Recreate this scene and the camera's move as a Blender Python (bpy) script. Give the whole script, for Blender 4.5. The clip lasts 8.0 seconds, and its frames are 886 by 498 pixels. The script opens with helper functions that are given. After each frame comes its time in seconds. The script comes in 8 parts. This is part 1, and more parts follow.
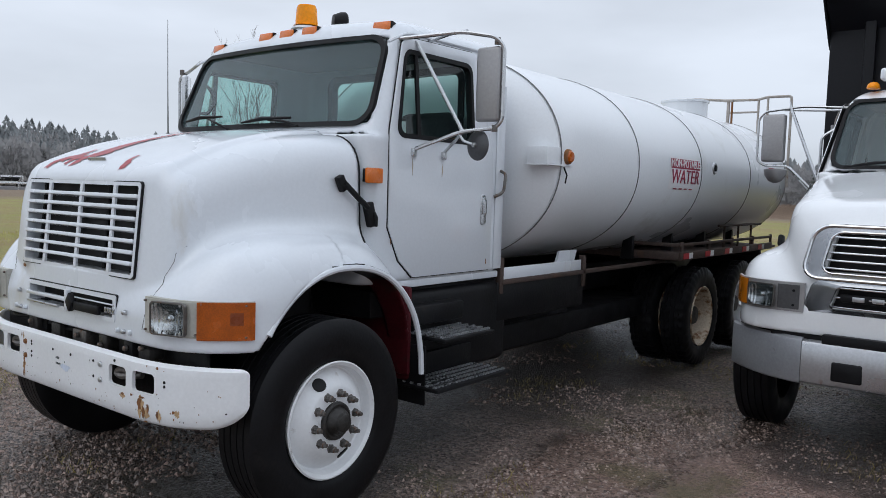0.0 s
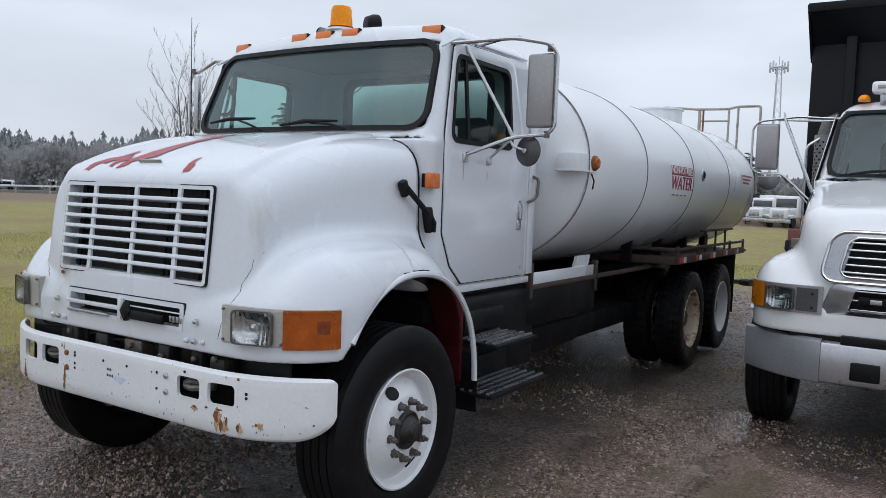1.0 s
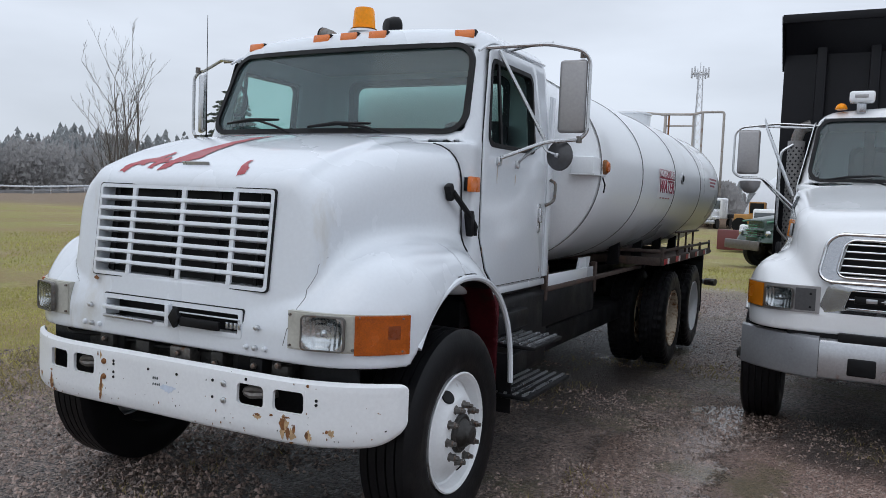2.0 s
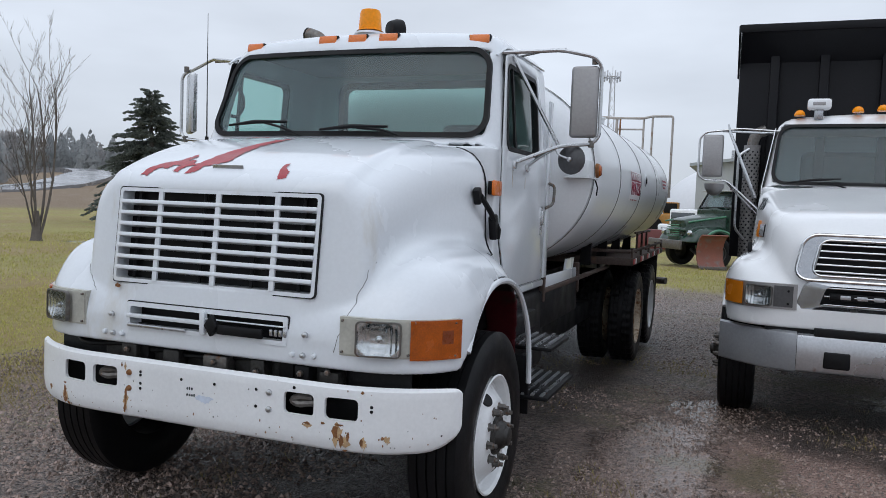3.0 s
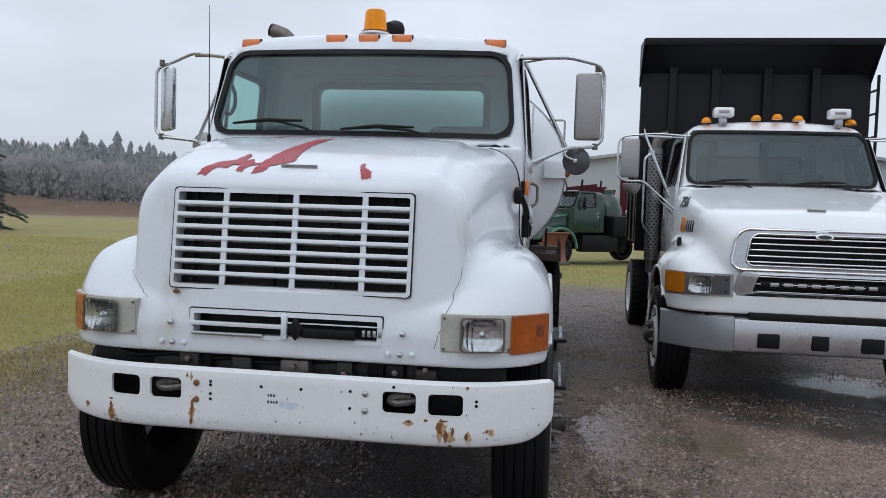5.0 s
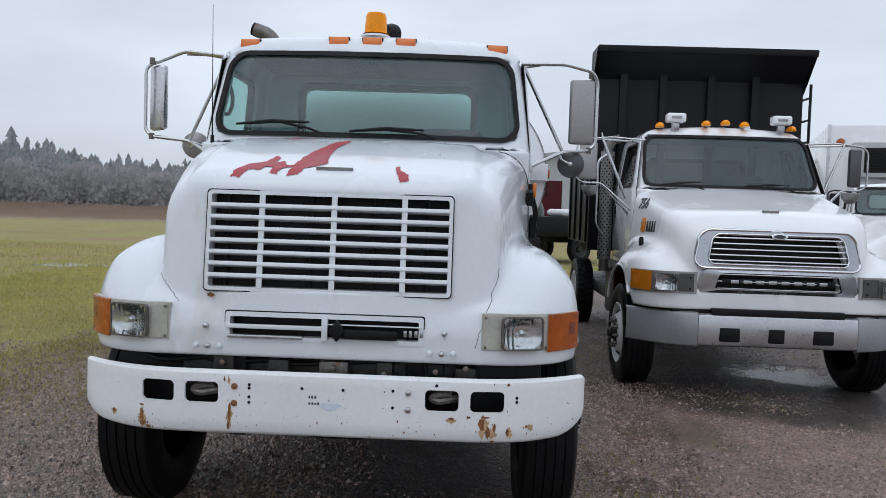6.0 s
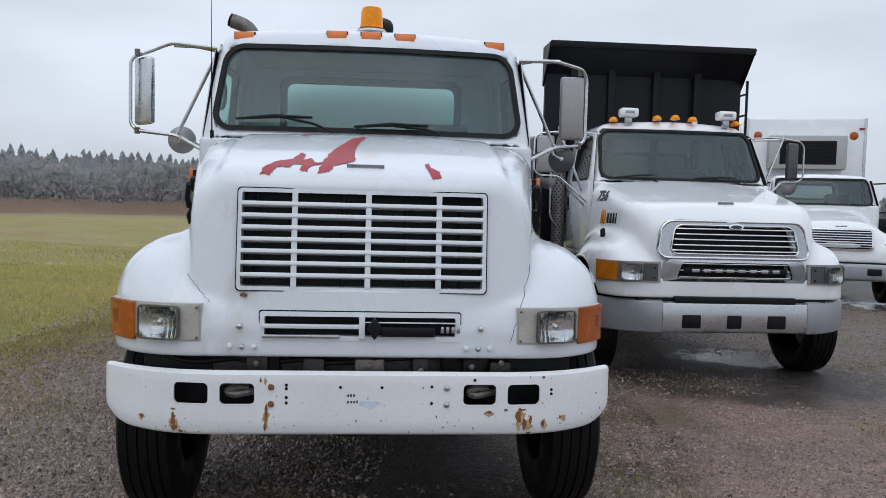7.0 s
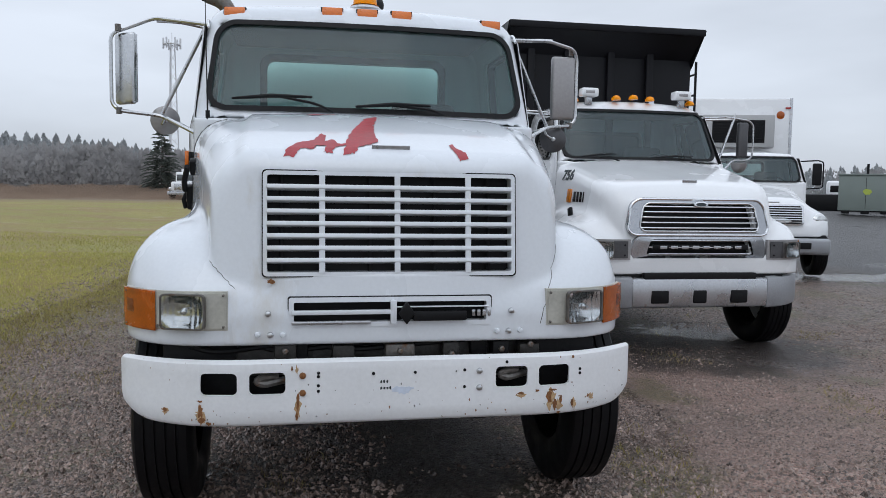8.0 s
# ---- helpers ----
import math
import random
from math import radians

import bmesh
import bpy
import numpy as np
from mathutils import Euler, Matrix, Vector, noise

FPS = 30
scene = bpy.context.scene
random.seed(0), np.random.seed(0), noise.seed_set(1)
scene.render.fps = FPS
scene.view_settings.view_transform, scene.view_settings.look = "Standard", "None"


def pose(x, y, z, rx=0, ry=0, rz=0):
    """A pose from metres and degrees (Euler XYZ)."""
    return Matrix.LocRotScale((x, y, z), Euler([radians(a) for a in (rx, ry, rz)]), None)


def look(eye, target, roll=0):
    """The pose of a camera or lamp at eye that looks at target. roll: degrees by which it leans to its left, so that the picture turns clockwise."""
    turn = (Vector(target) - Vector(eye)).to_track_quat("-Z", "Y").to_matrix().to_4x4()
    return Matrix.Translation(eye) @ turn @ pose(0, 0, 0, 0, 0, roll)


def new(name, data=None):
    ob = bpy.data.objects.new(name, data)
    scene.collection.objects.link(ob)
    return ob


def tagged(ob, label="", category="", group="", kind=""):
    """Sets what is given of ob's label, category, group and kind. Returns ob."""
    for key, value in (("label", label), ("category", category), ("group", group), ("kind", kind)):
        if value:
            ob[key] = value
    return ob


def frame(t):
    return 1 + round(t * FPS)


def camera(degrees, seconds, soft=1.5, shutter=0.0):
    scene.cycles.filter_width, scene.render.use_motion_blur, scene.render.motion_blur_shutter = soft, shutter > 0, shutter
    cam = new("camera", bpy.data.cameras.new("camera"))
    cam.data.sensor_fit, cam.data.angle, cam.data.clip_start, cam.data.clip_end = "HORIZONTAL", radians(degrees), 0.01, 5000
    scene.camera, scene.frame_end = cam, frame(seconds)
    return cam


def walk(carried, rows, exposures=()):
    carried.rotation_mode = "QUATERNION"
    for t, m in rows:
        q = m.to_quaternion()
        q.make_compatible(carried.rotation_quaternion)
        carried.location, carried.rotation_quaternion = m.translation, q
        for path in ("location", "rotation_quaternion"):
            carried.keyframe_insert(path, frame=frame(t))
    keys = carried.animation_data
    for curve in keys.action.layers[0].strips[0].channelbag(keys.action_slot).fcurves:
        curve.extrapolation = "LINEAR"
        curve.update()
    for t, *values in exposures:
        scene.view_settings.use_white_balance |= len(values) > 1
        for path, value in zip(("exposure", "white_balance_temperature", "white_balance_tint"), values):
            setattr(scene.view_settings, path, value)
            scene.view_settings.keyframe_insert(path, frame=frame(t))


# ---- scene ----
cam = camera(59.0, 8.0, soft=0.85)
METRES, EYE, TILT, LEAN, TURN = 4.935, 1.7875, 0.0, 0.0, 37.8
ROWS = [
    (0.0, 0.0, 0.0, 0.0, 0.21, -4.84, -2.48),
    (0.5, -0.0778, -0.0004, 0.001, -2.67, -4.59, -2.69),
    (1.0, -0.1511, 0.0116, -0.0047, -5.24, -4.34, -2.89),
    (1.5, -0.2178, 0.0174, -0.0065, -7.75, -4.2, -3.03),
    (3.0, -0.3983, 0.0514, -0.0102, -16.61, -3.7, -3.09),
    (3.5, -0.464, 0.0626, -0.0137, -19.91, -3.52, -2.87),
    (4.0, -0.5263, 0.0744, -0.0142, -23.25, -3.34, -2.7),
    (4.5, -0.5777, 0.1037, -0.0197, -26.47, -3.2, -2.67),
    (6.0, -0.7436, 0.1777, -0.0268, -36.07, -2.73, -2.76),
    (6.5, -0.7857, 0.2159, -0.0249, -39.39, -2.86, -2.58),
    (7.0, -0.8396, 0.2456, -0.0259, -42.6, -3.13, -2.35),
    (7.5, -0.88, 0.2753, -0.0267, -45.58, -3.8, -2.02),
    (8.0, -0.9047, 0.3242, -0.028, -48.37, -4.39, -1.77),
]
walk(cam, [(t, pose(0, 0, 0, 0, 0.9, 0) @ pose(4.035, -2.796, EYE, TILT, LEAN, TURN) @ pose(METRES * x, METRES * y, METRES * z, 90 + pitch, roll, yaw)) for t, x, y, z, yaw, pitch, roll in ROWS])


# ---------------------------------------------------------------- world, sun, exposure
world = bpy.data.worlds.new("overcast_sky")
scene.world = world
world.use_nodes = True
wn, wl = world.node_tree.nodes, world.node_tree.links
wn.clear()


def wnode(kind, **kw):
    n = wn.new(kind)
    for k, v in kw.items():
        n.inputs[k.replace("_", " ")].default_value = v
    return n


sky = wn.new("ShaderNodeTexSky")
sky.sky_type, sky.sun_disc = "NISHITA", False
sky.sun_elevation, sky.sun_rotation = radians(48), radians(200)
coord = wn.new("ShaderNodeTexCoord")
split = wn.new("ShaderNodeSeparateXYZ")
wl.new(coord.outputs["Generated"], split.inputs[0])
rise = wn.new("ShaderNodeMapRange")          # an overcast sky is about three times as bright overhead as at the horizon
rise.inputs["From Min"].default_value, rise.inputs["From Max"].default_value = 0.0, 1.0
rise.inputs["To Min"].default_value, rise.inputs["To Max"].default_value = 0.545, 1.04
wl.new(split.outputs["Z"], rise.inputs["Value"])
squash = wn.new("ShaderNodeMapping")
squash.inputs["Scale"].default_value = (1.2, 1.2, 4.0)
wl.new(coord.outputs["Generated"], squash.inputs["Vector"])
cloud = wnode("ShaderNodeTexNoise", Scale=1.6, Detail=5.0, Roughness=0.5)
wl.new(squash.outputs[0], cloud.inputs["Vector"])
tone = wn.new("ShaderNodeMapRange")
tone.inputs["From Min"].default_value, tone.inputs["From Max"].default_value = 0.3, 0.7
tone.inputs["To Min"].default_value, tone.inputs["To Max"].default_value = 0.84, 1.16
wl.new(cloud.outputs["Fac"], tone.inputs["Value"])
mul = wn.new("ShaderNodeMath")
mul.operation = "MULTIPLY"
wl.new(rise.outputs[0], mul.inputs[0]), wl.new(tone.outputs[0], mul.inputs[1])
grey = wn.new("ShaderNodeVectorMath")
grey.operation = "SCALE"
grey.inputs[0].default_value = (8.85, 9.65, 10.95)
wl.new(mul.outputs[0], grey.inputs["Scale"])
mixsky = wn.new("ShaderNodeMix")
mixsky.data_type = "RGBA"
mixsky.inputs["Factor"].default_value = 0.95
wl.new(sky.outputs[0], mixsky.inputs["A"]), wl.new(grey.outputs[0], mixsky.inputs["B"])
bg = wnode("ShaderNodeBackground", Strength=0.115)
wl.new(mixsky.outputs["Result"], bg.inputs["Color"])
wl.new(bg.outputs[0], wn.new("ShaderNodeOutputWorld").inputs["Surface"])

sun = new("sun", bpy.data.lights.new("sun", "SUN"))
sun.data.energy, sun.data.angle, sun.data.color = 0.22, radians(40), (1.0, 0.97, 0.93)
sun.matrix_basis = look((0, 0, 30), (3.5, 14, 12))
scene.view_settings.exposure = 0.10

# ---------------------------------------------------------------- materials


def mat(name, col, rough=0.5, metal=0.0, var=0.12, scale=2.0, fine=55.0, bump=0.04, dirt=None, amount=0.0, dscale=4.0, stretch=(1, 1, 1), rvar=0.12, coat=0.0, spec=0.5, rand=0.0, emit=0.0, cr=0.12):
    """A painted, cast or grown surface: broad mottling, fine grain, and dirt or wear in patches of their own."""
    m = bpy.data.materials.new(name)
    m.use_nodes = True
    nt, n, l = m.node_tree, m.node_tree.nodes, m.node_tree.links
    p = n["Principled BSDF"]
    tc = n.new("ShaderNodeTexCoord")
    mp = n.new("ShaderNodeMapping")
    mp.inputs["Scale"].default_value = stretch
    l.new(tc.outputs["Object"], mp.inputs["Vector"])
    big = n.new("ShaderNodeTexNoise")
    big.inputs["Scale"].default_value, big.inputs["Detail"].default_value = scale, 6
    l.new(mp.outputs[0], big.inputs["Vector"])
    small = n.new("ShaderNodeTexNoise")
    small.inputs["Scale"].default_value, small.inputs["Detail"].default_value = fine, 4
    l.new(tc.outputs["Object"], small.inputs["Vector"])
    both = n.new("ShaderNodeMath")
    both.operation = "ADD"
    l.new(big.outputs["Fac"], both.inputs[0]), l.new(small.outputs["Fac"], both.inputs[1])
    mr = n.new("ShaderNodeMapRange")
    mr.inputs["From Min"].default_value, mr.inputs["From Max"].default_value = 0.65, 1.35
    mr.inputs["To Min"].default_value, mr.inputs["To Max"].default_value = 1 - var, 1 + var
    l.new(both.outputs[0], mr.inputs["Value"])
    sc = n.new("ShaderNodeVectorMath")
    sc.operation = "SCALE"
    sc.inputs[0].default_value = col
    l.new(mr.outputs[0], sc.inputs["Scale"])
    out = sc.outputs[0]
    if rand:
        oi = n.new("ShaderNodeNewGeometry")
        rr = n.new("ShaderNodeMapRange")
        rr.inputs["To Min"].default_value, rr.inputs["To Max"].default_value = 1 - rand, 1 + rand
        l.new(oi.outputs["Random Per Island"], rr.inputs["Value"])
        s2 = n.new("ShaderNodeVectorMath")
        s2.operation = "SCALE"
        l.new(out, s2.inputs[0]), l.new(rr.outputs[0], s2.inputs["Scale"])
        out = s2.outputs[0]
    if dirt:
        dn = n.new("ShaderNodeTexNoise")
        dn.inputs["Scale"].default_value, dn.inputs["Detail"].default_value, dn.inputs["Roughness"].default_value = dscale, 8, 0.65
        l.new(mp.outputs[0], dn.inputs["Vector"])
        dr = n.new("ShaderNodeMapRange")
        lo = 0.72 - 0.34 * amount
        dr.inputs["From Min"].default_value, dr.inputs["From Max"].default_value = lo, lo + 0.12
        l.new(dn.outputs["Fac"], dr.inputs["Value"])
        mx = n.new("ShaderNodeMix")
        mx.data_type = "RGBA"
        mx.inputs["B"].default_value = (*dirt, 1)
        l.new(dr.outputs[0], mx.inputs["Factor"]), l.new(out, mx.inputs["A"])
        out = mx.outputs["Result"]
    l.new(out, p.inputs["Base Color"])
    rm = n.new("ShaderNodeMapRange")
    rm.inputs["From Min"].default_value, rm.inputs["From Max"].default_value = 0.3, 0.7
    rm.inputs["To Min"].default_value, rm.inputs["To Max"].default_value = max(0.02, rough - rvar), min(1, rough + rvar)
    l.new(big.outputs["Fac"], rm.inputs["Value"]), l.new(rm.outputs[0], p.inputs["Roughness"])
    p.inputs["Metallic"].default_value, p.inputs["Specular IOR Level"].default_value, p.inputs["Coat Weight"].default_value = metal, spec, coat
    p.inputs["Coat Roughness"].default_value = cr
    if bump:
        b = n.new("ShaderNodeBump")
        b.inputs["Strength"].default_value, b.inputs["Distance"].default_value = bump, 0.01
        l.new(small.outputs["Fac"], b.inputs["Height"]), l.new(b.outputs[0], p.inputs["Normal"])
    if emit:
        p.inputs["Emission Color"].default_value, p.inputs["Emission Strength"].default_value = (*col, 1), emit
    return m


def glass_mat(name, col, clear=0.75):
    """Tinted sheet glass: clear gloss over see-through colour; a diffuse film paints the sky's veil."""
    m = bpy.data.materials.new(name)
    m.use_nodes = True
    n, l = m.node_tree.nodes, m.node_tree.links
    n.clear()
    tr, gl, mx, fr = n.new("ShaderNodeBsdfTransparent"), n.new("ShaderNodeBsdfGlossy"), n.new("ShaderNodeMixShader"), n.new("ShaderNodeFresnel")
    film, veil_mix = n.new("ShaderNodeBsdfDiffuse"), n.new("ShaderNodeMixShader")
    tr.inputs["Color"].default_value = (*col, 1)
    # pale film colour imitates the veil of sky reflected in the panes
    film.inputs["Color"].default_value = (0.21, 0.29, 0.31, 1)
    veil_mix.inputs[0].default_value = 1 - clear
    gl.inputs["Roughness"].default_value = 0.03
    fr.inputs["IOR"].default_value = 1.5
    l.new(tr.outputs[0], veil_mix.inputs[1]), l.new(film.outputs[0], veil_mix.inputs[2])
    l.new(fr.outputs[0], mx.inputs[0]), l.new(veil_mix.outputs[0], mx.inputs[1]), l.new(gl.outputs[0], mx.inputs[2])
    l.new(mx.outputs[0], n.new("ShaderNodeOutputMaterial").inputs[0])
    return m


def leaf_mat(name, col, var=0.15, scale=0.1, fine=1.0, rand=0.1):
    """Thin foliage: light both scatters back and shines through."""
    m = bpy.data.materials.new(name)
    m.use_nodes = True
    n, l = m.node_tree.nodes, m.node_tree.links
    n.clear()
    tc, big, geo = n.new("ShaderNodeTexCoord"), n.new("ShaderNodeTexNoise"), n.new("ShaderNodeNewGeometry")
    small = n.new("ShaderNodeTexNoise")
    big.inputs["Scale"].default_value, small.inputs["Scale"].default_value = scale, fine
    l.new(tc.outputs["Object"], big.inputs["Vector"]), l.new(tc.outputs["Object"], small.inputs["Vector"])
    a, b, c = n.new("ShaderNodeMapRange"), n.new("ShaderNodeMapRange"), n.new("ShaderNodeMapRange")
    for q, src, v in ((a, big.outputs["Fac"], var), (b, small.outputs["Fac"], var)):
        q.inputs["From Min"].default_value, q.inputs["From Max"].default_value = 0.3, 0.7
        q.inputs["To Min"].default_value, q.inputs["To Max"].default_value = 1 - v, 1 + v
        l.new(src, q.inputs["Value"])
    c.inputs["To Min"].default_value, c.inputs["To Max"].default_value = 1 - rand, 1 + rand
    l.new(geo.outputs["Random Per Island"], c.inputs["Value"])
    m1, m2 = n.new("ShaderNodeMath"), n.new("ShaderNodeMath")
    m1.operation = m2.operation = "MULTIPLY"
    l.new(a.outputs[0], m1.inputs[0]), l.new(b.outputs[0], m1.inputs[1])
    l.new(m1.outputs[0], m2.inputs[0]), l.new(c.outputs[0], m2.inputs[1])
    sc = n.new("ShaderNodeVectorMath")
    sc.operation = "SCALE"
    sc.inputs[0].default_value = col
    l.new(m2.outputs[0], sc.inputs["Scale"])
    d, t, mx = n.new("ShaderNodeBsdfDiffuse"), n.new("ShaderNodeBsdfTranslucent"), n.new("ShaderNodeMixShader")
    l.new(sc.outputs[0], d.inputs["Color"]), l.new(sc.outputs[0], t.inputs["Color"])
    mx.inputs[0].default_value = 0.5
    l.new(d.outputs[0], mx.inputs[1]), l.new(t.outputs[0], mx.inputs[2])
    l.new(mx.outputs[0], n.new("ShaderNodeOutputMaterial").inputs[0])
    return m


WHITE = mat("white_truck_paint", (0.70, 0.732, 0.77), 0.26, var=0.035, scale=1.3, bump=0.012, dirt=(0.60, 0.59, 0.56), amount=0.28, dscale=2.2, stretch=(1, 1, 0.4), coat=0.7, cr=0.06)
TANKWHITE = mat("white_tank_enamel", (0.78, 0.80, 0.82), 0.30, var=0.04, scale=0.9, bump=0.015, dirt=(0.60, 0.60, 0.58), amount=0.34, dscale=1.2, stretch=(1, 0.6, 0.35), coat=0.3)
BUMPWHITE = mat("chipped_white_bumper_paint", (0.80, 0.81, 0.82), 0.4, var=0.05, scale=3, bump=0.03, dirt=(0.36, 0.27, 0.18), amount=0.10, dscale=9)
FRESHWHITE = mat("clean_white_paint", (0.82, 0.83, 0.84), 0.22, var=0.025, scale=1.5, bump=0.006, coat=0.8, cr=0.04)
RUST = mat("rust", (0.20, 0.085, 0.03), 0.85, var=0.5, scale=9, fine=80, bump=0.3)
RUSTRUN = mat("pale_rust_run", (0.46, 0.31, 0.17), 0.8, var=0.3, scale=14, fine=90, bump=0.1)
REDPAINT = mat("old_red_paint", (0.36, 0.03, 0.04), 0.4, var=0.18, scale=7, bump=0.03)
MAROON = mat("maroon_inner_panel", (0.065, 0.006, 0.010), 0.55, var=0.3, scale=5, bump=0.1, dirt=(0.03, 0.025, 0.02), amount=0.5, spec=0.2)
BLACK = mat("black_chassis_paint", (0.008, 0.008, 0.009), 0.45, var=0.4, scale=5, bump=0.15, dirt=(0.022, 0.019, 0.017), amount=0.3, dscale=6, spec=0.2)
GREASE = mat("greasy_engine_metal", (0.03, 0.028, 0.026), 0.45, metal=0.3, var=0.5, scale=9, bump=0.3, dirt=(0.07, 0.05, 0.035), amount=0.35)
TRIM = mat("black_rubber_trim", (0.008, 0.008, 0.009), 0.5, var=0.25, scale=6, bump=0.05, spec=0.2)
RUBBER = mat("wet_tyre_rubber", (0.006, 0.006, 0.007), 0.45, var=0.35, scale=7, bump=0.12, dirt=(0.015, 0.014, 0.013), amount=0.3, dscale=6, spec=0.2)
RIM = mat("white_wheel_paint", (0.74, 0.75, 0.76), 0.4, var=0.05, scale=6, bump=0.02, dirt=(0.34, 0.29, 0.24), amount=0.28, dscale=9)
WINDOWDARK = mat("dark_window_glass", (0.05, 0.06, 0.065), 0.08, var=0.1, bump=0.0, spec=1.0)
DARKRIM = mat("dark_grey_wheel_paint", (0.05, 0.05, 0.05), 0.6, var=0.2, scale=6)
RUSTRIM = mat("rusty_cream_wheel", (0.56, 0.47, 0.36), 0.7, var=0.22, scale=7, bump=0.15, dirt=(0.20, 0.085, 0.03), amount=0.72, dscale=8)
NUT = mat("worn_steel_nut", (0.16, 0.15, 0.14), 0.45, metal=0.7, var=0.4, scale=12, bump=0.1, dirt=(0.16, 0.075, 0.035), amount=0.5, dscale=20)
CHROME = mat("chrome", (0.72, 0.73, 0.74), 0.14, metal=1.0, var=0.08, scale=6, bump=0.01, rvar=0.06)
STEEL = mat("stainless_steel", (0.58, 0.59, 0.60), 0.28, metal=1.0, var=0.1, scale=8, bump=0.02)
SILVER = mat("silver_grey_bumper_paint", (0.33, 0.34, 0.36), 0.38, metal=0.35, var=0.12, scale=3, bump=0.03, dirt=(0.16, 0.11, 0.09), amount=0.2, dscale=5)
BRIGHT = mat("brushed_bright_steel", (0.50, 0.51, 0.53), 0.3, metal=0.8, var=0.14, scale=4, bump=0.03, dirt=(0.30, 0.15, 0.10), amount=0.2)
AMBER = mat("amber_lens", (0.40, 0.080, 0.001), 0.22, var=0.35, scale=14, fine=140, bump=0.10, coat=0.25)
AMBERDARK = mat("amber_reflector", (0.20, 0.035, 0.001), 0.3, var=0.3, scale=30, fine=200, bump=0.2, coat=0.3)
BEACONMAT = mat("amber_beacon_dome", (0.92, 0.30, 0.002), 0.25, var=0.18, scale=8, bump=0.05, coat=0.1, spec=0.2)
MARKAMBER = mat("orange_marker_lens", (0.72, 0.165, 0.012), 0.28, var=0.15, scale=9, fine=140, bump=0.2, coat=0.5)
SIGNAL = mat("yellow_amber_lens", (0.62, 0.19, 0.01), 0.25, var=0.2, scale=9, fine=140, bump=0.2, coat=0.6)
REFLECT = mat("lamp_reflector", (0.80, 0.81, 0.82), 0.16, metal=1.0, var=0.10, scale=30, bump=0.04, rvar=0.08)
LAMPPANEL = mat("dark_grey_lamp_panel", (0.10, 0.10, 0.105), 0.4, metal=0.5, var=0.15, scale=6, bump=0.03)
MIRRORFACE = mat("dark_mirror_back", (0.085, 0.085, 0.09), 0.38, metal=0.4, var=0.15, scale=8, bump=0.03)
REDLENS = mat("red_lens", (0.35, 0.012, 0.012), 0.3, var=0.15, scale=9, bump=0.2, coat=0.5)
LAMPGLASS = glass_mat("clear_lamp_glass", (0.93, 0.94, 0.94), 0.93)
CLEARLENS = mat("clear_lamp_lens", (0.60, 0.61, 0.60), 0.10, metal=0.85, var=0.15, scale=14, fine=70, bump=0.10, coat=1.0, rvar=0.06)
HAZYLENS = mat("clouded_plastic", (0.46, 0.45, 0.40), 0.5, var=0.15, scale=6, bump=0.05)
INTERIOR = mat("dark_grey_upholstery", (0.05, 0.052, 0.055), 0.8, var=0.25, scale=6, bump=0.2, spec=0.2)
DASH = mat("grey_dash_plastic", (0.10, 0.105, 0.11), 0.7, var=0.12, scale=6, bump=0.05)
GREENGLASS = glass_mat("green_tinted_windscreen", (0.56, 0.82, 0.77), 0.77)
DARKGLASS = glass_mat("grey_tinted_windscreen", (0.50, 0.62, 0.63), 0.82)
BACKGLASS = glass_mat("rear_window_glass", (0.72, 0.88, 0.84), 0.97)
MIRRORBACK = mat("brushed_mirror_shell", (0.36, 0.35, 0.35), 0.4, metal=0.6, var=0.1, scale=5, bump=0.03)
DUMPBLACK = mat("matt_black_dump_body", (0.006, 0.006, 0.008), 0.45, var=0.35, scale=2.5, bump=0.06, dirt=(0.014, 0.014, 0.016), amount=0.3, dscale=2, stretch=(1, 1, 0.25), spec=0.2)
DECKMAT = mat("brown_rusty_deck_steel", (0.055, 0.035, 0.028), 0.7, var=0.45, scale=6, bump=0.2, dirt=(0.10, 0.05, 0.03), amount=0.45)
TAPERED = mat("red_reflective_tape", (0.42, 0.02, 0.025), 0.4, var=0.1, bump=0.02)
TAPEWHITE = mat("white_reflective_tape", (0.72, 0.72, 0.72), 0.4, var=0.1, bump=0.02)
DECAL = mat("dark_red_decal_film", (0.30, 0.015, 0.05), 0.45, var=0.12, bump=0.01)
DECALWHITE = mat("white_decal_film", (0.78, 0.77, 0.78), 0.45, var=0.06, bump=0.01)
INK = mat("black_lettering_film", (0.02, 0.03, 0.035), 0.4, var=0.1, bump=0.01)

# ---------------------------------------------------------------- mesh helpers


def thing(name, label, category, m=None, group=""):
    ob = new(name)
    ob.empty_display_size = 0.2
    ob.matrix_basis = m or Matrix()
    return tagged(ob, label, category, group)


def finish(me, mats, angle=0.6):
    for m in mats if isinstance(mats, (list, tuple)) else [mats]:
        me.materials.append(m)
    return me


def part(name, bm, material, parent=None, label="", m=None, flat=False):
    """Links a bmesh as one mesh object under a thing or a part."""
    if not flat:
        bm.normal_update()
        for f in bm.faces:
            f.smooth = True
        for e in bm.edges:
            if len(e.link_faces) == 2 and e.calc_face_angle(0) > 0.62:
                e.smooth = False
    me = bpy.data.meshes.new(name)
    bm.to_mesh(me)
    bm.free()
    finish(me, material)
    ob = new(name, me)
    ob.parent = parent
    if m is not None:
        ob.matrix_basis = m
    return tagged(ob, label) if label else ob


def again(ob, m, parent=None):
    """Another object on the same mesh."""
    o = ob.copy()
    scene.collection.objects.link(o)
    o.parent = parent or ob.parent
    o.matrix_basis = m
    return o


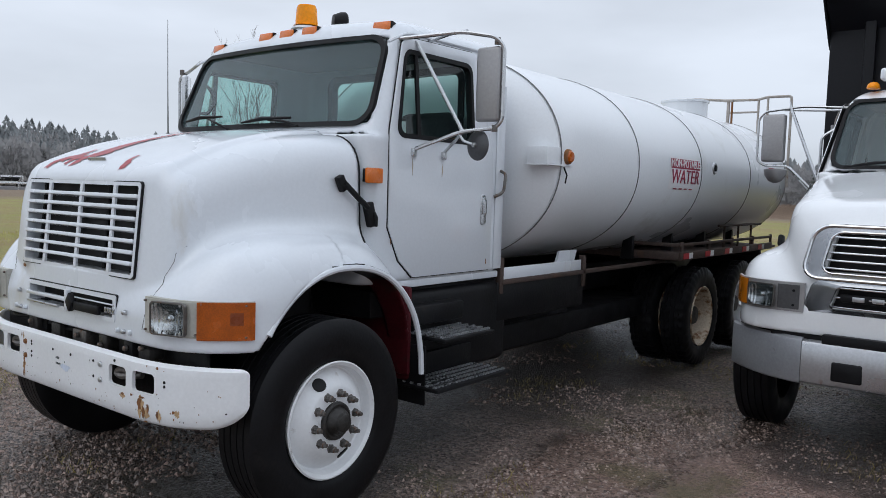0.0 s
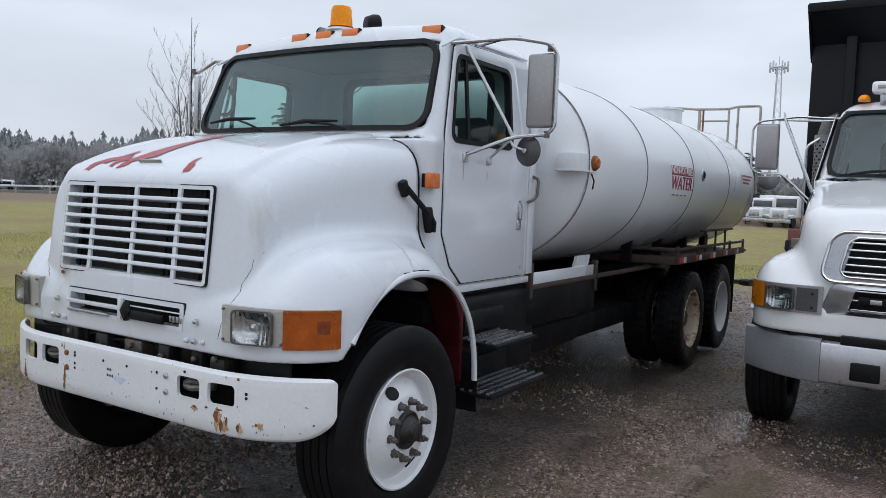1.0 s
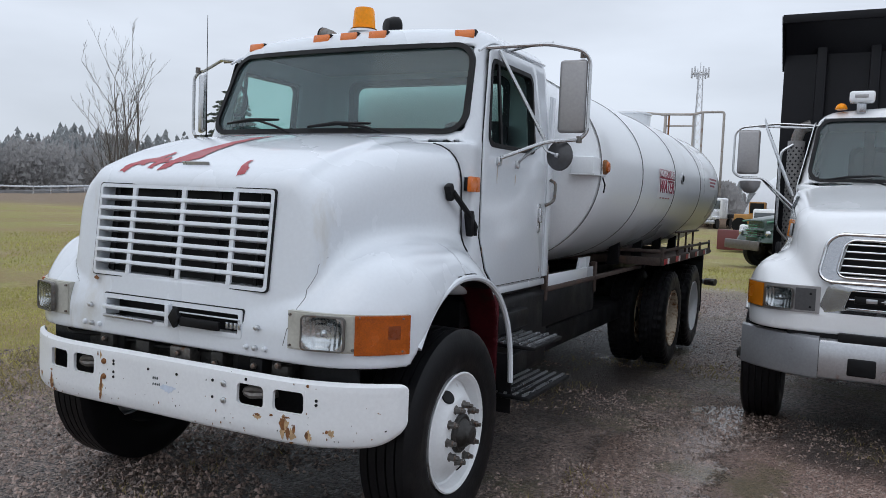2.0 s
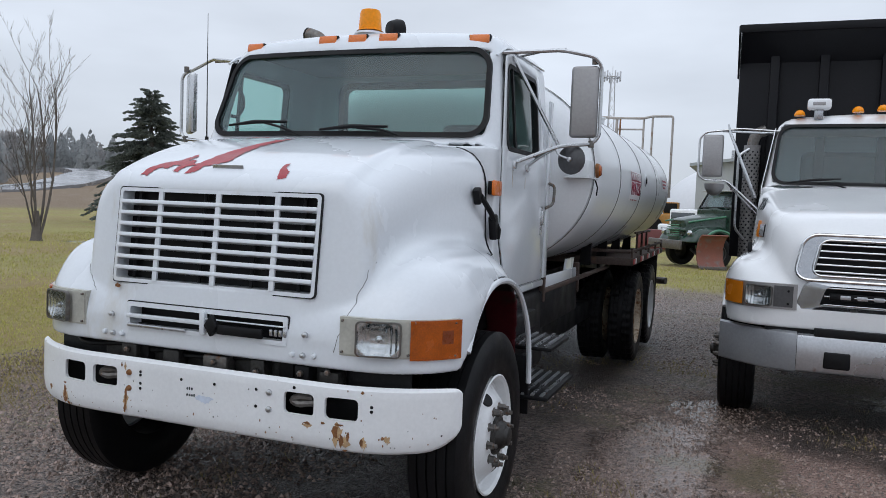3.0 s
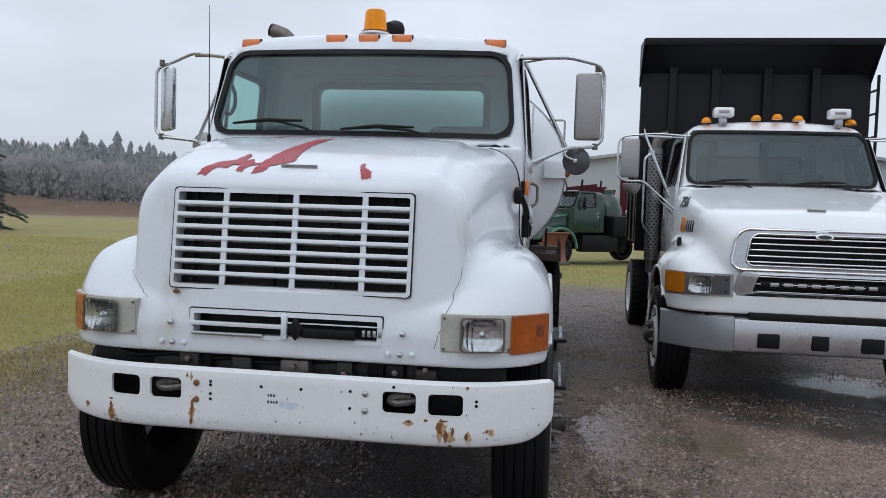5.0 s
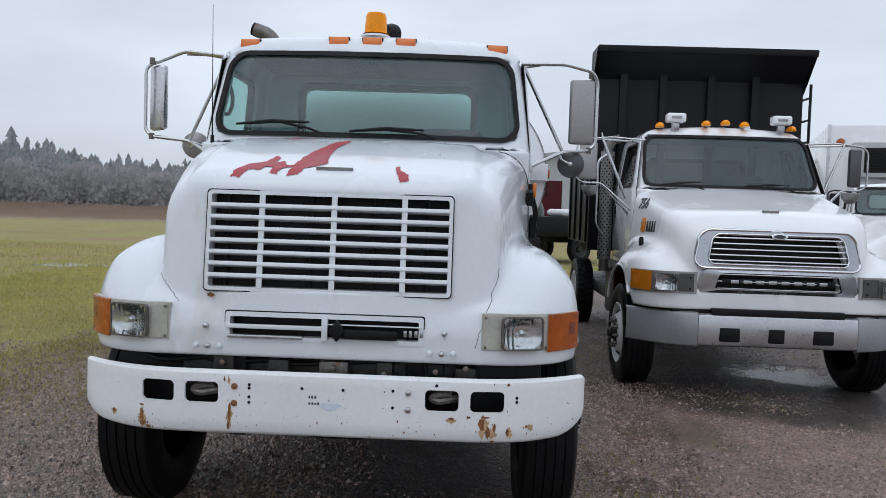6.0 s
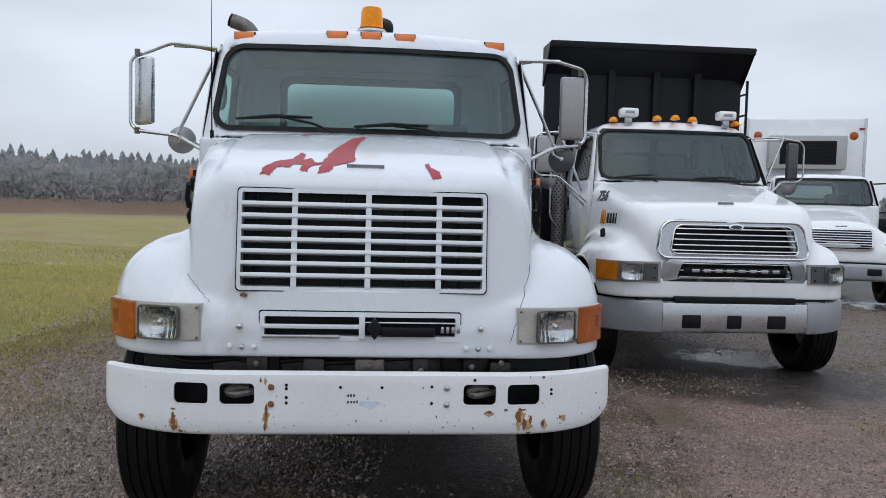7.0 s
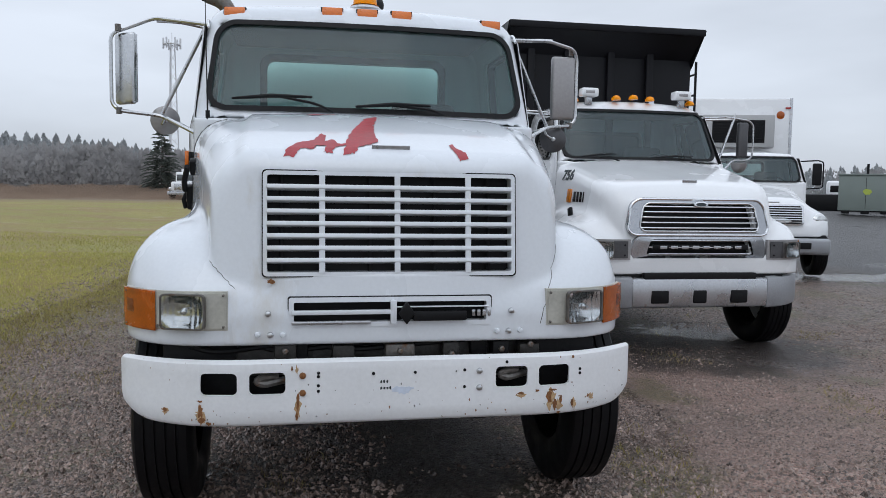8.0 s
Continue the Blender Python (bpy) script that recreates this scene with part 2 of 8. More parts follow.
def box(x0, x1, y0, y1, z0, z1, r=0.0, seg=2, bm=None, m=None):
    b = bmesh.new()
    bmesh.ops.create_cube(b, size=1.0, matrix=Matrix.Translation(((x0 + x1) / 2, (y0 + y1) / 2, (z0 + z1) / 2)) @ Matrix.Diagonal((abs(x1 - x0), abs(y1 - y0), abs(z1 - z0), 1)))
    if r:
        bmesh.ops.bevel(b, geom=list(b.edges), offset=min(r, 0.49 * min(abs(x1 - x0), abs(y1 - y0), abs(z1 - z0))), segments=seg, affect="EDGES", profile=0.5)
    if m is not None:
        bmesh.ops.transform(b, matrix=m, verts=b.verts)
    return join(bm, b)


def join(bm, b):
    """Adds b to bm and returns the whole."""
    if bm is None:
        return b
    me = bpy.data.meshes.new("scratch")
    b.to_mesh(me)
    b.free()
    bm.from_mesh(me)
    bpy.data.meshes.remove(me)
    return bm


def tube(points, r, seg=8, bm=None, closed=False):
    """A round bar along a line of points, with rounded joints."""
    b = bmesh.new()
    pts = [Vector(p) for p in points]
    n = len(pts)
    rr = r if isinstance(r, (list, tuple)) else [r] * n
    rings, up = [], None
    for i, p in enumerate(pts):
        a = pts[(i - 1) % n] if (i or closed) else p
        c = pts[(i + 1) % n] if (i < n - 1 or closed) else p
        d = (c - a).normalized()
        if up is None:
            up = d.orthogonal().normalized()
        up = (up - d * up.dot(d)).normalized()
        side = d.cross(up)
        rings.append([b.verts.new(p + (up * math.cos(2 * math.pi * k / seg) + side * math.sin(2 * math.pi * k / seg)) * rr[i]) for k in range(seg)])
    for i in range(n if closed else n - 1):
        A, B = rings[i], rings[(i + 1) % n]
        for k in range(seg):
            b.faces.new((A[k], A[(k + 1) % seg], B[(k + 1) % seg], B[k]))
    if not closed:
        b.faces.new(rings[0][::-1]), b.faces.new(rings[-1])
    bmesh.ops.recalc_face_normals(b, faces=b.faces)
    return join(bm, b)


def bend(points, r=0.05, steps=4):
    """Rounds the corners of a line of points."""
    pts = [Vector(p) for p in points]
    out = [pts[0]]
    for a, p, c in zip(pts, pts[1:], pts[2:]):
        u, v = (a - p), (c - p)
        k = min(r, u.length * 0.45, v.length * 0.45)
        s, e = p + u.normalized() * k, p + v.normalized() * k
        for i in range(steps + 1):
            t = i / steps
            out.append(s * (1 - t) ** 2 + p * 2 * t * (1 - t) + e * t * t)
    out.append(pts[-1])
    return out


def lathe(profile, seg=48, axis="x", bm=None, m=None, cap=True):
    """Turns a profile of (along, radius) round an axis."""
    b = bmesh.new()
    rings = []
    for a, r in profile:
        ring = []
        for k in range(seg):
            t = 2 * math.pi * k / seg
            c, s = r * math.cos(t), r * math.sin(t)
            ring.append(b.verts.new((a, c, s) if axis == "x" else (c, a, s) if axis == "y" else (c, s, a)))
        rings.append(ring)
    for A, B in zip(rings, rings[1:]):
        for k in range(seg):
            b.faces.new((A[k], A[(k + 1) % seg], B[(k + 1) % seg], B[k]))
    if cap:
        b.faces.new(rings[0][::-1]), b.faces.new(rings[-1])
    bmesh.ops.remove_doubles(b, verts=b.verts, dist=1e-5)
    bmesh.ops.recalc_face_normals(b, faces=b.faces)
    if m is not None:
        bmesh.ops.transform(b, matrix=m, verts=b.verts)
    return join(bm, b)


def rounded(x0, x1, z0, z1, r, steps=5):
    """A rounded rectangle as a loop of (u, v)."""
    pts = []
    for cx, cz, a in ((x1 - r, z1 - r, 0), (x0 + r, z1 - r, 90), (x0 + r, z0 + r, 180), (x1 - r, z0 + r, 270)):
        for i in range(steps + 1):
            t = radians(a + 90 * i / steps)
            pts.append((cx + r * math.cos(t), cz + r * math.sin(t)))
    return pts


def sheet(outer, holes=(), thick=0.01, place=None, bm=None, r=0.0):
    """A flat plate of (u, v) outline with holes, thick along w; place(u, v, w) sets it in the room."""
    place = place or (lambda u, v, w: (u, w, v))
    b = bmesh.new()
    edges = []
    for loop in (outer, *holes):
        vs = [b.verts.new((u, v, 0)) for u, v in loop]
        edges += [b.edges.new((vs[i], vs[(i + 1) % len(vs)])) for i in range(len(vs))]
    bmesh.ops.triangle_fill(b, use_beauty=True, edges=edges)
    faces = list(b.faces)
    got = bmesh.ops.extrude_face_region(b, geom=faces)
    bmesh.ops.translate(b, vec=(0, 0, thick), verts=[g for g in got["geom"] if isinstance(g, bmesh.types.BMVert)])
    bmesh.ops.recalc_face_normals(b, faces=b.faces)
    if r:
        sharp = [e for e in b.edges if len(e.link_faces) == 2 and e.calc_face_angle(0) > 1.2]
        bmesh.ops.bevel(b, geom=sharp, offset=r, segments=2, affect="EDGES", profile=0.5)
    for v in b.verts:
        v.co = place(*v.co)
    bmesh.ops.recalc_face_normals(b, faces=b.faces)
    return join(bm, b)


def band(outer, inner, d0, d1, place, bm=None):
    """A ring of (u, v) between two loops of equal length, from depth d0 to d1."""
    b = bmesh.new()
    n = len(outer)
    rows = [[b.verts.new(place(u, v, d)) for u, v in loop] for loop, d in ((outer, d0), (outer, d1), (inner, d1), (inner, d0))]
    for A, B in zip(rows, rows[1:] + rows[:1]):
        for k in range(n):
            b.faces.new((A[k], A[(k + 1) % n], B[(k + 1) % n], B[k]))
    bmesh.ops.recalc_face_normals(b, faces=b.faces)
    return join(bm, b)


def pane(loop, d, place):
    b = bmesh.new()
    b.faces.new([b.verts.new(place(u, v, d)) for u, v in loop])
    bmesh.ops.triangulate(b, faces=b.faces)
    return b


def smax(a, b, k):
    h = np.maximum(k - np.abs(a - b), 0) / k
    return np.maximum(a, b) + h * h * k / 4


def smin(a, b, k):
    return -smax(-a, -b, k)


def net(name, fn, lo, hi, step, mats, choose=None, parent=None, label=""):
    """A smooth moulded shell: the surface on which fn(x, y, z) is nought, meshed on a fine grid."""
    ax = [np.arange(a, b + step, step) for a, b in zip(lo, hi)]
    X, Y, Z = np.meshgrid(*ax, indexing="ij")
    D = fn(X, Y, Z)
    inn = D < 0
    c = [inn[i:i + D.shape[0] - 1, j:j + D.shape[1] - 1, k:k + D.shape[2] - 1] for i in (0, 1) for j in (0, 1) for k in (0, 1)]
    act = np.any(c, axis=0) & ~np.all(c, axis=0)
    idx = np.argwhere(act)
    corner = [(i, j, k) for i in (0, 1) for j in (0, 1) for k in (0, 1)]
    val = np.stack([D[idx[:, 0] + i, idx[:, 1] + j, idx[:, 2] + k] for i, j, k in corner])
    acc, cnt = np.zeros((len(idx), 3)), np.zeros(len(idx))
    for a in range(8):
        for b in range(a + 1, 8):
            if sum(abs(p - q) for p, q in zip(corner[a], corner[b])) == 1:
                cross = (val[a] < 0) != (val[b] < 0)
                t = np.where(cross, val[a] / np.where(cross, val[a] - val[b], 1), 0)
                pos = np.array(corner[a]) + t[:, None] * (np.array(corner[b]) - np.array(corner[a]))
                acc += pos * cross[:, None]
                cnt += cross
    P = np.array(lo) + (idx + acc / cnt[:, None]) * step
    for _ in range(2):
        e = step * 0.3
        d = fn(P[:, 0], P[:, 1], P[:, 2])
        g = np.stack([fn(P[:, 0] + e * (q == 0), P[:, 1] + e * (q == 1), P[:, 2] + e * (q == 2)) - fn(P[:, 0] - e * (q == 0), P[:, 1] - e * (q == 1), P[:, 2] - e * (q == 2)) for q in range(3)], 1) / (2 * e)
        mv = -d[:, None] * g / np.maximum((g * g).sum(1), 0.25)[:, None]
        ln = np.linalg.norm(mv, axis=1)
        P += mv * np.minimum(1, 0.5 * step / np.maximum(ln, 1e-9))[:, None]
    number = -np.ones(act.shape, int)
    number[act] = np.arange(len(idx))
    quads = []
    for q in range(3):
        s0, s1 = [slice(None)] * 3, [slice(None)] * 3
        s0[q], s1[q] = slice(0, -1), slice(1, None)
        ch = inn[tuple(s0)] != inn[tuple(s1)]
        e = np.argwhere(ch)
        u, v = (q + 1) % 3, (q + 2) % 3
        e = e[(e[:, u] > 0) & (e[:, v] > 0) & (e[:, u] < act.shape[u]) & (e[:, v] < act.shape[v])]
        flip = inn[tuple(s0)][e[:, 0], e[:, 1], e[:, 2]]
        def cell(du, dv):
            f = e.copy()
            f[:, u] -= du
            f[:, v] -= dv
            return number[f[:, 0], f[:, 1], f[:, 2]]
        Q = np.stack([cell(1, 1), cell(0, 1), cell(0, 0), cell(1, 0)], 1)
        Q[~flip] = Q[~flip][:, ::-1]
        quads.append(Q)
    Q = np.concatenate(quads)
    me = bpy.data.meshes.new(name)
    me.from_pydata(P.tolist(), [], Q.tolist())
    me.polygons.foreach_set("use_smooth", np.ones(len(Q), bool))
    if choose:
        C = P[Q].mean(1)
        me.polygons.foreach_set("material_index", choose(C[:, 0], C[:, 1], C[:, 2]).astype(np.int32))
    me.update()
    finish(me, mats)
    ob = new(name, me)
    ob.parent = parent
    return tagged(ob, label) if label else ob


def words(name, body, size, material, parent, m, label="", depth=0.002, bold=0.0):
    """Lettering in the built-in font, as a mesh."""
    cu = bpy.data.curves.new(name, "FONT")
    cu.body, cu.size, cu.extrude, cu.align_x, cu.align_y = body, size, depth, "CENTER", "CENTER"
    cu.resolution_u, cu.offset = 3, bold
    tmp = bpy.data.objects.new("scratch", cu)
    me = bpy.data.meshes.new_from_object(tmp)
    bpy.data.objects.remove(tmp)
    me.materials.clear()
    me.materials.append(material)
    ob = new(name, me)
    ob.parent, ob.matrix_basis = parent, m
    return tagged(ob, label) if label else ob

# ---------------------------------------------------------------- vehicle makers


def wheel_meshes(kind, width=0.28, R=0.515, rimmat=None):
    """Tyre, rim, hub and nut as bare bmeshes; the outer face looks along +x."""
    w = width / 2
    prof = [(-w * 0.78, 0.30), (-w * 0.96, 0.34), (-w, 0.40), (-w * 0.97, R - 0.045), (-w * 0.86, R - 0.008)]
    ribs = 5
    for i in range(ribs):
        a, b = -w * 0.84 + i * (1.68 * w / ribs), -w * 0.84 + (i + 1) * (1.68 * w / ribs)
        prof += [(a + 0.005, R), (b - 0.005, R)]
        if i < ribs - 1:
            prof += [(b - 0.003, R - 0.012), (b + 0.003, R - 0.012)]
    prof += [(w * 0.86, R - 0.008), (w * 0.97, R - 0.045), (w, 0.41), (w * 0.985, 0.395), (w * 0.965, 0.36), (w * 0.93, 0.33), (w * 0.78, 0.302)]
    seg = 144 if kind == "drive" else 72
    tyre = lathe(prof + prof[:1], seg, cap=False)
    if kind == "drive":                      # cross grooves between the tread lugs
        for v in tyre.verts:
            k = round(math.atan2(v.co.z, v.co.y) / (2 * math.pi) * seg) % seg
            rad = math.hypot(v.co.y, v.co.z)
            if rad > R - 0.06 and abs(v.co.x) > 0.2 * w and (k + (2 if v.co.x > 0 else 0)) % 4 >= 2:
                v.co.y *= 1 - 0.014 / rad
                v.co.z *= 1 - 0.014 / rad
    if kind == "steer":
        rim = lathe([(w * 0.60, 0.292), (w * 0.90, 0.300), (w * 0.93, 0.308), (w * 0.96, 0.300), (w * 0.86, 0.283), (w * 0.55, 0.272), (w * 0.50, 0.262), (w * 0.66, 0.235), (w * 0.98, 0.185), (w * 1.02, 0.168), (w * 1.02, 0.10), (w * 1.0, 0.06)], 64, cap=False)
        nutx, nutr, hub = w * 1.02, 0.1425, lathe([(w * 0.9, 0.105), (w * 1.12, 0.098), (w * 1.16, 0.088), (w * 1.14, 0.075), (w * 1.34, 0.062), (w * 1.40, 0.05), (w * 1.52, 0.045), (w * 1.56, 0.03)], 24)
    else:
        rim = lathe([(w * 0.60, 0.292), (w * 0.90, 0.300), (w * 0.93, 0.308), (w * 0.96, 0.300), (w * 0.86, 0.283), (w * 0.2, 0.272), (-w * 0.15, 0.262), (-w * 0.35, 0.24), (-w * 0.42, 0.20), (-w * 0.42, 0.10), (-w * 0.42, 0.06)], 64, cap=False)
        nutx, nutr, hub = -w * 0.42, 0.1425, lathe([(-w * 0.5, 0.105), (w * 0.25, 0.10), (w * 0.42, 0.085), (w * 0.45, 0.04)], 24)
    nut = lathe([(nutx - 0.004, 0.026), (nutx + 0.004, 0.024), (nutx + 0.006, 0.018), (nutx + 0.032, 0.018), (nutx + 0.036, 0.012), (nutx + 0.052, 0.011), (nutx + 0.053, 0.006)], 6)
    bmesh.ops.translate(nut, vec=(0, 0, nutr), verts=nut.verts)
    if kind == "steer":
        hole = lathe([(-0.03, 0.034), (0.004, 0.037), (0.007, 0.034)], 20, m=Matrix.Translation((w * 0.80, 0, 0.214)) @ Matrix.Rotation(radians(-44), 4, "Y"))
    else:
        hole = lathe([(-0.03, 0.034), (0.004, 0.034)], 20, m=Matrix.Translation((-w * 0.38, 0, 0.222)) @ Matrix.Rotation(radians(30), 4, "Y"))
    return tyre, rim, hub, nut, hole


WHEELCACHE = {}


def wheel(parent, kind, x, y, z, side, rim=RIM, width=0.28, R=0.515, turn=0.0, nuts=True, hubmat=None, spin=20.0):
    """A wheel under its vehicle: tyre, rim, hub, ten nuts and two hand holes; side is 1 or -1."""
    key = (kind, width, R, rim.name)
    root = new("wheel")
    root.parent = parent
    root.matrix_basis = Matrix.Translation((x, y, z)) @ Matrix.Rotation(radians(turn), 4, "Z") @ (Matrix.Rotation(math.pi, 4, "Z") if side < 0 else Matrix()) @ Matrix.Rotation(radians(spin), 4, "X")
    if key not in WHEELCACHE:
        t, r, h, n, o = wheel_meshes(kind, width, R)
        WHEELCACHE[key] = [part("tyre", t, RUBBER, root, "black wet rubber tyre"), part("rim", r, rim, root), part("hub", h, hubmat or GREASE, root), part("wheel_nut", n, NUT, root), part("hand_hole", o, TRIM, root)]
        t, r, h, n, o = WHEELCACHE[key]
    else:
        t, r, h, n, o = [again(c, Matrix(), root) for c in WHEELCACHE[key]]
    if nuts:
        for k in range(1, 10):
            again(n, Matrix.Rotation(2 * math.pi * k / 10, 4, "X"), root)
        again(o, Matrix.Rotation(math.pi, 4, "X"), root)
    return root


def hood_fn(S):
    """The moulded hood with its two fenders, over the front wheels."""
    def fn(x, y, z):
        a = np.abs(x)
        s = np.clip((a - S["crease"]) / S.get("edge", 0.09), 0, 1)
        top = z - (S["z0"] + (y - S["y0"]) * S["rise"] + S.get("curve", 0) * np.clip(y - S["y0"], 0, 2) ** 2 - S["arc"] * np.clip(-(y - S["y0"]) , 0, 1) - S["crown"] * a * a - S["step"] * s * s * (3 - 2 * s))
        side = a - (S["w0"] + (S["w1"] - S["w0"]) * np.clip((y - S["yf"]) / (S["yr"] - S["yf"]), 0, 1)) + np.clip(z - 1.45, -0.2, 1) * S["lean"]
        front = S["yf"] + S["slope"] * np.clip(z - S["zs"], 0, 2) + S["bow"] * (a / 0.85) ** 4 - y
        hood = smax(smax(top, side, S["round"]), front, S["nose"])
        hood = np.maximum(hood, y - S["yr"])
        fo = a - S["fx"] + np.clip(z - 1.1, -0.1, 1) * 0.05
        tf = z - (S["fz"] - S["fdrop"] * (np.clip(S["fy"] - y, 0, 2) / 0.85) ** 4)
        e = (np.clip(y - S["fy"], 0, 2) / S["fback"]) ** 2.4 + (np.clip(z - 0.55, 0, 3) / (S["fz"] - 0.55)) ** 2.4
        tf = np.where(y > S["fy"], (np.maximum(e, 1e-6) ** (1 / 2.4) - 1) * (S["fz"] - 0.55) * 0.85, tf)
        ff = S["yf"] - 0.005 + S["sweep"] * np.clip((a - 0.62) / 0.6, 0, 1.2) ** S.get("pow", 2.6) + np.clip(z - S["lampz"], 0, 1) * S["fslope"] - y
        fend = smax(smax(fo, tf, S["fround"]), ff, S["fnose"])
        fend = np.maximum(fend, y - (S["fy"] + S["fback"]))
        fend = np.maximum(fend, S["inner"] - a - np.clip(S["yr"] - y, 0, 9) * 50)
        d = smin(hood, fend, S["fillet"] * np.clip((y - S["yf"] - 0.03) / 0.2, 0.1, 1))
        zl = np.where(y > S["fy"] + 0.25, S["tail"], S["low"])
        d = smax(d, zl - z, 0.02)
        d = smax(d, -arch_fn(S, a, y, z), 0.016)
        for x0, x1, z0, z1, grow in S.get("cuts", ()):
            q = np.maximum(np.maximum(x0 - x, x - x1) - grow * (z1 - z), np.maximum(z0 - z, z - z1))
            d = np.maximum(d, -np.maximum(q, y - (S["yf"] + 0.16)))
        return d
    return fn


def arch_fn(S, a, y, z):
    ez = np.clip(z - 0.55, 0, 3) / (S["az"] - 0.55)
    back = (np.clip(y - S["fy"], 0, 3) / S["aback"]) ** 2.4 + ez ** 2.4
    fore = (np.clip(S["fy"] - y, 0, 3) / S["afore"]) ** 2 + ez ** 2
    r = np.where(y > S["fy"], np.maximum(back, 1e-9) ** (1 / 2.4), np.sqrt(fore)) - 1
    return np.maximum(r * 0.68, 0.64 - a)


def hood(parent, S, paint, label, step=0.018):
    lo = (-S["fx"] - 0.05, S["yf"] - 0.1, min(S["low"], S["tail"]) - 0.05)
    hi = (S["fx"] + 0.05, max(S["fy"] + S["fback"], S["yr"]) + 0.05, S["z0"] + (S["yr"] - S["y0"]) * S["rise"] + 0.08)

    def choose(x, y, z):
        q = arch_fn(S, np.abs(x), y, z)
        inside = (q < 0.02) & (q > -0.06) & (np.abs(x) < S["fx"] - 0.03)
        return np.where(inside, np.where(y > S["fy"] + 0.35, 1, 2), 0)

    ob = net("hood", hood_fn(S), lo, hi, step, [paint, MAROON, BLACK], choose, parent, label)
    for sgn in (1, -1):                      # rolled edge of the wheel opening
        pts = []
        for k in range(41):
            t = radians(38 + (179 - 38) * k / 40)
            c, s_ = math.cos(t), math.sin(t)
            if c > 0:
                y, z = S["fy"] - S["afore"] * c, 0.55 + (S["az"] - 0.55) * s_
            else:
                y, z = S["fy"] + S["aback"] * (-c) ** (2 / 2.4), 0.55 + (S["az"] - 0.55) * max(0.0, s_) ** (2 / 2.4)
            if z > S["tail"] + 0.01:
                pts.append((sgn * (S["fx"] - 0.020 - 0.05 * max(-0.1, z - 1.1)), y, z + 0.004))
        part("wheel_opening_lip", tube(pts, 0.017, 8), paint, ob)
    return ob


def front_y(C, a, z):
    """Where the cab's front skin stands, by half width and height."""
    return np.where(z > C["zc"], C["yc"] + (z - C["zc"]) * C["rake"] + C["bow"] * (a / 0.95) ** 2, C["yc"])


def cab_fn(C):
    def fn(x, y, z):
        a = np.abs(x)
        side = a - (C["w"] - C["tumble"] * np.clip(z - C["zc"], 0, 2))
        top = z - (C["roof"] - C["crown"] * a * a - C["droop"] * np.clip(C["yc"] + 0.55 - y, 0, 1))
        d = smax(side, top, 0.16)
        d = smax(d, front_y(C, a, z) - y, 0.12)
        d = smax(d, y - C["rear"], 0.10)
        d = smax(d, C["floor"] - z, 0.05)
        d = np.maximum(d, -(d + 0.05))
        ww = C["ws"]
        ws = np.maximum(np.maximum(a - (ww[0] - (z - C["zc"]) * ww[1]), np.maximum(ww[2] - z, z - ww[3])), y - (C["yc"] + 0.62))
        d = np.maximum(d, -ws)
        q = C["win"]
        dw = np.maximum(np.maximum(q[0] + C["shear"] * (z - q[2]) - y, y - q[1]), np.maximum(q[2] - z, z - q[3]))
        dw = np.maximum(dw, 0.6 - a)
        d = np.maximum(d, -dw)
        q = C["back"]
        rw = np.maximum(np.maximum(a - q[0], q[1] - z), np.maximum(z - q[2], C["rear"] - 0.25 - y))
        return np.maximum(d, -rw)
    return fn


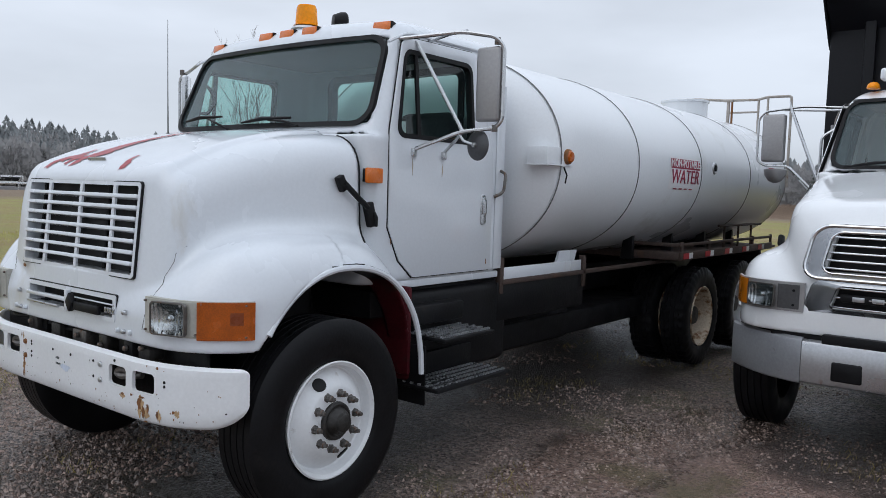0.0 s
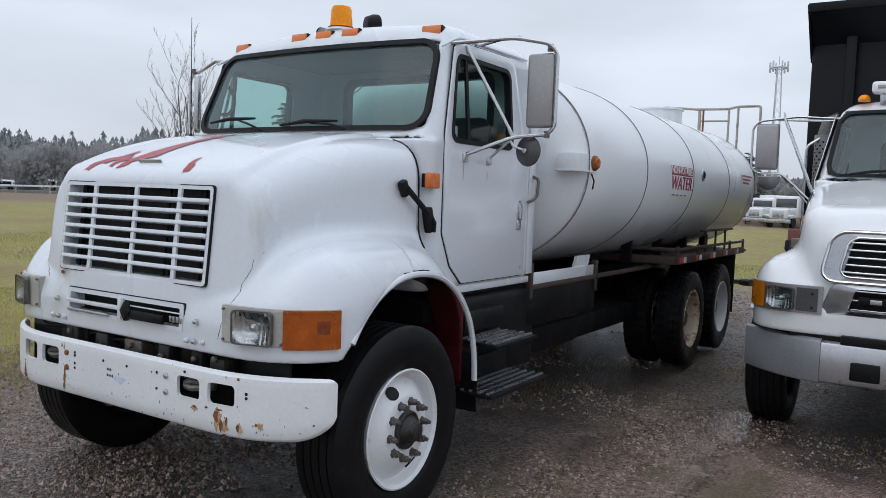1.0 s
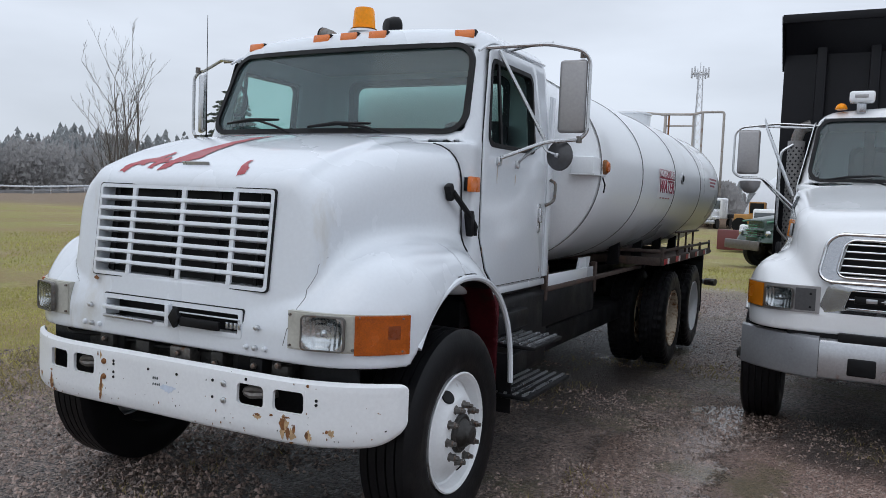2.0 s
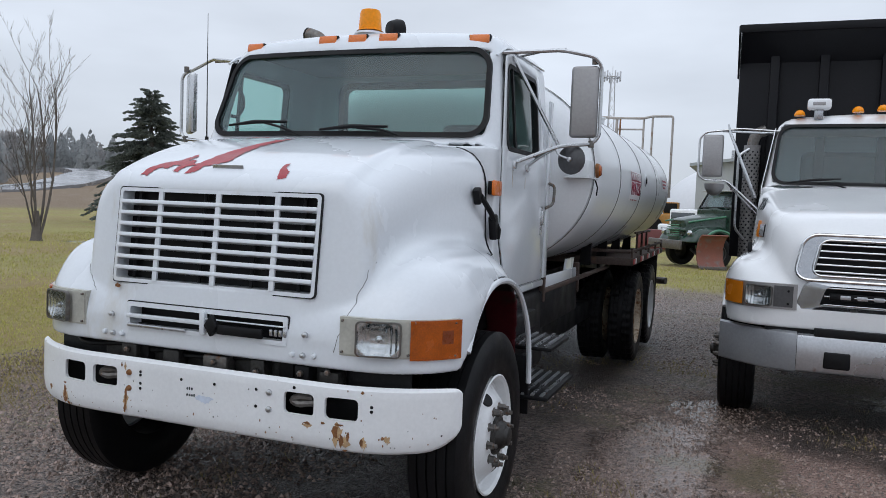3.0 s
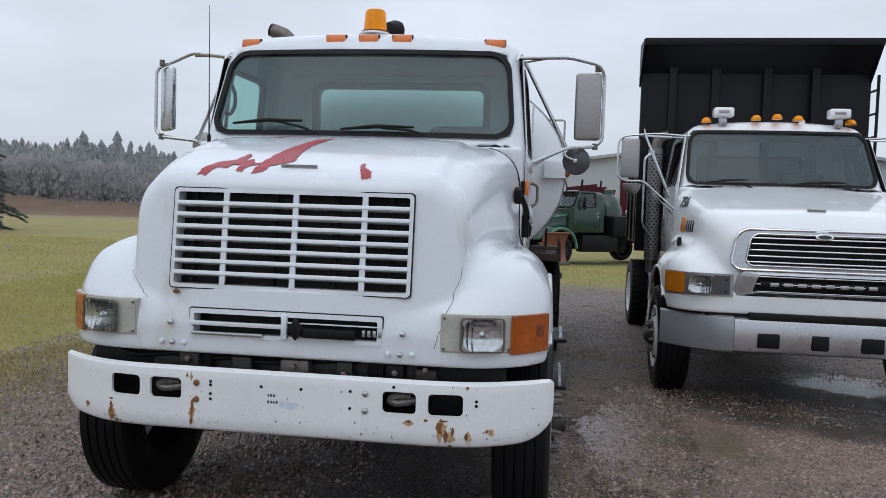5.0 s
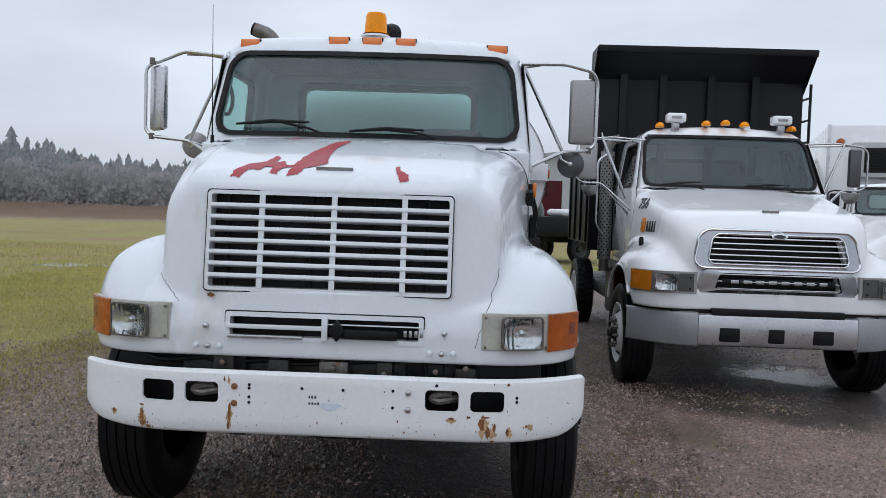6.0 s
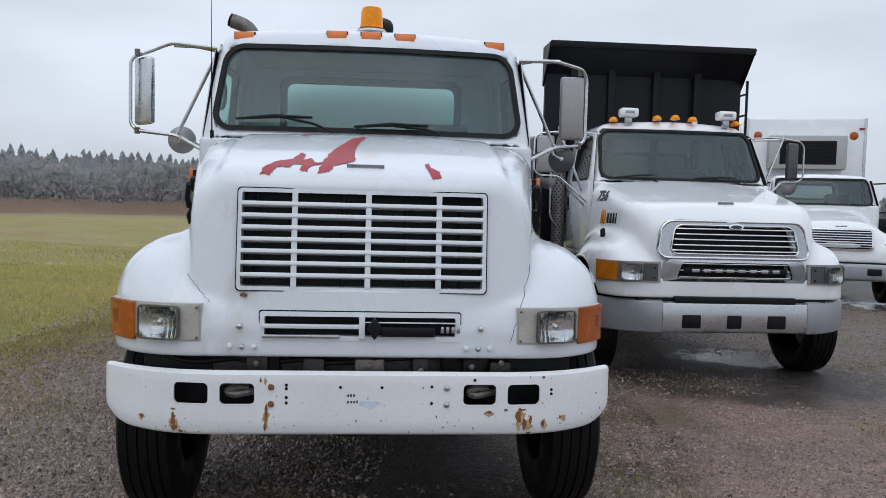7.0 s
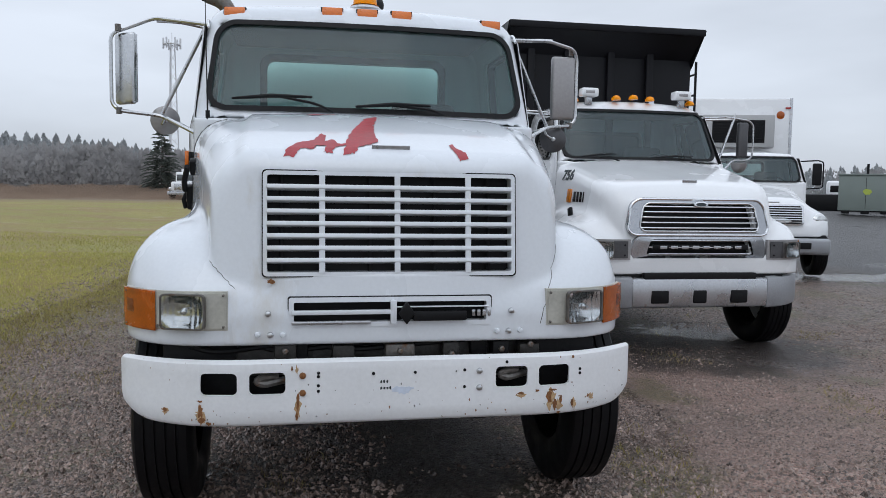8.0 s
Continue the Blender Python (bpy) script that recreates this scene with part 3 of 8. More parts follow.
def cab(parent, C, paint, label, glass, step=0.022):
    """Cab shell, windscreen with rubber seal, rear window, doors with their glass, dash, seats and wheel."""
    net("cab_body", cab_fn(C), (-C["w"] - 0.05, C["yc"] - 0.08, C["floor"] - 0.06), (C["w"] + 0.05, C["rear"] + 0.06, C["roof"] + 0.06), step, paint, None, parent, label)
    ww = C["ws"]

    def wsp(u, v, d):
        s = u * (1 - (v - ww[2]) * ww[1] / ww[0])
        return (s, float(front_y(C, np.array(abs(s)), np.array(v))) + d, v)

    outer, inner = rounded(-ww[0] - 0.020, ww[0] + 0.020, ww[2] - 0.020, ww[3] + 0.020, 0.13, 8), rounded(-ww[0] + 0.010, ww[0] - 0.010, ww[2] + 0.010, ww[3] - 0.010, 0.105, 8)

    def dense(loop):
        out = []
        for i_, ((u, v), (u2, v2)) in enumerate(zip(loop, loop[1:] + loop[:1])):
            k = 10 if i_ % 9 == 8 else 1
            out += [(u + (u2 - u) * i / k, v + (v2 - v) * i / k) for i in range(k)]
        return out

    scr = new("windscreen")
    scr.parent = parent
    part("seal", band(dense(outer), dense(inner), -0.016, 0.03, wsp), TRIM, scr, "black rubber windscreen seal")
    g = bmesh.new()
    nx, nz = 20, 4
    rows = [[g.verts.new(wsp(-ww[0] + 0.01 + (2 * ww[0] - 0.02) * i / nx, ww[2] + 0.01 + (ww[3] - ww[2] - 0.02) * j / nz, 0.004)) for i in range(nx + 1)] for j in range(nz + 1)]
    for A, B in zip(rows, rows[1:]):
        for i in range(nx):
            g.faces.new((A[i], A[i + 1], B[i + 1], B[i]))
    part("pane", g, glass, scr, "tinted windscreen glass").visible_shadow = False
    q = C["back"]
    bk = lambda u, v, d: (u, C["rear"] - 0.01 + d, v)
    rw = new("rear_window")
    rw.parent = parent
    part("seal", band(rounded(-q[0] - 0.03, q[0] + 0.03, q[1] - 0.03, q[2] + 0.03, 0.09), rounded(-q[0] + 0.02, q[0] - 0.02, q[1] + 0.02, q[2] - 0.02, 0.06), -0.05, 0.016, bk), TRIM, rw)
    part("pane", pane(rounded(-q[0], q[0], q[1], q[2], 0.06), -0.02, bk), BACKGLASS, rw).visible_shadow = False
    for sgn in (1, -1):
        door(parent, C, paint, BACKGLASS if C.get("split") else glass, sgn)
    # inside
    yd = C["yc"]
    part("dashboard", box(-C["w"] + 0.10, C["w"] - 0.10, yd + 0.10, yd + 0.52, C["zc"] - 0.30, C["zc"] - 0.03, 0.05, 3), DASH, parent, "grey plastic dashboard")
    part("firewall", box(-C["w"] + 0.08, C["w"] - 0.08, yd + 0.06, yd + 0.10, C["floor"] + 0.05, C["zc"] - 0.05), DASH, parent)
    part("cab_floor", box(-C["w"] + 0.08, C["w"] - 0.08, yd + 0.06, C["rear"] - 0.06, C["floor"] + 0.04, C["floor"] + 0.10), INTERIOR, parent)
    part("headliner", box(-C["w"] + 0.16, C["w"] - 0.16, yd + 0.42, C["rear"] - 0.10, C["roof"] - 0.14, C["roof"] - 0.11, 0.02), DASH, parent)
    for sx, ht in ((-0.52, 0.14), (0.50, 0.34)):
        s = box(sx - 0.25, sx + 0.25, yd + 0.72, yd + 1.20, C["floor"] + 0.30, C["floor"] + 0.48, 0.06, 3)
        part("seat", box(sx - 0.24, sx + 0.24, yd + 1.12, yd + 1.26, C["floor"] + 0.42, C["zc"] + ht - 0.10, 0.06, 3, bm=s), INTERIOR, parent, "dark grey cloth seat")
    wx = C["drive"] * (0.66 if C["drive"] < 0 else 0.52)
    st = lathe([(math.cos(t) * 0.016, 0.225 + math.sin(t) * 0.016) for t in [2 * math.pi * k / 8 for k in range(9)]], 36, "z", cap=False)
    st = box(-0.22, 0.22, -0.02, 0.02, -0.02, 0.0, 0.008, bm=st)
    st = lathe([(-0.04, 0.05), (0.0, 0.06), (0.012, 0.05)], 16, "z", bm=st)
    part("steering_wheel", st, TRIM, parent, m=Matrix.Translation((wx, yd + 0.58, C["zc"] - 0.02)) @ Matrix.Rotation(radians(40), 4, "X"))


def door(parent, C, paint, glass, sgn):
    """A door standing a little proud of the cab's side, with its window, divider, seal and handle."""
    L, q = C["door"], C["win"]
    warp = lambda u, v, d: (sgn * (C["w"] - C["tumble"] * max(0.0, v - C["zc"]) + d), u, v)
    d0 = new("door")
    d0.parent = parent
    def sheared(loop):
        mid = (q[0] + q[1]) / 2
        return [(u + C["shear"] * (v - q[2]) * max(0.0, (mid - u) / (mid - q[0])), v) for u, v in loop]

    hole = sheared(rounded(q[0] - 0.005, q[1] + 0.005, q[2] - 0.005, q[3] + 0.005, 0.07, 5))
    big = [(u + (0.005 if u > (q[0] + q[1]) / 2 else -0.005), v + (0.005 if v > 1.9 else -0.005)) for u, v in L]
    part("door_gap", sheet(big, [hole], 0.0035, warp), TRIM, d0)
    part("door_skin", sheet(L, [hole], 0.012, lambda u, v, d: warp(u, v, d + 0.001), r=0.004), paint, d0)
    part("window_seal", band(hole, sheared(rounded(q[0] + 0.022, q[1] - 0.022, q[2] + 0.022, q[3] - 0.022, 0.055, 5)), -0.03, 0.016, warp), TRIM, d0)
    part("pane", pane(hole, -0.005, warp), glass, d0).visible_shadow = False
    if C.get("split"):
        part("window_divider", sheet([(C["split"] - 0.014, q[2] + 0.02), (C["split"] + 0.014, q[2] + 0.02), (C["split"] + 0.014, q[3] - 0.02), (C["split"] - 0.014, q[3] - 0.02)], [], 0.014, warp), TRIM, d0)
    hy, hz = C["handle"]
    h = part("door_handle", sheet(rounded(hy - 0.03, hy + 0.03, hz - 0.10, hz + 0.10, 0.02), [], 0.008, lambda u, v, d: warp(u, v, d + 0.010), r=0.003), STEEL, d0, "chrome paddle door handle")
    part("pull", sheet(rounded(hy - 0.016, hy + 0.020, hz - 0.03, hz + 0.07, 0.012), [], 0.018, lambda u, v, d: warp(u, v, d + 0.014), r=0.004), TRIM if not C.get("split") else STEEL, h)


def wiper(parent, p0, p1, b0, b1):
    w = new("wiper")
    w.parent = parent
    part("wiper_arm", tube(bend([p0, ((p0[0] * 2 + p1[0]) / 3, p0[1] - 0.03, (p0[2] * 2 + p1[2]) / 3 + 0.015), p1], 0.08), 0.008, 6), TRIM, w)
    part("blade", tube([b0, ((b0[0] + b1[0]) / 2, (b0[1] + b1[1]) / 2 - 0.03, (b0[2] + b1[2]) / 2 + 0.008), b1], [0.007, 0.013, 0.007], 6), TRIM, w)


def marker(parent, x, y, z, w=0.11, h=0.042, yaw=0.0, lens=MARKAMBER, tip=-8):
    """A small roof lamp: a base and a bevelled amber lens."""
    m0 = Matrix.Translation((x, y, z)) @ Matrix.Rotation(radians(yaw), 4, "Z") @ Matrix.Rotation(radians(tip), 4, "X")
    base = part("marker_lamp", box(-w / 2 - 0.006, w / 2 + 0.006, -0.014, 0.05, -h / 2 - 0.005, h / 2 + 0.005, 0.004), TRIM, parent, m=m0)
    part("lens", box(-w / 2, w / 2, -0.03, -0.012, -h / 2, h / 2, 0.008, 2), lens, base, "amber lens")


def headlamp(parent, m, w, h, label):
    """A square lamp: fluted reflector bowl, bulb shield, clear glass and a bright rim. It looks along -y."""
    root = part("lamp_rim", band(rounded(-w / 2 - 0.007, w / 2 + 0.007, -h / 2 - 0.007, h / 2 + 0.007, 0.022), rounded(-w / 2, w / 2, -h / 2, h / 2, 0.018), -0.016, 0.004, lambda u, v, d: (u, d, v)), NUT, parent, m=m)
    b = bmesh.new()
    nx, nz = 36, 20
    rows = []
    for i in range(nx + 1):
        s = -1 + 2 * i / nx
        col = []
        for j in range(nz + 1):
            t = -1 + 2 * j / nz
            e = min(1.0, (s * s + t * t) / 1.2)
            dep = 0.006 - 0.017 * e + (0.0011 * math.sin(s * 26) if abs(s) > 0.34 else 0.0007 * math.sin(t * 16))
            col.append(b.verts.new((s * w / 2, dep, t * h / 2)))
        rows.append(col)
    for P, Q in zip(rows, rows[1:]):
        for j in range(nz):
            b.faces.new((P[j], P[j + 1], Q[j + 1], Q[j]))
    part("reflector", b, REFLECT, root, "fluted bright reflector")
    part("bulb_shield", lathe([(-0.008, 0.006), (-0.004, 0.013), (0.006, 0.016)], 16, "y"), REFLECT, root)
    part("lens", pane(rounded(-w / 2, w / 2, -h / 2, h / 2, 0.018), -0.0135, lambda u, v, d: (u, d, v)), LAMPGLASS, root, label).visible_shadow = False
    return root

# ---------------------------------------------------------------- the water truck
A = thing("water_truck", "white tanker water truck with chipped bumper on wet gravel", "truck", Matrix.Translation((-0.016, 0, 0)))
HA = dict(z0=1.828, y0=-0.604, rise=0.45, curve=-0.215, arc=0.25, crown=0.03, crease=0.66, edge=0.06, step=0.024, w0=0.785, w1=1.015, yf=-0.755, yr=0.375, lean=0.03, slope=0.100, zs=1.10, bow=0.075,
          round=0.22, nose=0.05, fx=1.225, fz=1.49, fdrop=0.30, fy=0.10, fback=0.675, sweep=0.288, pow=3.5, lampz=1.20, fslope=0.35, fround=0.32, fnose=0.13, inner=0.95, fillet=0.085, tail=0.58, low=0.941,
          az=1.30, aback=0.625, afore=0.66, cuts=[(-0.562, 0.562, 1.264, 1.701, 0), (-0.453, 0.447, 1.033, 1.142, 0)])
hoodA = hood(A, HA, WHITE, "white fibreglass hood with flared fenders and peeling red paint", 0.016)
CA = dict(yc=0.405, zc=2.03, rake=0.407, bow=0.075, w=1.02, tumble=0.085, shear=0.19, roof=2.788, crown=0.045, droop=0.09, rear=1.80, floor=1.16, ws=(0.940, 0.10, 2.100, 2.622), win=(0.66, 1.43, 2.03, 2.55),
          back=(0.665, 2.10, 2.585), door=[(0.60, 1.50), (0.60, 2.06), (0.735, 2.585), (0.79, 2.625), (1.44, 2.635), (1.50, 2.60), (1.655, 1.95), (1.655, 1.205), (1.64, 1.19), (0.83, 1.19), (0.70, 1.30)],
          split=0.86, handle=(1.55, 1.60), drive=-1)
cab(A, CA, WHITE, "white steel cab", GREENGLASS)


def skinA(x, z):
    """The y of the hood's front skin."""
    return HA["yf"] + HA["slope"] * max(0.0, z - HA["zs"]) + HA["bow"] * (abs(x) / 0.85) ** 4


# upper grille: white frame, eight slats, three dividers, dark core
g = new("grille")
g.parent = A
gx, g0, g1 = 0.562, 1.264, 1.701
gp = lambda u, v, d: (u, skinA(u * 0.85, v) + d, v)
part("grille_frame", band(rounded(-gx - 0.016, gx + 0.016, g0 - 0.016, g1 + 0.016, 0.02), rounded(-gx + 0.002, gx - 0.002, g0 + 0.002, g1 - 0.002, 0.012), -0.007, 0.04, gp), WHITE, g)
part("grille_gap", band(rounded(-gx - 0.021, gx + 0.021, g0 - 0.021, g1 + 0.021, 0.02), rounded(-gx - 0.014, gx + 0.014, g0 - 0.014, g1 + 0.014, 0.02), -0.005, 0.03, gp), TRIM, g)
part("grille_core", sheet([(-gx, g0), (gx, g0), (gx, g1), (-gx, g1)], [], 0.004, lambda u, v, d: (u, skinA(u * 0.6, v) + 0.085 - d, v)), TRIM, g, "black radiator shutter")
for i in range(8):
    zz = g0 + 0.030 + i * (g1 - g0 - 0.06) / 7
    if i:
        zz0 = g0 + (g1 - g0) * i / 8
        part("slat", box(-gx, gx, -0.012, 0.035, -0.0100, 0.0100, 0.004, m=Matrix.Translation((0, skinA(0.35, zz0), zz0)) @ Matrix.Rotation(radians(-16), 4, "X")), WHITE, g)
for xx in (-0.318, 0.022, 0.352):
    part("divider", sheet([(xx - 0.013, g0), (xx + 0.013, g0), (xx + 0.013, g1), (xx - 0.013, g1)], [], 0.012, lambda u, v, d: (u, skinA(0.35, v) + 0.004 - d, v)), WHITE, g)
for xx in (-0.50, 0.46, -0.10, 0.20):
    part("core_fin", tube([(xx, skinA(0.3, g0) + 0.06, g0), (xx, skinA(0.3, g1) + 0.06, g1)], 0.010, 5), BLACK, g)
# lower grille with a broken right half
lg = new("lower_grille")
lg.parent = A
l0, l1, lx0, lx1 = 1.033, 1.142, -0.453, 0.447
lp = lambda u, v, d: (u, skinA(u * 0.85, v) + d, v)
part("grille_frame", band(rounded(lx0 - 0.012, lx1 + 0.012, l0 - 0.012, l1 + 0.012, 0.012), rounded(lx0 + 0.010, lx1 - 0.010, l0 + 0.010, l1 - 0.010, 0.008), -0.012, 0.03, lp), WHITE, lg)
part("grille_gap", band(rounded(lx0 - 0.017, lx1 + 0.017, l0 - 0.017, l1 + 0.017, 0.012), rounded(lx0 - 0.010, lx1 + 0.010, l0 - 0.010, l1 + 0.010, 0.012), -0.006, 0.03, lp), TRIM, lg)
part("grille_core", sheet([(lx0, l0), (lx1, l0), (lx1, l1), (lx0, l1)], [], 0.004, lambda u, v, d: (u, skinA(0, v) + 0.085 - d, v)), TRIM, lg)
part("slat", box(lx0, 0.0, skinA(0, 1.08) - 0.026, skinA(0, 1.08), 1.078, 1.098, 0.004), WHITE, lg)
part("slat", box(lx0, -0.10, skinA(0, 1.02) - 0.022, skinA(0, 1.02), 1.033, 1.050, 0.006), BRIGHT, lg, "torn bright metal strip")
part("divider", box(-0.012, 0.016, skinA(0, 1.08) - 0.028, skinA(0, 1.08), l0, l1, 0.004), WHITE, lg)
part("slat", box(0.0, lx1, skinA(0, 1.10) - 0.018, skinA(0, 1.10) - 0.006, 1.106, 1.112, 0.002), WHITE, lg)
emb = part("badge", sheet([(0.06, 1.03), (0.098, 1.082), (0.06, 1.135), (0.022, 1.082)], [], 0.03, lambda u, v, d: (u, skinA(0, 1.08) - 0.012 - d, v), r=0.006), TRIM, lg, "black diamond badge")
part("badge_bar", box(0.09, 0.34, skinA(0, 1.08) - 0.034, skinA(0, 1.08) - 0.012, 1.045, 1.090, 0.008), TRIM, lg, "black plastic bar")
for k in range(4):
    xx = 0.375 + k * 0.025
    part("badge_letter", box(xx - 0.008, xx + 0.008, skinA(0, 1.08) - 0.014, skinA(0, 1.08) - 0.004, 1.062, 1.092, 0.003), BRIGHT, lg)
part("hood_badge", box(-0.02, 0.16, -0.004, 0.004, -0.017, 0.017, 0.004, m=Matrix.Translation((-0.068, -0.604, 1.829)) @ Matrix.Rotation(radians(23), 4, "X")), BRIGHT, A, "worn grey nameplate")


def fenderA(a, z):
    return HA["yf"] - 0.005 + HA["sweep"] * min(max(0.0, (a - 0.62) / 0.6), 1.2) ** HA["pow"] + max(0.0, z - HA["lampz"]) * HA["fslope"]


# head lamp clusters wrap round the fender's corner
for sgn in (1, -1):
    hl = new("headlamp_cluster")
    hl.parent = A
    hp = lambda u, v, d: (sgn * u, fenderA(u, v) + d, v)

    def strip(u0, u1, v0, v1, d0, d1, mt, nm, lb="", n=8, r=0.0):
        loop = [(u0 + (u1 - u0) * i / n, v0) for i in range(n + 1)] + [(u1 - (u1 - u0) * i / n, v1) for i in range(n + 1)]
        return part(nm, sheet(loop, [], d1 - d0, lambda u, v, d: hp(u, v, d + d0)), mt, hl, lb)

    strip(0.727, 1.192, 1.012, 1.184, -0.002, 0.03, HAZYLENS, "bezel", n=14)
    strip(0.735, 0.865, 1.020, 1.177, -0.008, 0.0, HAZYLENS, "clouded_panel", "clouded grey plastic panel", 4)
    strip(0.850, 1.040, 1.020, 1.177, -0.010, 0.0, HAZYLENS, "lamp_surround", "", 4)
    strip(1.040, 1.206, 1.006, 1.181, -0.018, 0.0, AMBER, "turn_signal", "ribbed amber turn signal lens", 14)
    strip(1.046, 1.200, 1.012, 1.018, -0.022, -0.012, AMBER, "lens_rim", "", 10)
    strip(1.046, 1.200, 1.169, 1.175, -0.022, -0.012, AMBER, "lens_rim", "", 10)
    strip(1.150, 1.185, 1.075, 1.135, -0.0195, -0.012, AMBERDARK, "lens_reflector", "darker reflector square", 4)
    yaw = math.degrees(math.atan2(fenderA(1.0, 1.1) - fenderA(0.82, 1.1), 0.18))
    headlamp(hl, Matrix.Translation((sgn * 0.915, fenderA(0.915, 1.1) - 0.020, 1.098)) @ Matrix.Rotation(radians(sgn * yaw), 4, "Z"), 0.188, 0.142, "square clear headlamp glass")
    for u, v in ((0.745, 1.03), (0.745, 1.168), (1.032, 1.03), (1.055, 1.172), (1.19, 1.02), (1.19, 1.168)):
        part("screw", lathe([(-0.036, 0.003), (-0.034, 0.006), (-0.02, 0.006)], 8, "y"), NUT, hl, m=Matrix.Translation((sgn * u, fenderA(u, v) + 0.016, v)))
    # round rubber hood bumpers low on the nose
    for dx in (0.49, 0.545, 0.60):
        part("rivet", lathe([(-0.012, 0.004), (-0.009, 0.011), (0.006, 0.014)], 12, "y"), WHITE if dx != 0.545 else STEEL, A, m=Matrix.Translation((sgn * dx, skinA(dx * 0.5, 1.0) - 0.014, 0.990 if dx < 0.59 else 0.992)))
    part("rivet", lathe([(-0.014, 0.004), (-0.010, 0.012), (0.006, 0.014)], 12, "y"), STEEL, A, m=Matrix.Translation((sgn * 0.555, skinA(0.3, 1.1) - 0.014, 1.085)))

# bumper: a bent steel channel with four slots
bp = lambda x: -0.803 + 0.225 * max(0.0, (abs(x - 0.0135) - 0.60) / 0.63) ** 2.4
bm = bmesh.new()
nx = 90
slots = [(-0.846, -0.684), (-0.638, -0.476), (0.475, 0.635), (0.683, 0.845)]
zs_ = [0.585, 0.592, 0.605, 0.66, 0.715, 0.729, 0.831, 0.845, 0.868, 0.878, 0.883]
off = [0.03, 0.012, 0.003, 0.0, 0.0, 0.0, 0.0, 0.0, 0.003, 0.014, 0.03]
xs_ = sorted(set([round(0.0135 - 1.228 + 2.456 * i / nx, 4) for i in range(nx + 1)] + [s for p in slots for s in p] + [0.0135 + e * v for e in (-1, 1) for v in (1.206, 1.212, 1.218, 1.222, 1.2255)]))


def bz(x, z):
    """The lower edge rises towards the ends."""
    a = abs(x - 0.0135)
    arc_ = lambda u: 1 - math.sqrt(1 - min(1.0, max(0.0, u)) ** 2)
    low = 0.585 + 0.022 * max(0.0, (a - 0.88) / 0.35) ** 1.6 + 0.12 * arc_((a - 1.07) / 0.159)
    top = 0.883 - 0.035 * arc_((a - 1.19) / 0.039)
    return low + (z - 0.585) / 0.298 * (top - low)


curl = lambda x: 0.03 * max(0.0, (abs(x - 0.0135) - 1.19) / 0.038) ** 2    # the ends turn back as the edges do
gridv = [[bm.verts.new((x, bp(x) + max(o, curl(x)), bz(x, z))) for z, o in zip(zs_, off)] for x in xs_]
for i in range(len(xs_) - 1):
    mid = (xs_[i] + xs_[i + 1]) / 2
    for j in range(len(zs_) - 1):
        if any(a < mid < b for a, b in slots) and 0.73 < (zs_[j] + zs_[j + 1]) / 2 < 0.83:
            continue
        bm.faces.new((gridv[i][j], gridv[i + 1][j], gridv[i + 1][j + 1], gridv[i][j + 1]))
bmesh.ops.recalc_face_normals(bm, faces=bm.faces)
if sum(f.normal.y for f in bm.faces) > 0:
    bmesh.ops.reverse_faces(bm, faces=bm.faces)
bmesh.ops.solidify(bm, geom=list(bm.faces), thickness=0.012)
bu = part("bumper", bm, BUMPWHITE, A, "chipped white steel bumper with rust runs")
for a, b in slots:
    part("slot_rim", band(rounded(a - 0.007, b + 0.007, 0.721, 0.839, 0.003), rounded(a + 0.003, b - 0.003, 0.731, 0.829, 0.022), -0.0012, 0.016, lambda u, v, d: (u, bp(u) + d, v)), BUMPWHITE, bu)
for s in (-0.555, 0.555):
    part("tow_hook", tube(bend([(s + 0.10, -0.73, 0.785), (s - 0.02, -0.775, 0.770), (s - 0.055, -0.775, 0.785), (s - 0.02, -0.775, 0.805), (s + 0.04, -0.75, 0.80)], 0.03), 0.017, 8), NUT, bu, "dull steel tow hook")
for x in (-0.404, 0.400):
    for z in (0.734, 0.812):
        part("bolt", lathe([(-0.012, 0.005), (-0.009, 0.013), (0.004, 0.016)], 12, "y"), RUST if x < 0 else STEEL, bu, m=Matrix.Translation((x, bp(x), z)))
for k, (x, z) in enumerate([(-0.335, 0.740), (-0.335, 0.765), (-0.335, 0.806), (-0.335, 0.822), (0.33, 0.740), (0.33, 0.818), (-0.09, 0.813), (0.10, 0.813), (0.53, 0.850), (0.90, 0.78), (0.90, 0.80)]):
    part("bolt_hole", lathe([(-0.0025, 0.007), (0.006, 0.008)], 10, "y"), TRIM, bu, m=Matrix.Translation((x, bp(x), z)))

# rust runs, chips and the ghost of a plate on the bumper: thin ragged films
rnd = random.Random(5)


def ragged(w, h, n=18, rough=0.35, seed=0):
    r_ = random.Random(seed)
    return [(w / 2 * math.cos(2 * math.pi * i / n) * (1 - rough * r_.random()), h / 2 * math.sin(2 * math.pi * i / n) * (1 - rough * r_.random())) for i in range(n)]


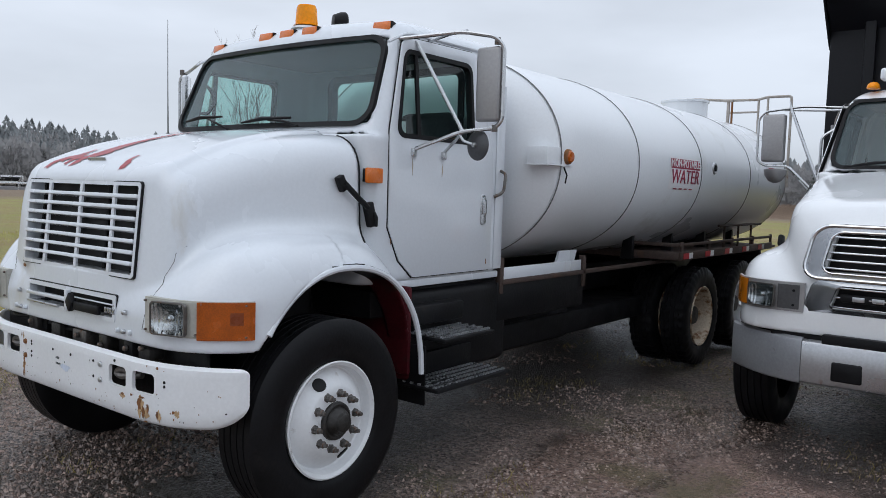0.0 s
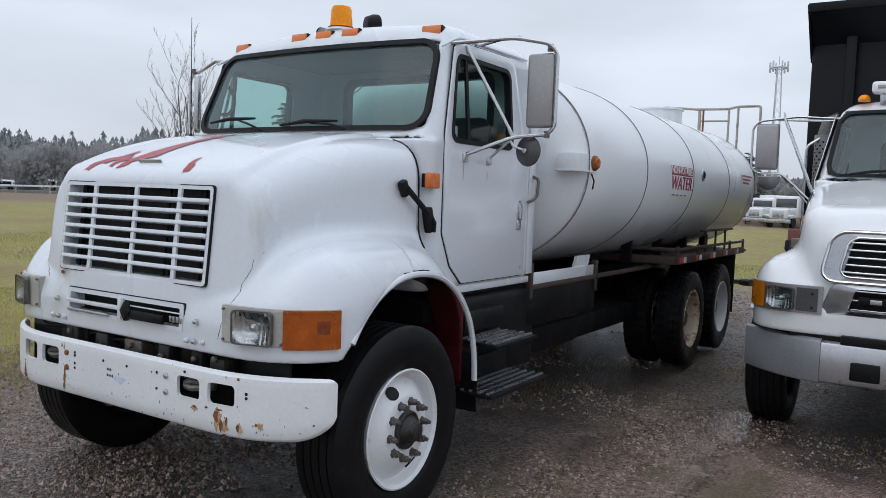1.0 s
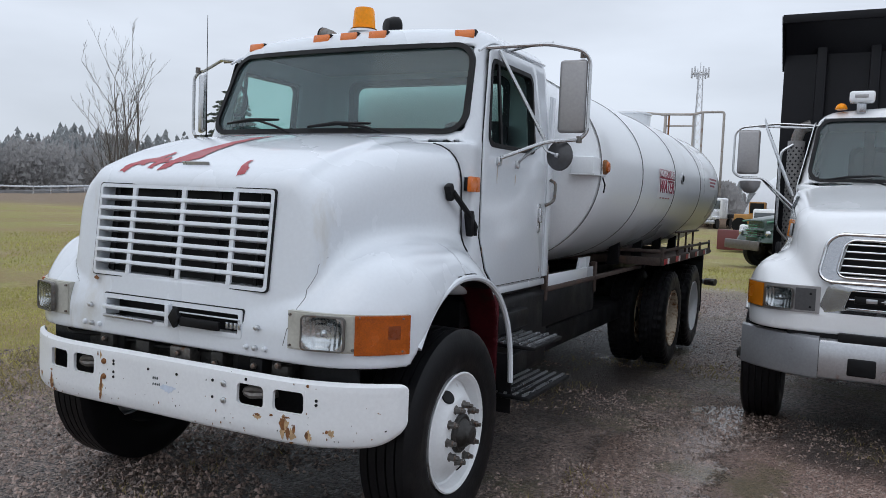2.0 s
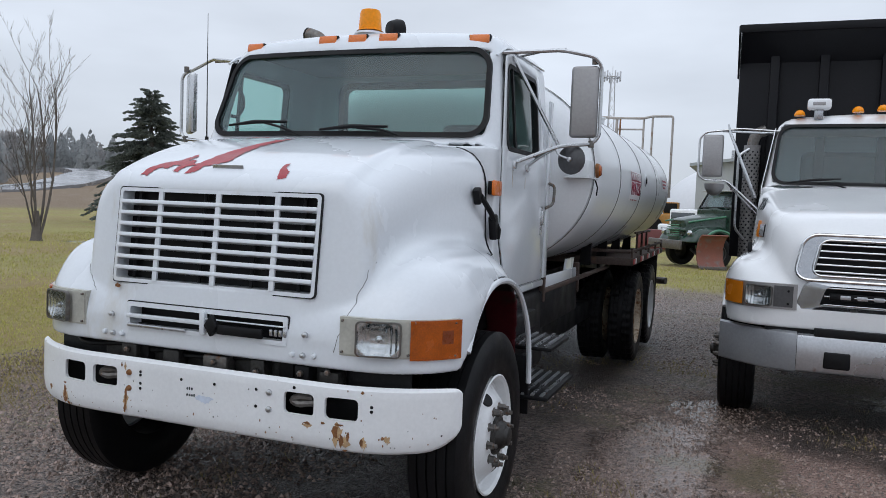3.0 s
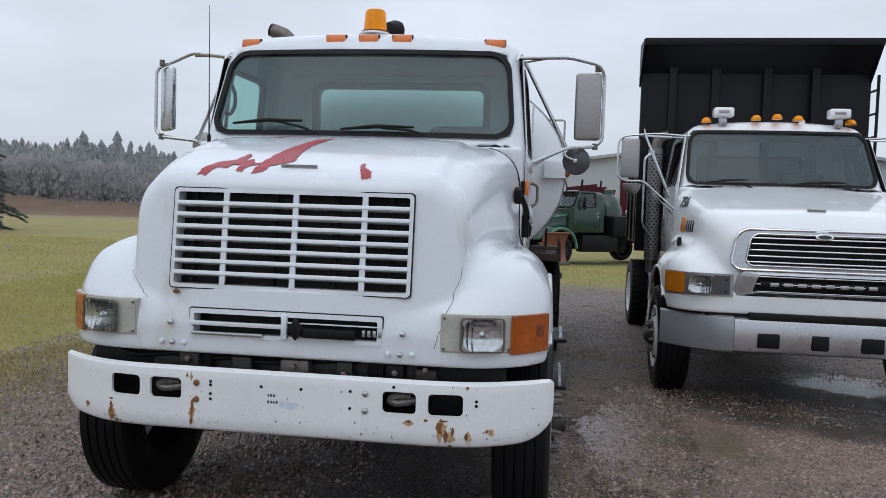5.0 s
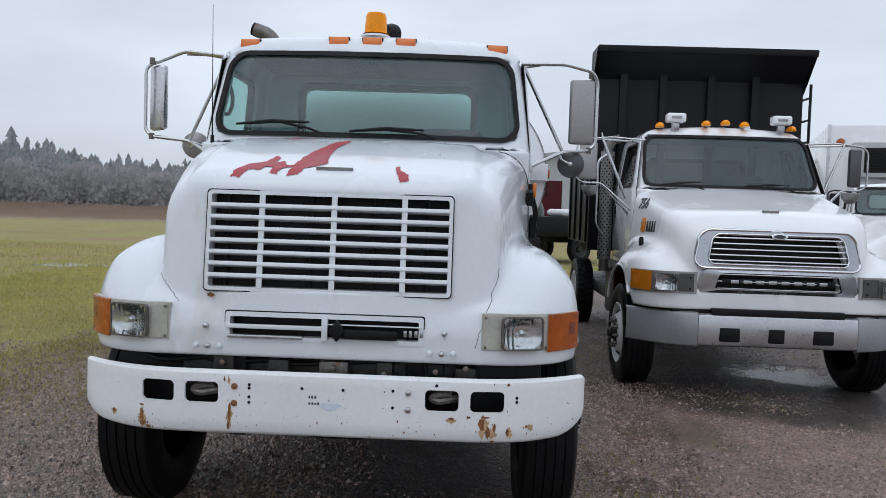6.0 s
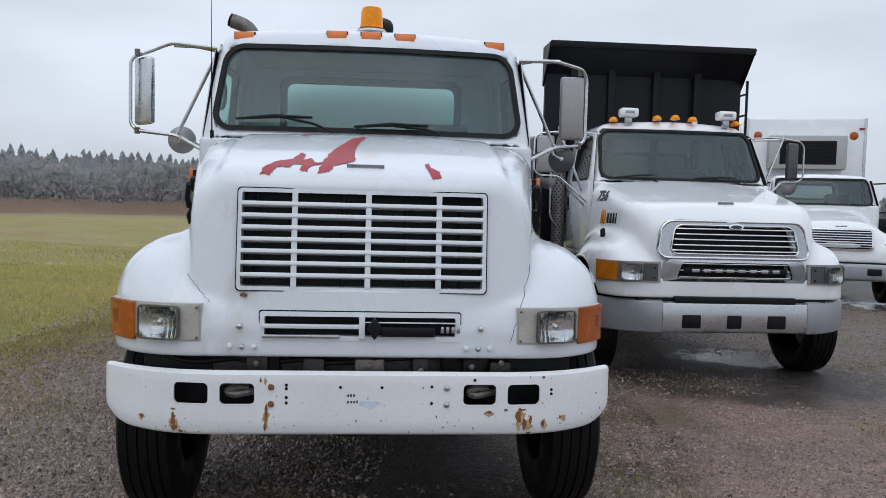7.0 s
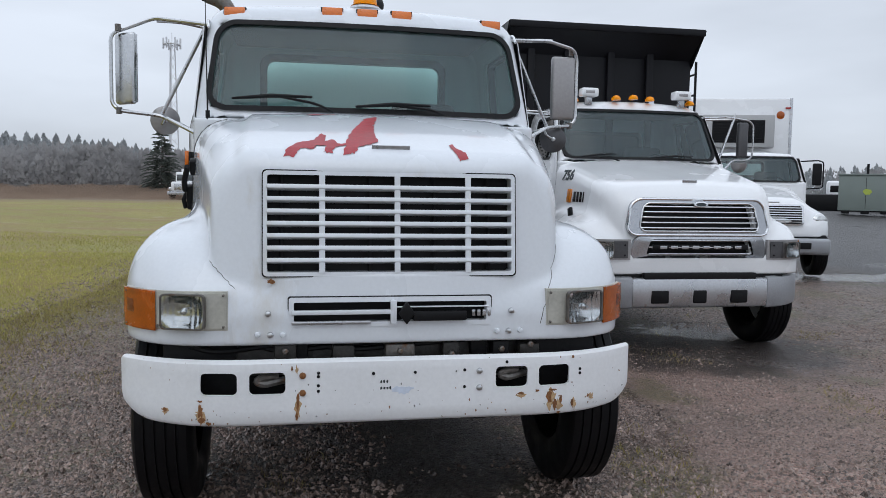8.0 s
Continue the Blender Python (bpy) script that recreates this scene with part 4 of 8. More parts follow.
for k, (x, z, w, h) in enumerate([(-0.425, 0.69, 0.022, 0.13), (-0.43, 0.63, 0.016, 0.05), (-0.845, 0.66, 0.03, 0.08), (-0.84, 0.62, 0.045, 0.035), (-0.81, 0.605, 0.03, 0.02), (-1.0, 0.66, 0.03, 0.025), (0.74, 0.68, 0.04, 0.09), (0.77, 0.64, 0.03, 0.07), (0.80, 0.66, 0.016, 0.06), (0.86, 0.64, 0.02, 0.045), (0.60, 0.70, 0.05, 0.016), (0.68, 0.71, 0.03, 0.014), (0.76, 0.71, 0.05, 0.014), (0.86, 0.86, 0.018, 0.02), (0.79, 0.60, 0.03, 0.014), (-0.845, 0.705, 0.04, 0.012), (0.95, 0.665, 0.02, 0.02), (-0.45, 0.845, 0.012, 0.03)]):
    part("rust_stain", sheet(ragged(w, h, 16, 0.6, k), [], 0.0012, lambda u, v, d: (x + u, bp(x + u) - 0.0008 - d, z + v)), RUST, bu)
for k, (x, z, w, h) in enumerate([(-0.425, 0.67, 0.04, 0.16), (-0.845, 0.645, 0.06, 0.11), (0.75, 0.66, 0.075, 0.13), (0.79, 0.63, 0.05, 0.09), (0.87, 0.635, 0.035, 0.07), (-1.0, 0.655, 0.045, 0.045), (0.60, 0.69, 0.07, 0.035), (0.97, 0.66, 0.04, 0.05), (-0.43, 0.84, 0.02, 0.05)]):
    part("rust_run", sheet(ragged(w, h, 22, 0.75, k + 300), [], 0.0006, lambda u, v, d: (x + u, bp(x + u) - 0.0004 - d, z + v)), RUSTRUN, bu)
for k in range(90):
    x, z, s = rnd.uniform(-1.18, 1.18), rnd.choice([rnd.uniform(0.62, 0.88), rnd.uniform(0.60, 0.68)]), rnd.uniform(0.002, 0.006)
    if any(a - 0.01 < x < b + 0.01 for a, b in slots) and 0.71 < z < 0.86:
        continue
    z = max(z, bz(x, 0.60))
    part("paint_chip", sheet(ragged(s * 1.4, s * rnd.uniform(1, 3), 7, 0.5, k + 50), [], 0.0008, lambda u, v, d: (x + u, bp(x + u) - 0.0006 - d, z + v)), RUST if k % 3 else TRIM, bu)
GHOST = mat("pale_blue_scuff", (0.60, 0.66, 0.76), 0.5, var=0.12, scale=14)
part("scuff_mark", sheet(ragged(0.12, 0.05, 26, 0.5, 77), [], 0.0008, lambda u, v, d: (0.045 + u, bp(0.04) - 0.0006 - d, 0.735 + v)), GHOST, bu, "pale blue scuff where a plate was")
for k in range(7):
    part("scuff_mark", sheet(ragged(0.012, 0.02, 9, 0.5, 90 + k), [], 0.0008, lambda u, v, d: (-0.055 + u + 0.014 * (k % 4), bp(0.0) - 0.0006 - d, 0.745 + v + 0.03 * (k // 4))), INK, bu)

# red paint showing through on the hood: ragged films laid on its skin
hf = hood_fn(HA)


def hood_top(x, y):
    z0, z1 = 1.715, 2.2
    for _ in range(22):
        zm = (z0 + z1) / 2
        if float(hf(np.array([x]), np.array([y]), np.array([zm]))[0]) < 0:
            z0 = zm
        else:
            z1 = zm
    return z0


def film(name, outline, mt, parent, label=""):
    """A ragged film on the hood's upper skin."""
    b = bmesh.new()
    vs = [b.verts.new((u, v, 0)) for u, v in outline]
    ed = [b.edges.new((vs[i], vs[(i + 1) % len(vs)])) for i in range(len(vs))]
    bmesh.ops.triangle_fill(b, use_beauty=True, edges=ed)
    bmesh.ops.subdivide_edges(b, edges=b.edges[:], cuts=3, use_grid_fill=True)
    for v in b.verts:
        v.co.z = hood_top(v.co.x, v.co.y) + 0.0040
    bmesh.ops.recalc_face_normals(b, faces=b.faces)
    if sum(f.normal.z for f in b.faces) < 0:
        bmesh.ops.reverse_faces(b, faces=b.faces)
    return part(name, b, mt, parent, label)


def torn(loop, seed, amp=0.012, cuts=5):
    r_ = random.Random(seed)
    out = []
    for (u, v), (a, b) in zip(loop, loop[1:] + loop[:1]):
        for i in range(cuts):
            t = i / cuts
            out.append((u + (a - u) * t + r_.uniform(-amp, amp), v + (b - v) * t + r_.uniform(-amp, amp)))
    return out
ARM = [(-0.487, -0.660), (-0.472, -0.603), (-0.416, -0.538), (-0.352, -0.520), (-0.317, -0.422), (-0.296, -0.456), (-0.305, -0.531), (-0.259, -0.506), (-0.242, -0.564), (-0.203, -0.551), (-0.198, -0.574), (-0.259, -0.602), (-0.271, -0.644), (-0.308, -0.635), (-0.294, -0.587), (-0.342, -0.577), (-0.354, -0.613), (-0.416, -0.610), (-0.441, -0.660)]
WEDGE = [(-0.219, -0.650), (-0.204, -0.563), (-0.186, -0.452), (-0.156, -0.345), (-0.110, -0.205), (-0.075, -0.085), (-0.005, 0.02), (-0.022, -0.145), (-0.050, -0.265), (-0.056, -0.408), (-0.049, -0.520), (-0.097, -0.569), (-0.141, -0.588), (-0.166, -0.643)]
SLIVER = [(0.288, -0.545), (0.309, -0.530), (0.316, -0.581), (0.357, -0.620), (0.361, -0.655), (0.321, -0.668), (0.306, -0.630)]
SCRATCH = [(-0.385, 0.050), (-0.340, 0.105), (-0.225, 0.100), (-0.222, 0.072), (-0.290, 0.085), (-0.335, 0.040)]
for k, (loop, amp) in enumerate(((ARM, 0.005), (WEDGE, 0.006), (SLIVER, 0.003), (SCRATCH, 0.003))):
    film("peeled_patch", torn(loop, 3 + k, amp), REDPAINT, hoodA, "old dark red paint where white has peeled")
part("rust_stain", sheet(ragged(0.05, 0.03, 14, 0.6, 411), [], 0.0015, lambda u, v, d: (-0.545 + u, skinA(0.3, 1.225) - 0.002 - d, 1.226 + v)), RUST, hoodA)
CRACK = mat("hairline_crack", (0.05, 0.045, 0.04), 0.8)
# hairline cracks run from the lamps up into the fenders, and a seam closes the hood's side
for sgn in (1, -1):
    r_ = random.Random(8 + sgn)
    pts = []
    for i in range(12):
        t = i / 11
        pts.append((sgn * (0.70 + 0.12 * t + r_.uniform(-0.008, 0.008)), 1.02 + 0.40 * t if sgn > 0 else 1.19 + 0.12 * t))
    cr = []
    for x, z in pts:
        y0, y1 = -1.2, 0.2
        for _ in range(24):
            ym = (y0 + y1) / 2
            if float(hf(np.array([x]), np.array([ym]), np.array([z]))[0]) < 0:
                y1 = ym
            else:
                y0 = ym
        cr.append((x, y1 - 0.0005, z))
    part("crack", tube(cr, 0.0013, 5), CRACK, hoodA)

# the shut line round the hood's rear edge
for sgn in (1, -1):
    line_ = []
    for k in range(16):
        z = 1.42 + 0.52 * k / 15
        x0, x1 = 0.6, 1.4
        for _ in range(24):
            xm = (x0 + x1) / 2
            x0, x1 = (xm, x1) if float(hf(np.array([xm]), np.array([0.366]), np.array([z]))[0]) < 0 else (x0, xm)
        line_.append((sgn * (x0 + 0.001), 0.378, z))
    line_ += [(sgn * (line_[-1][0] * sgn - 0.04 - 0.05 * k), 0.378, hood_top(line_[-1][0] * sgn - 0.04 - 0.05 * k, 0.366) + 0.001) for k in range(3)]
    part("shut_line", tube(line_, 0.005, 6), TRIM, hoodA, "dark gap along the rear edge of the hood")
# hold-down latches of black rubber on the hood's sides
for sgn in (1, -1):
    lt = new("hood_latch")
    lt.parent = A
    part("upper_bracket", box(-0.012, 0.03, -0.025, 0.025, -0.045, 0.045, 0.01, m=Matrix.Translation((sgn * 0.995, 0.24, 1.745)) @ Matrix.Rotation(radians(28), 4, "X")), TRIM, lt)
    part("strap", tube(bend([(sgn * 1.02, 0.25, 1.745), (sgn * 1.05, 0.33, 1.665), (sgn * 1.055, 0.40, 1.615)], 0.03), 0.016, 8), TRIM, lt, "black rubber hold-down strap")
    part("lower_bracket", box(-0.014, 0.03, -0.03, 0.03, -0.07, 0.07, 0.01, m=Matrix.Translation((sgn * 1.035, 0.43, 1.575)) @ Matrix.Rotation(radians(18), 4, "X")), TRIM, lt)
    part("hook", tube([(sgn * 1.05, 0.44, 1.60), (sgn * 1.07, 0.45, 1.56), (sgn * 1.06, 0.46, 1.51)], 0.013, 8), TRIM, lt)
    sm = part("side_marker", box(-0.012, 0.010, -0.060, 0.060, -0.038, 0.038, 0.004, m=Matrix.Translation((sgn * 1.022, 0.455, 1.795))), TRIM, A)
    part("lens", box(-0.012, 0.012, -0.065, 0.065, -0.043, 0.043, 0.008, m=Matrix.Translation((sgn * 1.044, 0.455, 1.795))), MARKAMBER, sm, "amber side marker lens")

# roof lamps, beacon, work lamp
for x, yaw in ((-0.80, 6), (-0.215, 1), (0.0, 0), (0.215, -1), (0.80, -6)):
    marker(A, x, float(front_y(CA, np.array(abs(x)), np.array(2.70))) + 0.040, 2.716 - 0.019 * (abs(x) > 0.5), 0.125, 0.054, -yaw, tip=-10)
bc = thing("beacon_lamp", "amber rotating warning beacon on the cab roof", "beacon", Matrix.Translation((-0.016, 0.87, 2.762)))
part("base", lathe([(0.0, 0.10), (0.015, 0.105), (0.03, 0.095), (0.034, 0.075), (0.045, 0.07)], 28, "z"), BRIGHT, bc)
part("dome", lathe([(0.04, 0.088), (0.045, 0.076), (0.155, 0.068), (0.175, 0.060), (0.18, 0.03)], 28, "z"), BEACONMAT, bc, "amber plastic dome")
wl_ = thing("work_lamp", "black round work lamp on the cab roof", "lamp", Matrix.Translation((0.05, 1.12, 2.765)))
part("bracket", box(-0.03, 0.03, -0.02, 0.02, -0.01, 0.05, 0.008), TRIM, wl_)
part("housing", lathe([(-0.055, 0.02), (-0.05, 0.05), (0.0, 0.072), (0.035, 0.074), (0.045, 0.064)], 24, "y", m=Matrix.Translation((0, 0, 0.10)) @ Matrix.Rotation(radians(-30), 4, "Z")), TRIM, wl_)
part("lens", lathe([(0.04, 0.064), (0.052, 0.04), (0.055, 0.01)], 24, "y", m=Matrix.Translation((0, 0, 0.10)) @ Matrix.Rotation(radians(-30), 4, "Z")), CLEARLENS, wl_)
# drip moulding over the doors
for sgn in (1, -1):
    part("drip_rail", tube(bend([(sgn * 0.945, 0.66, 2.58), (sgn * 0.965, 0.80, 2.655), (sgn * 0.967, 1.70, 2.665)], 0.06), 0.008, 6), WHITE, A)
    part("rear_pillar_trim", box(sgn * 1.018, sgn * 1.030, 1.70, 1.795, 1.19, 2.45, 0.004), WHITE, A)
    part("grab_handle", tube(bend([(sgn * 1.03, 1.75, 1.87), (sgn * 1.075, 1.75, 1.85), (sgn * 1.075, 1.73, 1.72), (sgn * 1.03, 1.68, 1.69)], 0.04), 0.011, 8), NUT, A)
    # rocker panel and floor skirt
    part("rocker_panel", box(sgn * 0.90, sgn * 1.012, 0.70, 1.79, 1.125, 1.172, 0.01), WHITE, A)

# mirrors: bright tube frames with a tall head and a round one below
for sgn in (1, -1):
    mr_ = new("mirror")
    mr_.parent = A
    if sgn > 0:
        hx, hy, ox, rmx = 1.40, 1.045, 1.50, (1.338, 1.040, 1.998)
        apex = [(1.27, 0.95, 2.655), (1.46, 1.01, 2.62)]
    else:
        hx, hy, ox, rmx = 1.468, 0.925, 1.555, (1.265, 1.09, 2.055)
        apex = [(1.30, 0.95, 2.675), (1.46, 0.945, 2.605)]
    fr = tube(bend([(sgn * 0.95, 0.74, 2.61), *[(sgn * u, v, w) for u, v, w in apex], (sgn * ox, hy, 2.565), (sgn * ox, hy, 2.14), (sgn * (ox - 0.045), hy - 0.01, 2.095), (sgn * 1.27, 0.96, 2.075), (sgn * 1.05, 0.80, 1.965)], 0.05), 0.012, 8)
    fr = tube(bend([(sgn * 0.97, 1.00, 2.635), (sgn * 1.15, 0.99, 2.665), (sgn * 1.29, 0.96, 2.66)], 0.05), 0.011, 8, bm=fr)
    fr = tube([(sgn * 0.985, 0.86, 2.615), (sgn * 1.27, 0.97, 2.075)], 0.012, 8, bm=fr)
    fr = tube(bend([(sgn * 1.04, 1.09, 1.955), (sgn * 1.14, 1.06, 2.02), (sgn * 1.27, 0.97, 2.075)], 0.03), 0.010, 8, bm=fr)
    part("mirror_frame", fr, STEEL, mr_, "bright steel tube mirror frame")
    turn_ = Matrix.Translation((sgn * hx, hy, 0)) @ Matrix.Rotation(radians(0 if sgn > 0 else -42), 4, "Z")
    part("mirror_head", box(-0.085, 0.085, -0.025, 0.025, 2.135, 2.572, 0.022, 3, m=turn_), MIRRORBACK if sgn > 0 else STEEL, mr_, "tall brushed steel mirror head")
    part("mirror_glass", box(-0.075, 0.075, 0.023, 0.029, 2.148, 2.562, 0.002, m=turn_), CHROME, mr_)
    part("round_mirror", lathe([(-0.028, 0.01), (-0.024, 0.05), (-0.008, 0.088), (0.0, 0.092), (0.006, 0.088)], 28, "y", m=Matrix.Translation((sgn * rmx[0], rmx[1], rmx[2])) @ Matrix.Rotation(radians(-12 * sgn), 4, "Z")), MIRRORFACE if sgn > 0 else MIRRORBACK, mr_, "round convex mirror")
    part("mirror_knob", lathe([(-0.045, 0.008), (-0.042, 0.014), (-0.02, 0.016)], 12, "y", m=Matrix.Translation((sgn * rmx[0], rmx[1], rmx[2])) @ Matrix.Rotation(radians(-12 * sgn), 4, "Z")), STEEL, mr_)
    part("round_mirror_arm", tube(bend([(sgn * 1.25, 0.965, 2.06), (sgn * 1.27, 0.98, 2.02), (sgn * rmx[0], rmx[1] - 0.02, rmx[2])], 0.02), 0.008, 6), STEEL, mr_)
    for y_, z_ in ((0.80, 1.95), (1.09, 1.945)):
        part("mirror_foot", box(sgn * 1.025, sgn * 1.055, y_ - 0.018, y_ + 0.018, z_ - 0.03, z_ + 0.02, 0.006), STEEL, mr_)
    for z_ in (2.60, 2.095):
        part("mirror_clamp", lathe([(-0.02, 0.018), (0.02, 0.018)], 10, "z", m=Matrix.Translation((sgn * (ox - 0.045), hy - 0.008, z_))), NUT, mr_)
part("antenna", tube([(-0.93, 0.42, 2.04), (-0.935, 0.42, 2.4), (-0.94, 0.42, 2.86)], [0.005, 0.003, 0.0018], 6), TRIM, A, "thin black whip antenna")
part("antenna_base", tube([(-0.93, 0.42, 1.96), (-0.93, 0.42, 2.07)], 0.012, 8), TRIM, A)
def on_glass(x, z):
    """A point just before the windscreen."""
    return (x, float(front_y(CA, np.array(abs(x)), np.array(z))) - 0.028, z)


wiper(A, on_glass(-0.22, 2.080), on_glass(-0.52, 2.165), on_glass(-0.80, 2.150), on_glass(-0.34, 2.168))
wiper(A, on_glass(0.44, 2.085), on_glass(0.16, 2.130), on_glass(-0.09, 2.118), on_glass(0.36, 2.138))
part("inner_grab_handle", tube(bend([(-0.945, 0.70, 2.44), (-0.935, 0.75, 2.44), (-0.925, 0.80, 2.37), (-0.925, 0.80, 2.30), (-0.935, 0.75, 2.235), (-0.945, 0.70, 2.235)], 0.03), 0.013, 8), TRIM, A, "black grab loop on the windscreen pillar")

# exhaust stack behind the cab
ex = part("exhaust_stack", tube(bend([(-0.92, 1.88, 1.2), (-0.90, 1.88, 2.88), (-0.96, 1.89, 3.00), (-1.085, 1.90, 3.045)], 0.10, 6), 0.055, 14), NUT, A, "steel exhaust stack with bent tip")
part("stack_mouth", tube([(-1.07, 1.90, 3.040), (-1.105, 1.90, 3.052)], [0.045, 0.052], 14), TRIM, ex)

# front axle, springs and engine parts under the hood
part("front_axle", tube([(-0.95, 0, 0.50), (-0.7, 0, 0.44), (0.7, 0, 0.44), (0.95, 0, 0.50)], 0.055, 10), GREASE, A)
for sgn in (1, -1):
    wheel(A, "steer", 1.092 if sgn > 0 else -1.055, 0.0, 0.525, sgn, RIM, 0.285, 0.525, spin=24)
    for i in range(4):
        part("leaf_spring", box(sgn * 0.40, sgn * 0.48, -0.62 + 0.08 * i, 0.66 - 0.08 * i, 0.53 - 0.02 * i, 0.546 - 0.02 * i, 0.004), GREASE, A)
    part("frame_rail", box(sgn * 0.38, sgn * 0.46, -0.70, 7.9, 0.78, 1.04, 0.008), BLACK, A, "black steel frame rail")
    part("mud_flap", box(sgn * 0.98, sgn * 1.20, 0.765, 0.78, 0.44, 0.80, 0.006), TRIM, A)
    part("inner_fender", box(sgn * 0.50, sgn * 1.12, 0.70, 0.735, 0.62, 1.15, 0.02), MAROON, A, "dark red inner panel")
part("crossmember", box(-0.70, 0.70, -0.66, -0.58, 0.78, 0.93, 0.02), GREASE, A)
# black sheet added behind the bumper so that its slots look dark
part("slot_blackout", box(-1.02, 1.02, -0.63, -0.60, 0.60, 0.93, 0.01), BLACK, A)
part("radiator_core", box(-0.5, 0.5, -0.56, -0.48, 0.86, 1.62, 0.01), TRIM, A)
for k, (x, w, z0, z1) in enumerate([(-0.22, 0.10, 0.80, 0.93), (0.04, 0.14, 0.84, 0.93), (0.28, 0.08, 0.82, 0.935), (-0.48, 0.10, 0.85, 0.94), (0.52, 0.08, 0.84, 0.935), (0.66, 0.10, 0.86, 0.92)]):
    part("bracket", box(x - w / 2, x + w / 2, -0.73, -0.64, z0, z1, 0.012), [GREASE, NUT, GREASE, GREASE, BLACK, GREASE][k], A)
    part("bolt", lathe([(-0.02, 0.008), (-0.016, 0.014), (0.0, 0.016)], 6, "y"), NUT, A, m=Matrix.Translation((x, -0.735, z0 + 0.06)))
for k in range(3):
    part("hose", tube(bend([(-0.95 + 0.25 * k, -0.60, 0.93), (-0.80 + 0.3 * k, -0.70, 0.90), (-0.60 + 0.35 * k, -0.66, 0.915), (-0.45 + 0.4 * k, -0.70, 0.94)], 0.1), 0.012, 7), TRIM, A)
part("engine_block", box(-0.32, 0.32, -0.40, 0.5, 0.62, 1.3, 0.06), BLACK, A)
part("oil_pan", box(-0.18, 0.18, -0.30, 0.45, 0.42, 0.66, 0.05), BLACK, A)

# unseen black boxes added to keep light from under the truck
part("belly_light_block", box(-0.85, 0.85, -0.45, 4.9, 0.52, 0.72, 0.03), BLACK, A)
part("cab_light_block", box(-0.95, 0.95, 0.55, 1.85, 0.95, 1.12, 0.02), BLACK, A)
# fuel tank, battery box, two ribbed steps
part("fuel_tank", box(0.48, 1.00, 0.80, 1.95, 0.52, 1.10, 0.06, 3), BLACK, A, "black steel box beneath the door")
part("side_skirt", box(0.96, 1.005, 1.80, 3.10, 0.80, 1.085, 0.02), BLACK, A)
part("air_tank", tube([(0.70, 2.2, 0.62), (0.70, 3.2, 0.62)], 0.15, 20), BLACK, A)
part("air_tank", tube([(-0.70, 2.0, 0.66), (-0.70, 3.6, 0.66)], 0.20, 20), BLACK, A)
part("gearbox", box(-0.25, 0.25, 0.55, 1.5, 0.5, 0.9, 0.06), BLACK, A)
part("drive_shaft", tube([(0, 1.4, 0.62), (0, 5.2, 0.56)], 0.055, 12), GREASE, A)
for nm, z, y0, y1, x1 in (("lower", 0.565, 0.74, 1.50, 1.325), ("upper", 0.855, 0.80, 1.32, 1.32)):
    st = new("step")
    st.parent = A
    part("tread_plate", box(1.00, x1, y0, y1, z - 0.028, z - 0.004, 0.006), BLACK, st, "black perforated step")
    for j in range(5):
        xx, rib = 1.05 + j * (x1 - 1.09) / 4, None
        for i in range(22):
            yy = y0 + 0.02 + i * (y1 - y0 - 0.04) / 21
            rib = box(xx - 0.009, xx + 0.009, yy - 0.009, yy + 0.009, z - 0.006, z + 0.007, bm=rib)
        part("tread_rib", rib, BRIGHT, st, "worn bright toothed rib")
    part("step_riser", box(1.00, 1.03, y0 + 0.05, y1 - 0.03, z - 0.03, z + 0.14, 0.01), BLACK, st)
part("step_box", box(0.98, 1.10, 0.78, 1.28, 0.90, 1.02, 0.015), BLACK, A)

# sub-frame rails and front cradle under the tank
for sgn in (1, -1):
    part("cradle_panel", box(sgn * 0.985, sgn * 1.0, 1.86, 3.05, 1.09, 1.185, 0.006), WHITE, A, "white sheet-metal side panel")
    part("cradle_rail", box(sgn * 0.98, sgn * 1.02, 1.84, 4.80, 1.065, 1.10, 0.006), DECKMAT, A)
    part("cradle_post", box(sgn * 0.97, sgn * 1.02, 3.05, 3.10, 0.96, 1.22, 0.006), DECKMAT, A)
    part("cradle_post", box(sgn * 0.97, sgn * 1.015, 1.82, 1.865, 1.00, 1.26, 0.006), DECKMAT, A)
    part("saddle_leg", sheet([(2.62, 1.13), (2.92, 1.13), (2.98, 1.27), (2.70, 1.27)], [], 0.02, lambda u, v, d: (sgn * (0.97 + d), u, v)), WHITE, A)
part("cradle_cross", box(-0.96, 0.96, 1.92, 2.02, 1.05, 1.15, 0.01), BLACK, A)

# the tank: an elliptic drum with dished heads, weld bands, manhole, rails, sign
T = thing("water_tank", "white elliptical steel water tank with weld bands on the truck", "tank")
TA, TB, TZ, T0, T1 = 1.265, 0.835, 1.97, 2.14, 8.04


def ell(a, b, n=72):
    """A slightly squared ellipse."""
    out = []
    for k in range(n):
        t = 2 * math.pi * k / n
        c, s = math.cos(t), math.sin(t)
        out.append((a * math.copysign(abs(c) ** 0.93, c), b * math.copysign(abs(s) ** 0.93, s)))
    return out


def drum(rows, bm=None, n=72):
    b = bmesh.new()
    rings = [[b.verts.new((u, y, TZ + v)) for u, v in ell(TA * k, TB * k, n)] for y, k in rows]
    for P, Q in zip(rings, rings[1:]):
        for i in range(n):
            b.faces.new((P[i], P[(i + 1) % n], Q[(i + 1) % n], Q[i]))
    b.faces.new(rings[0][::-1]), b.faces.new(rings[-1])
    bmesh.ops.recalc_face_normals(b, faces=b.faces)
    return join(bm, b)


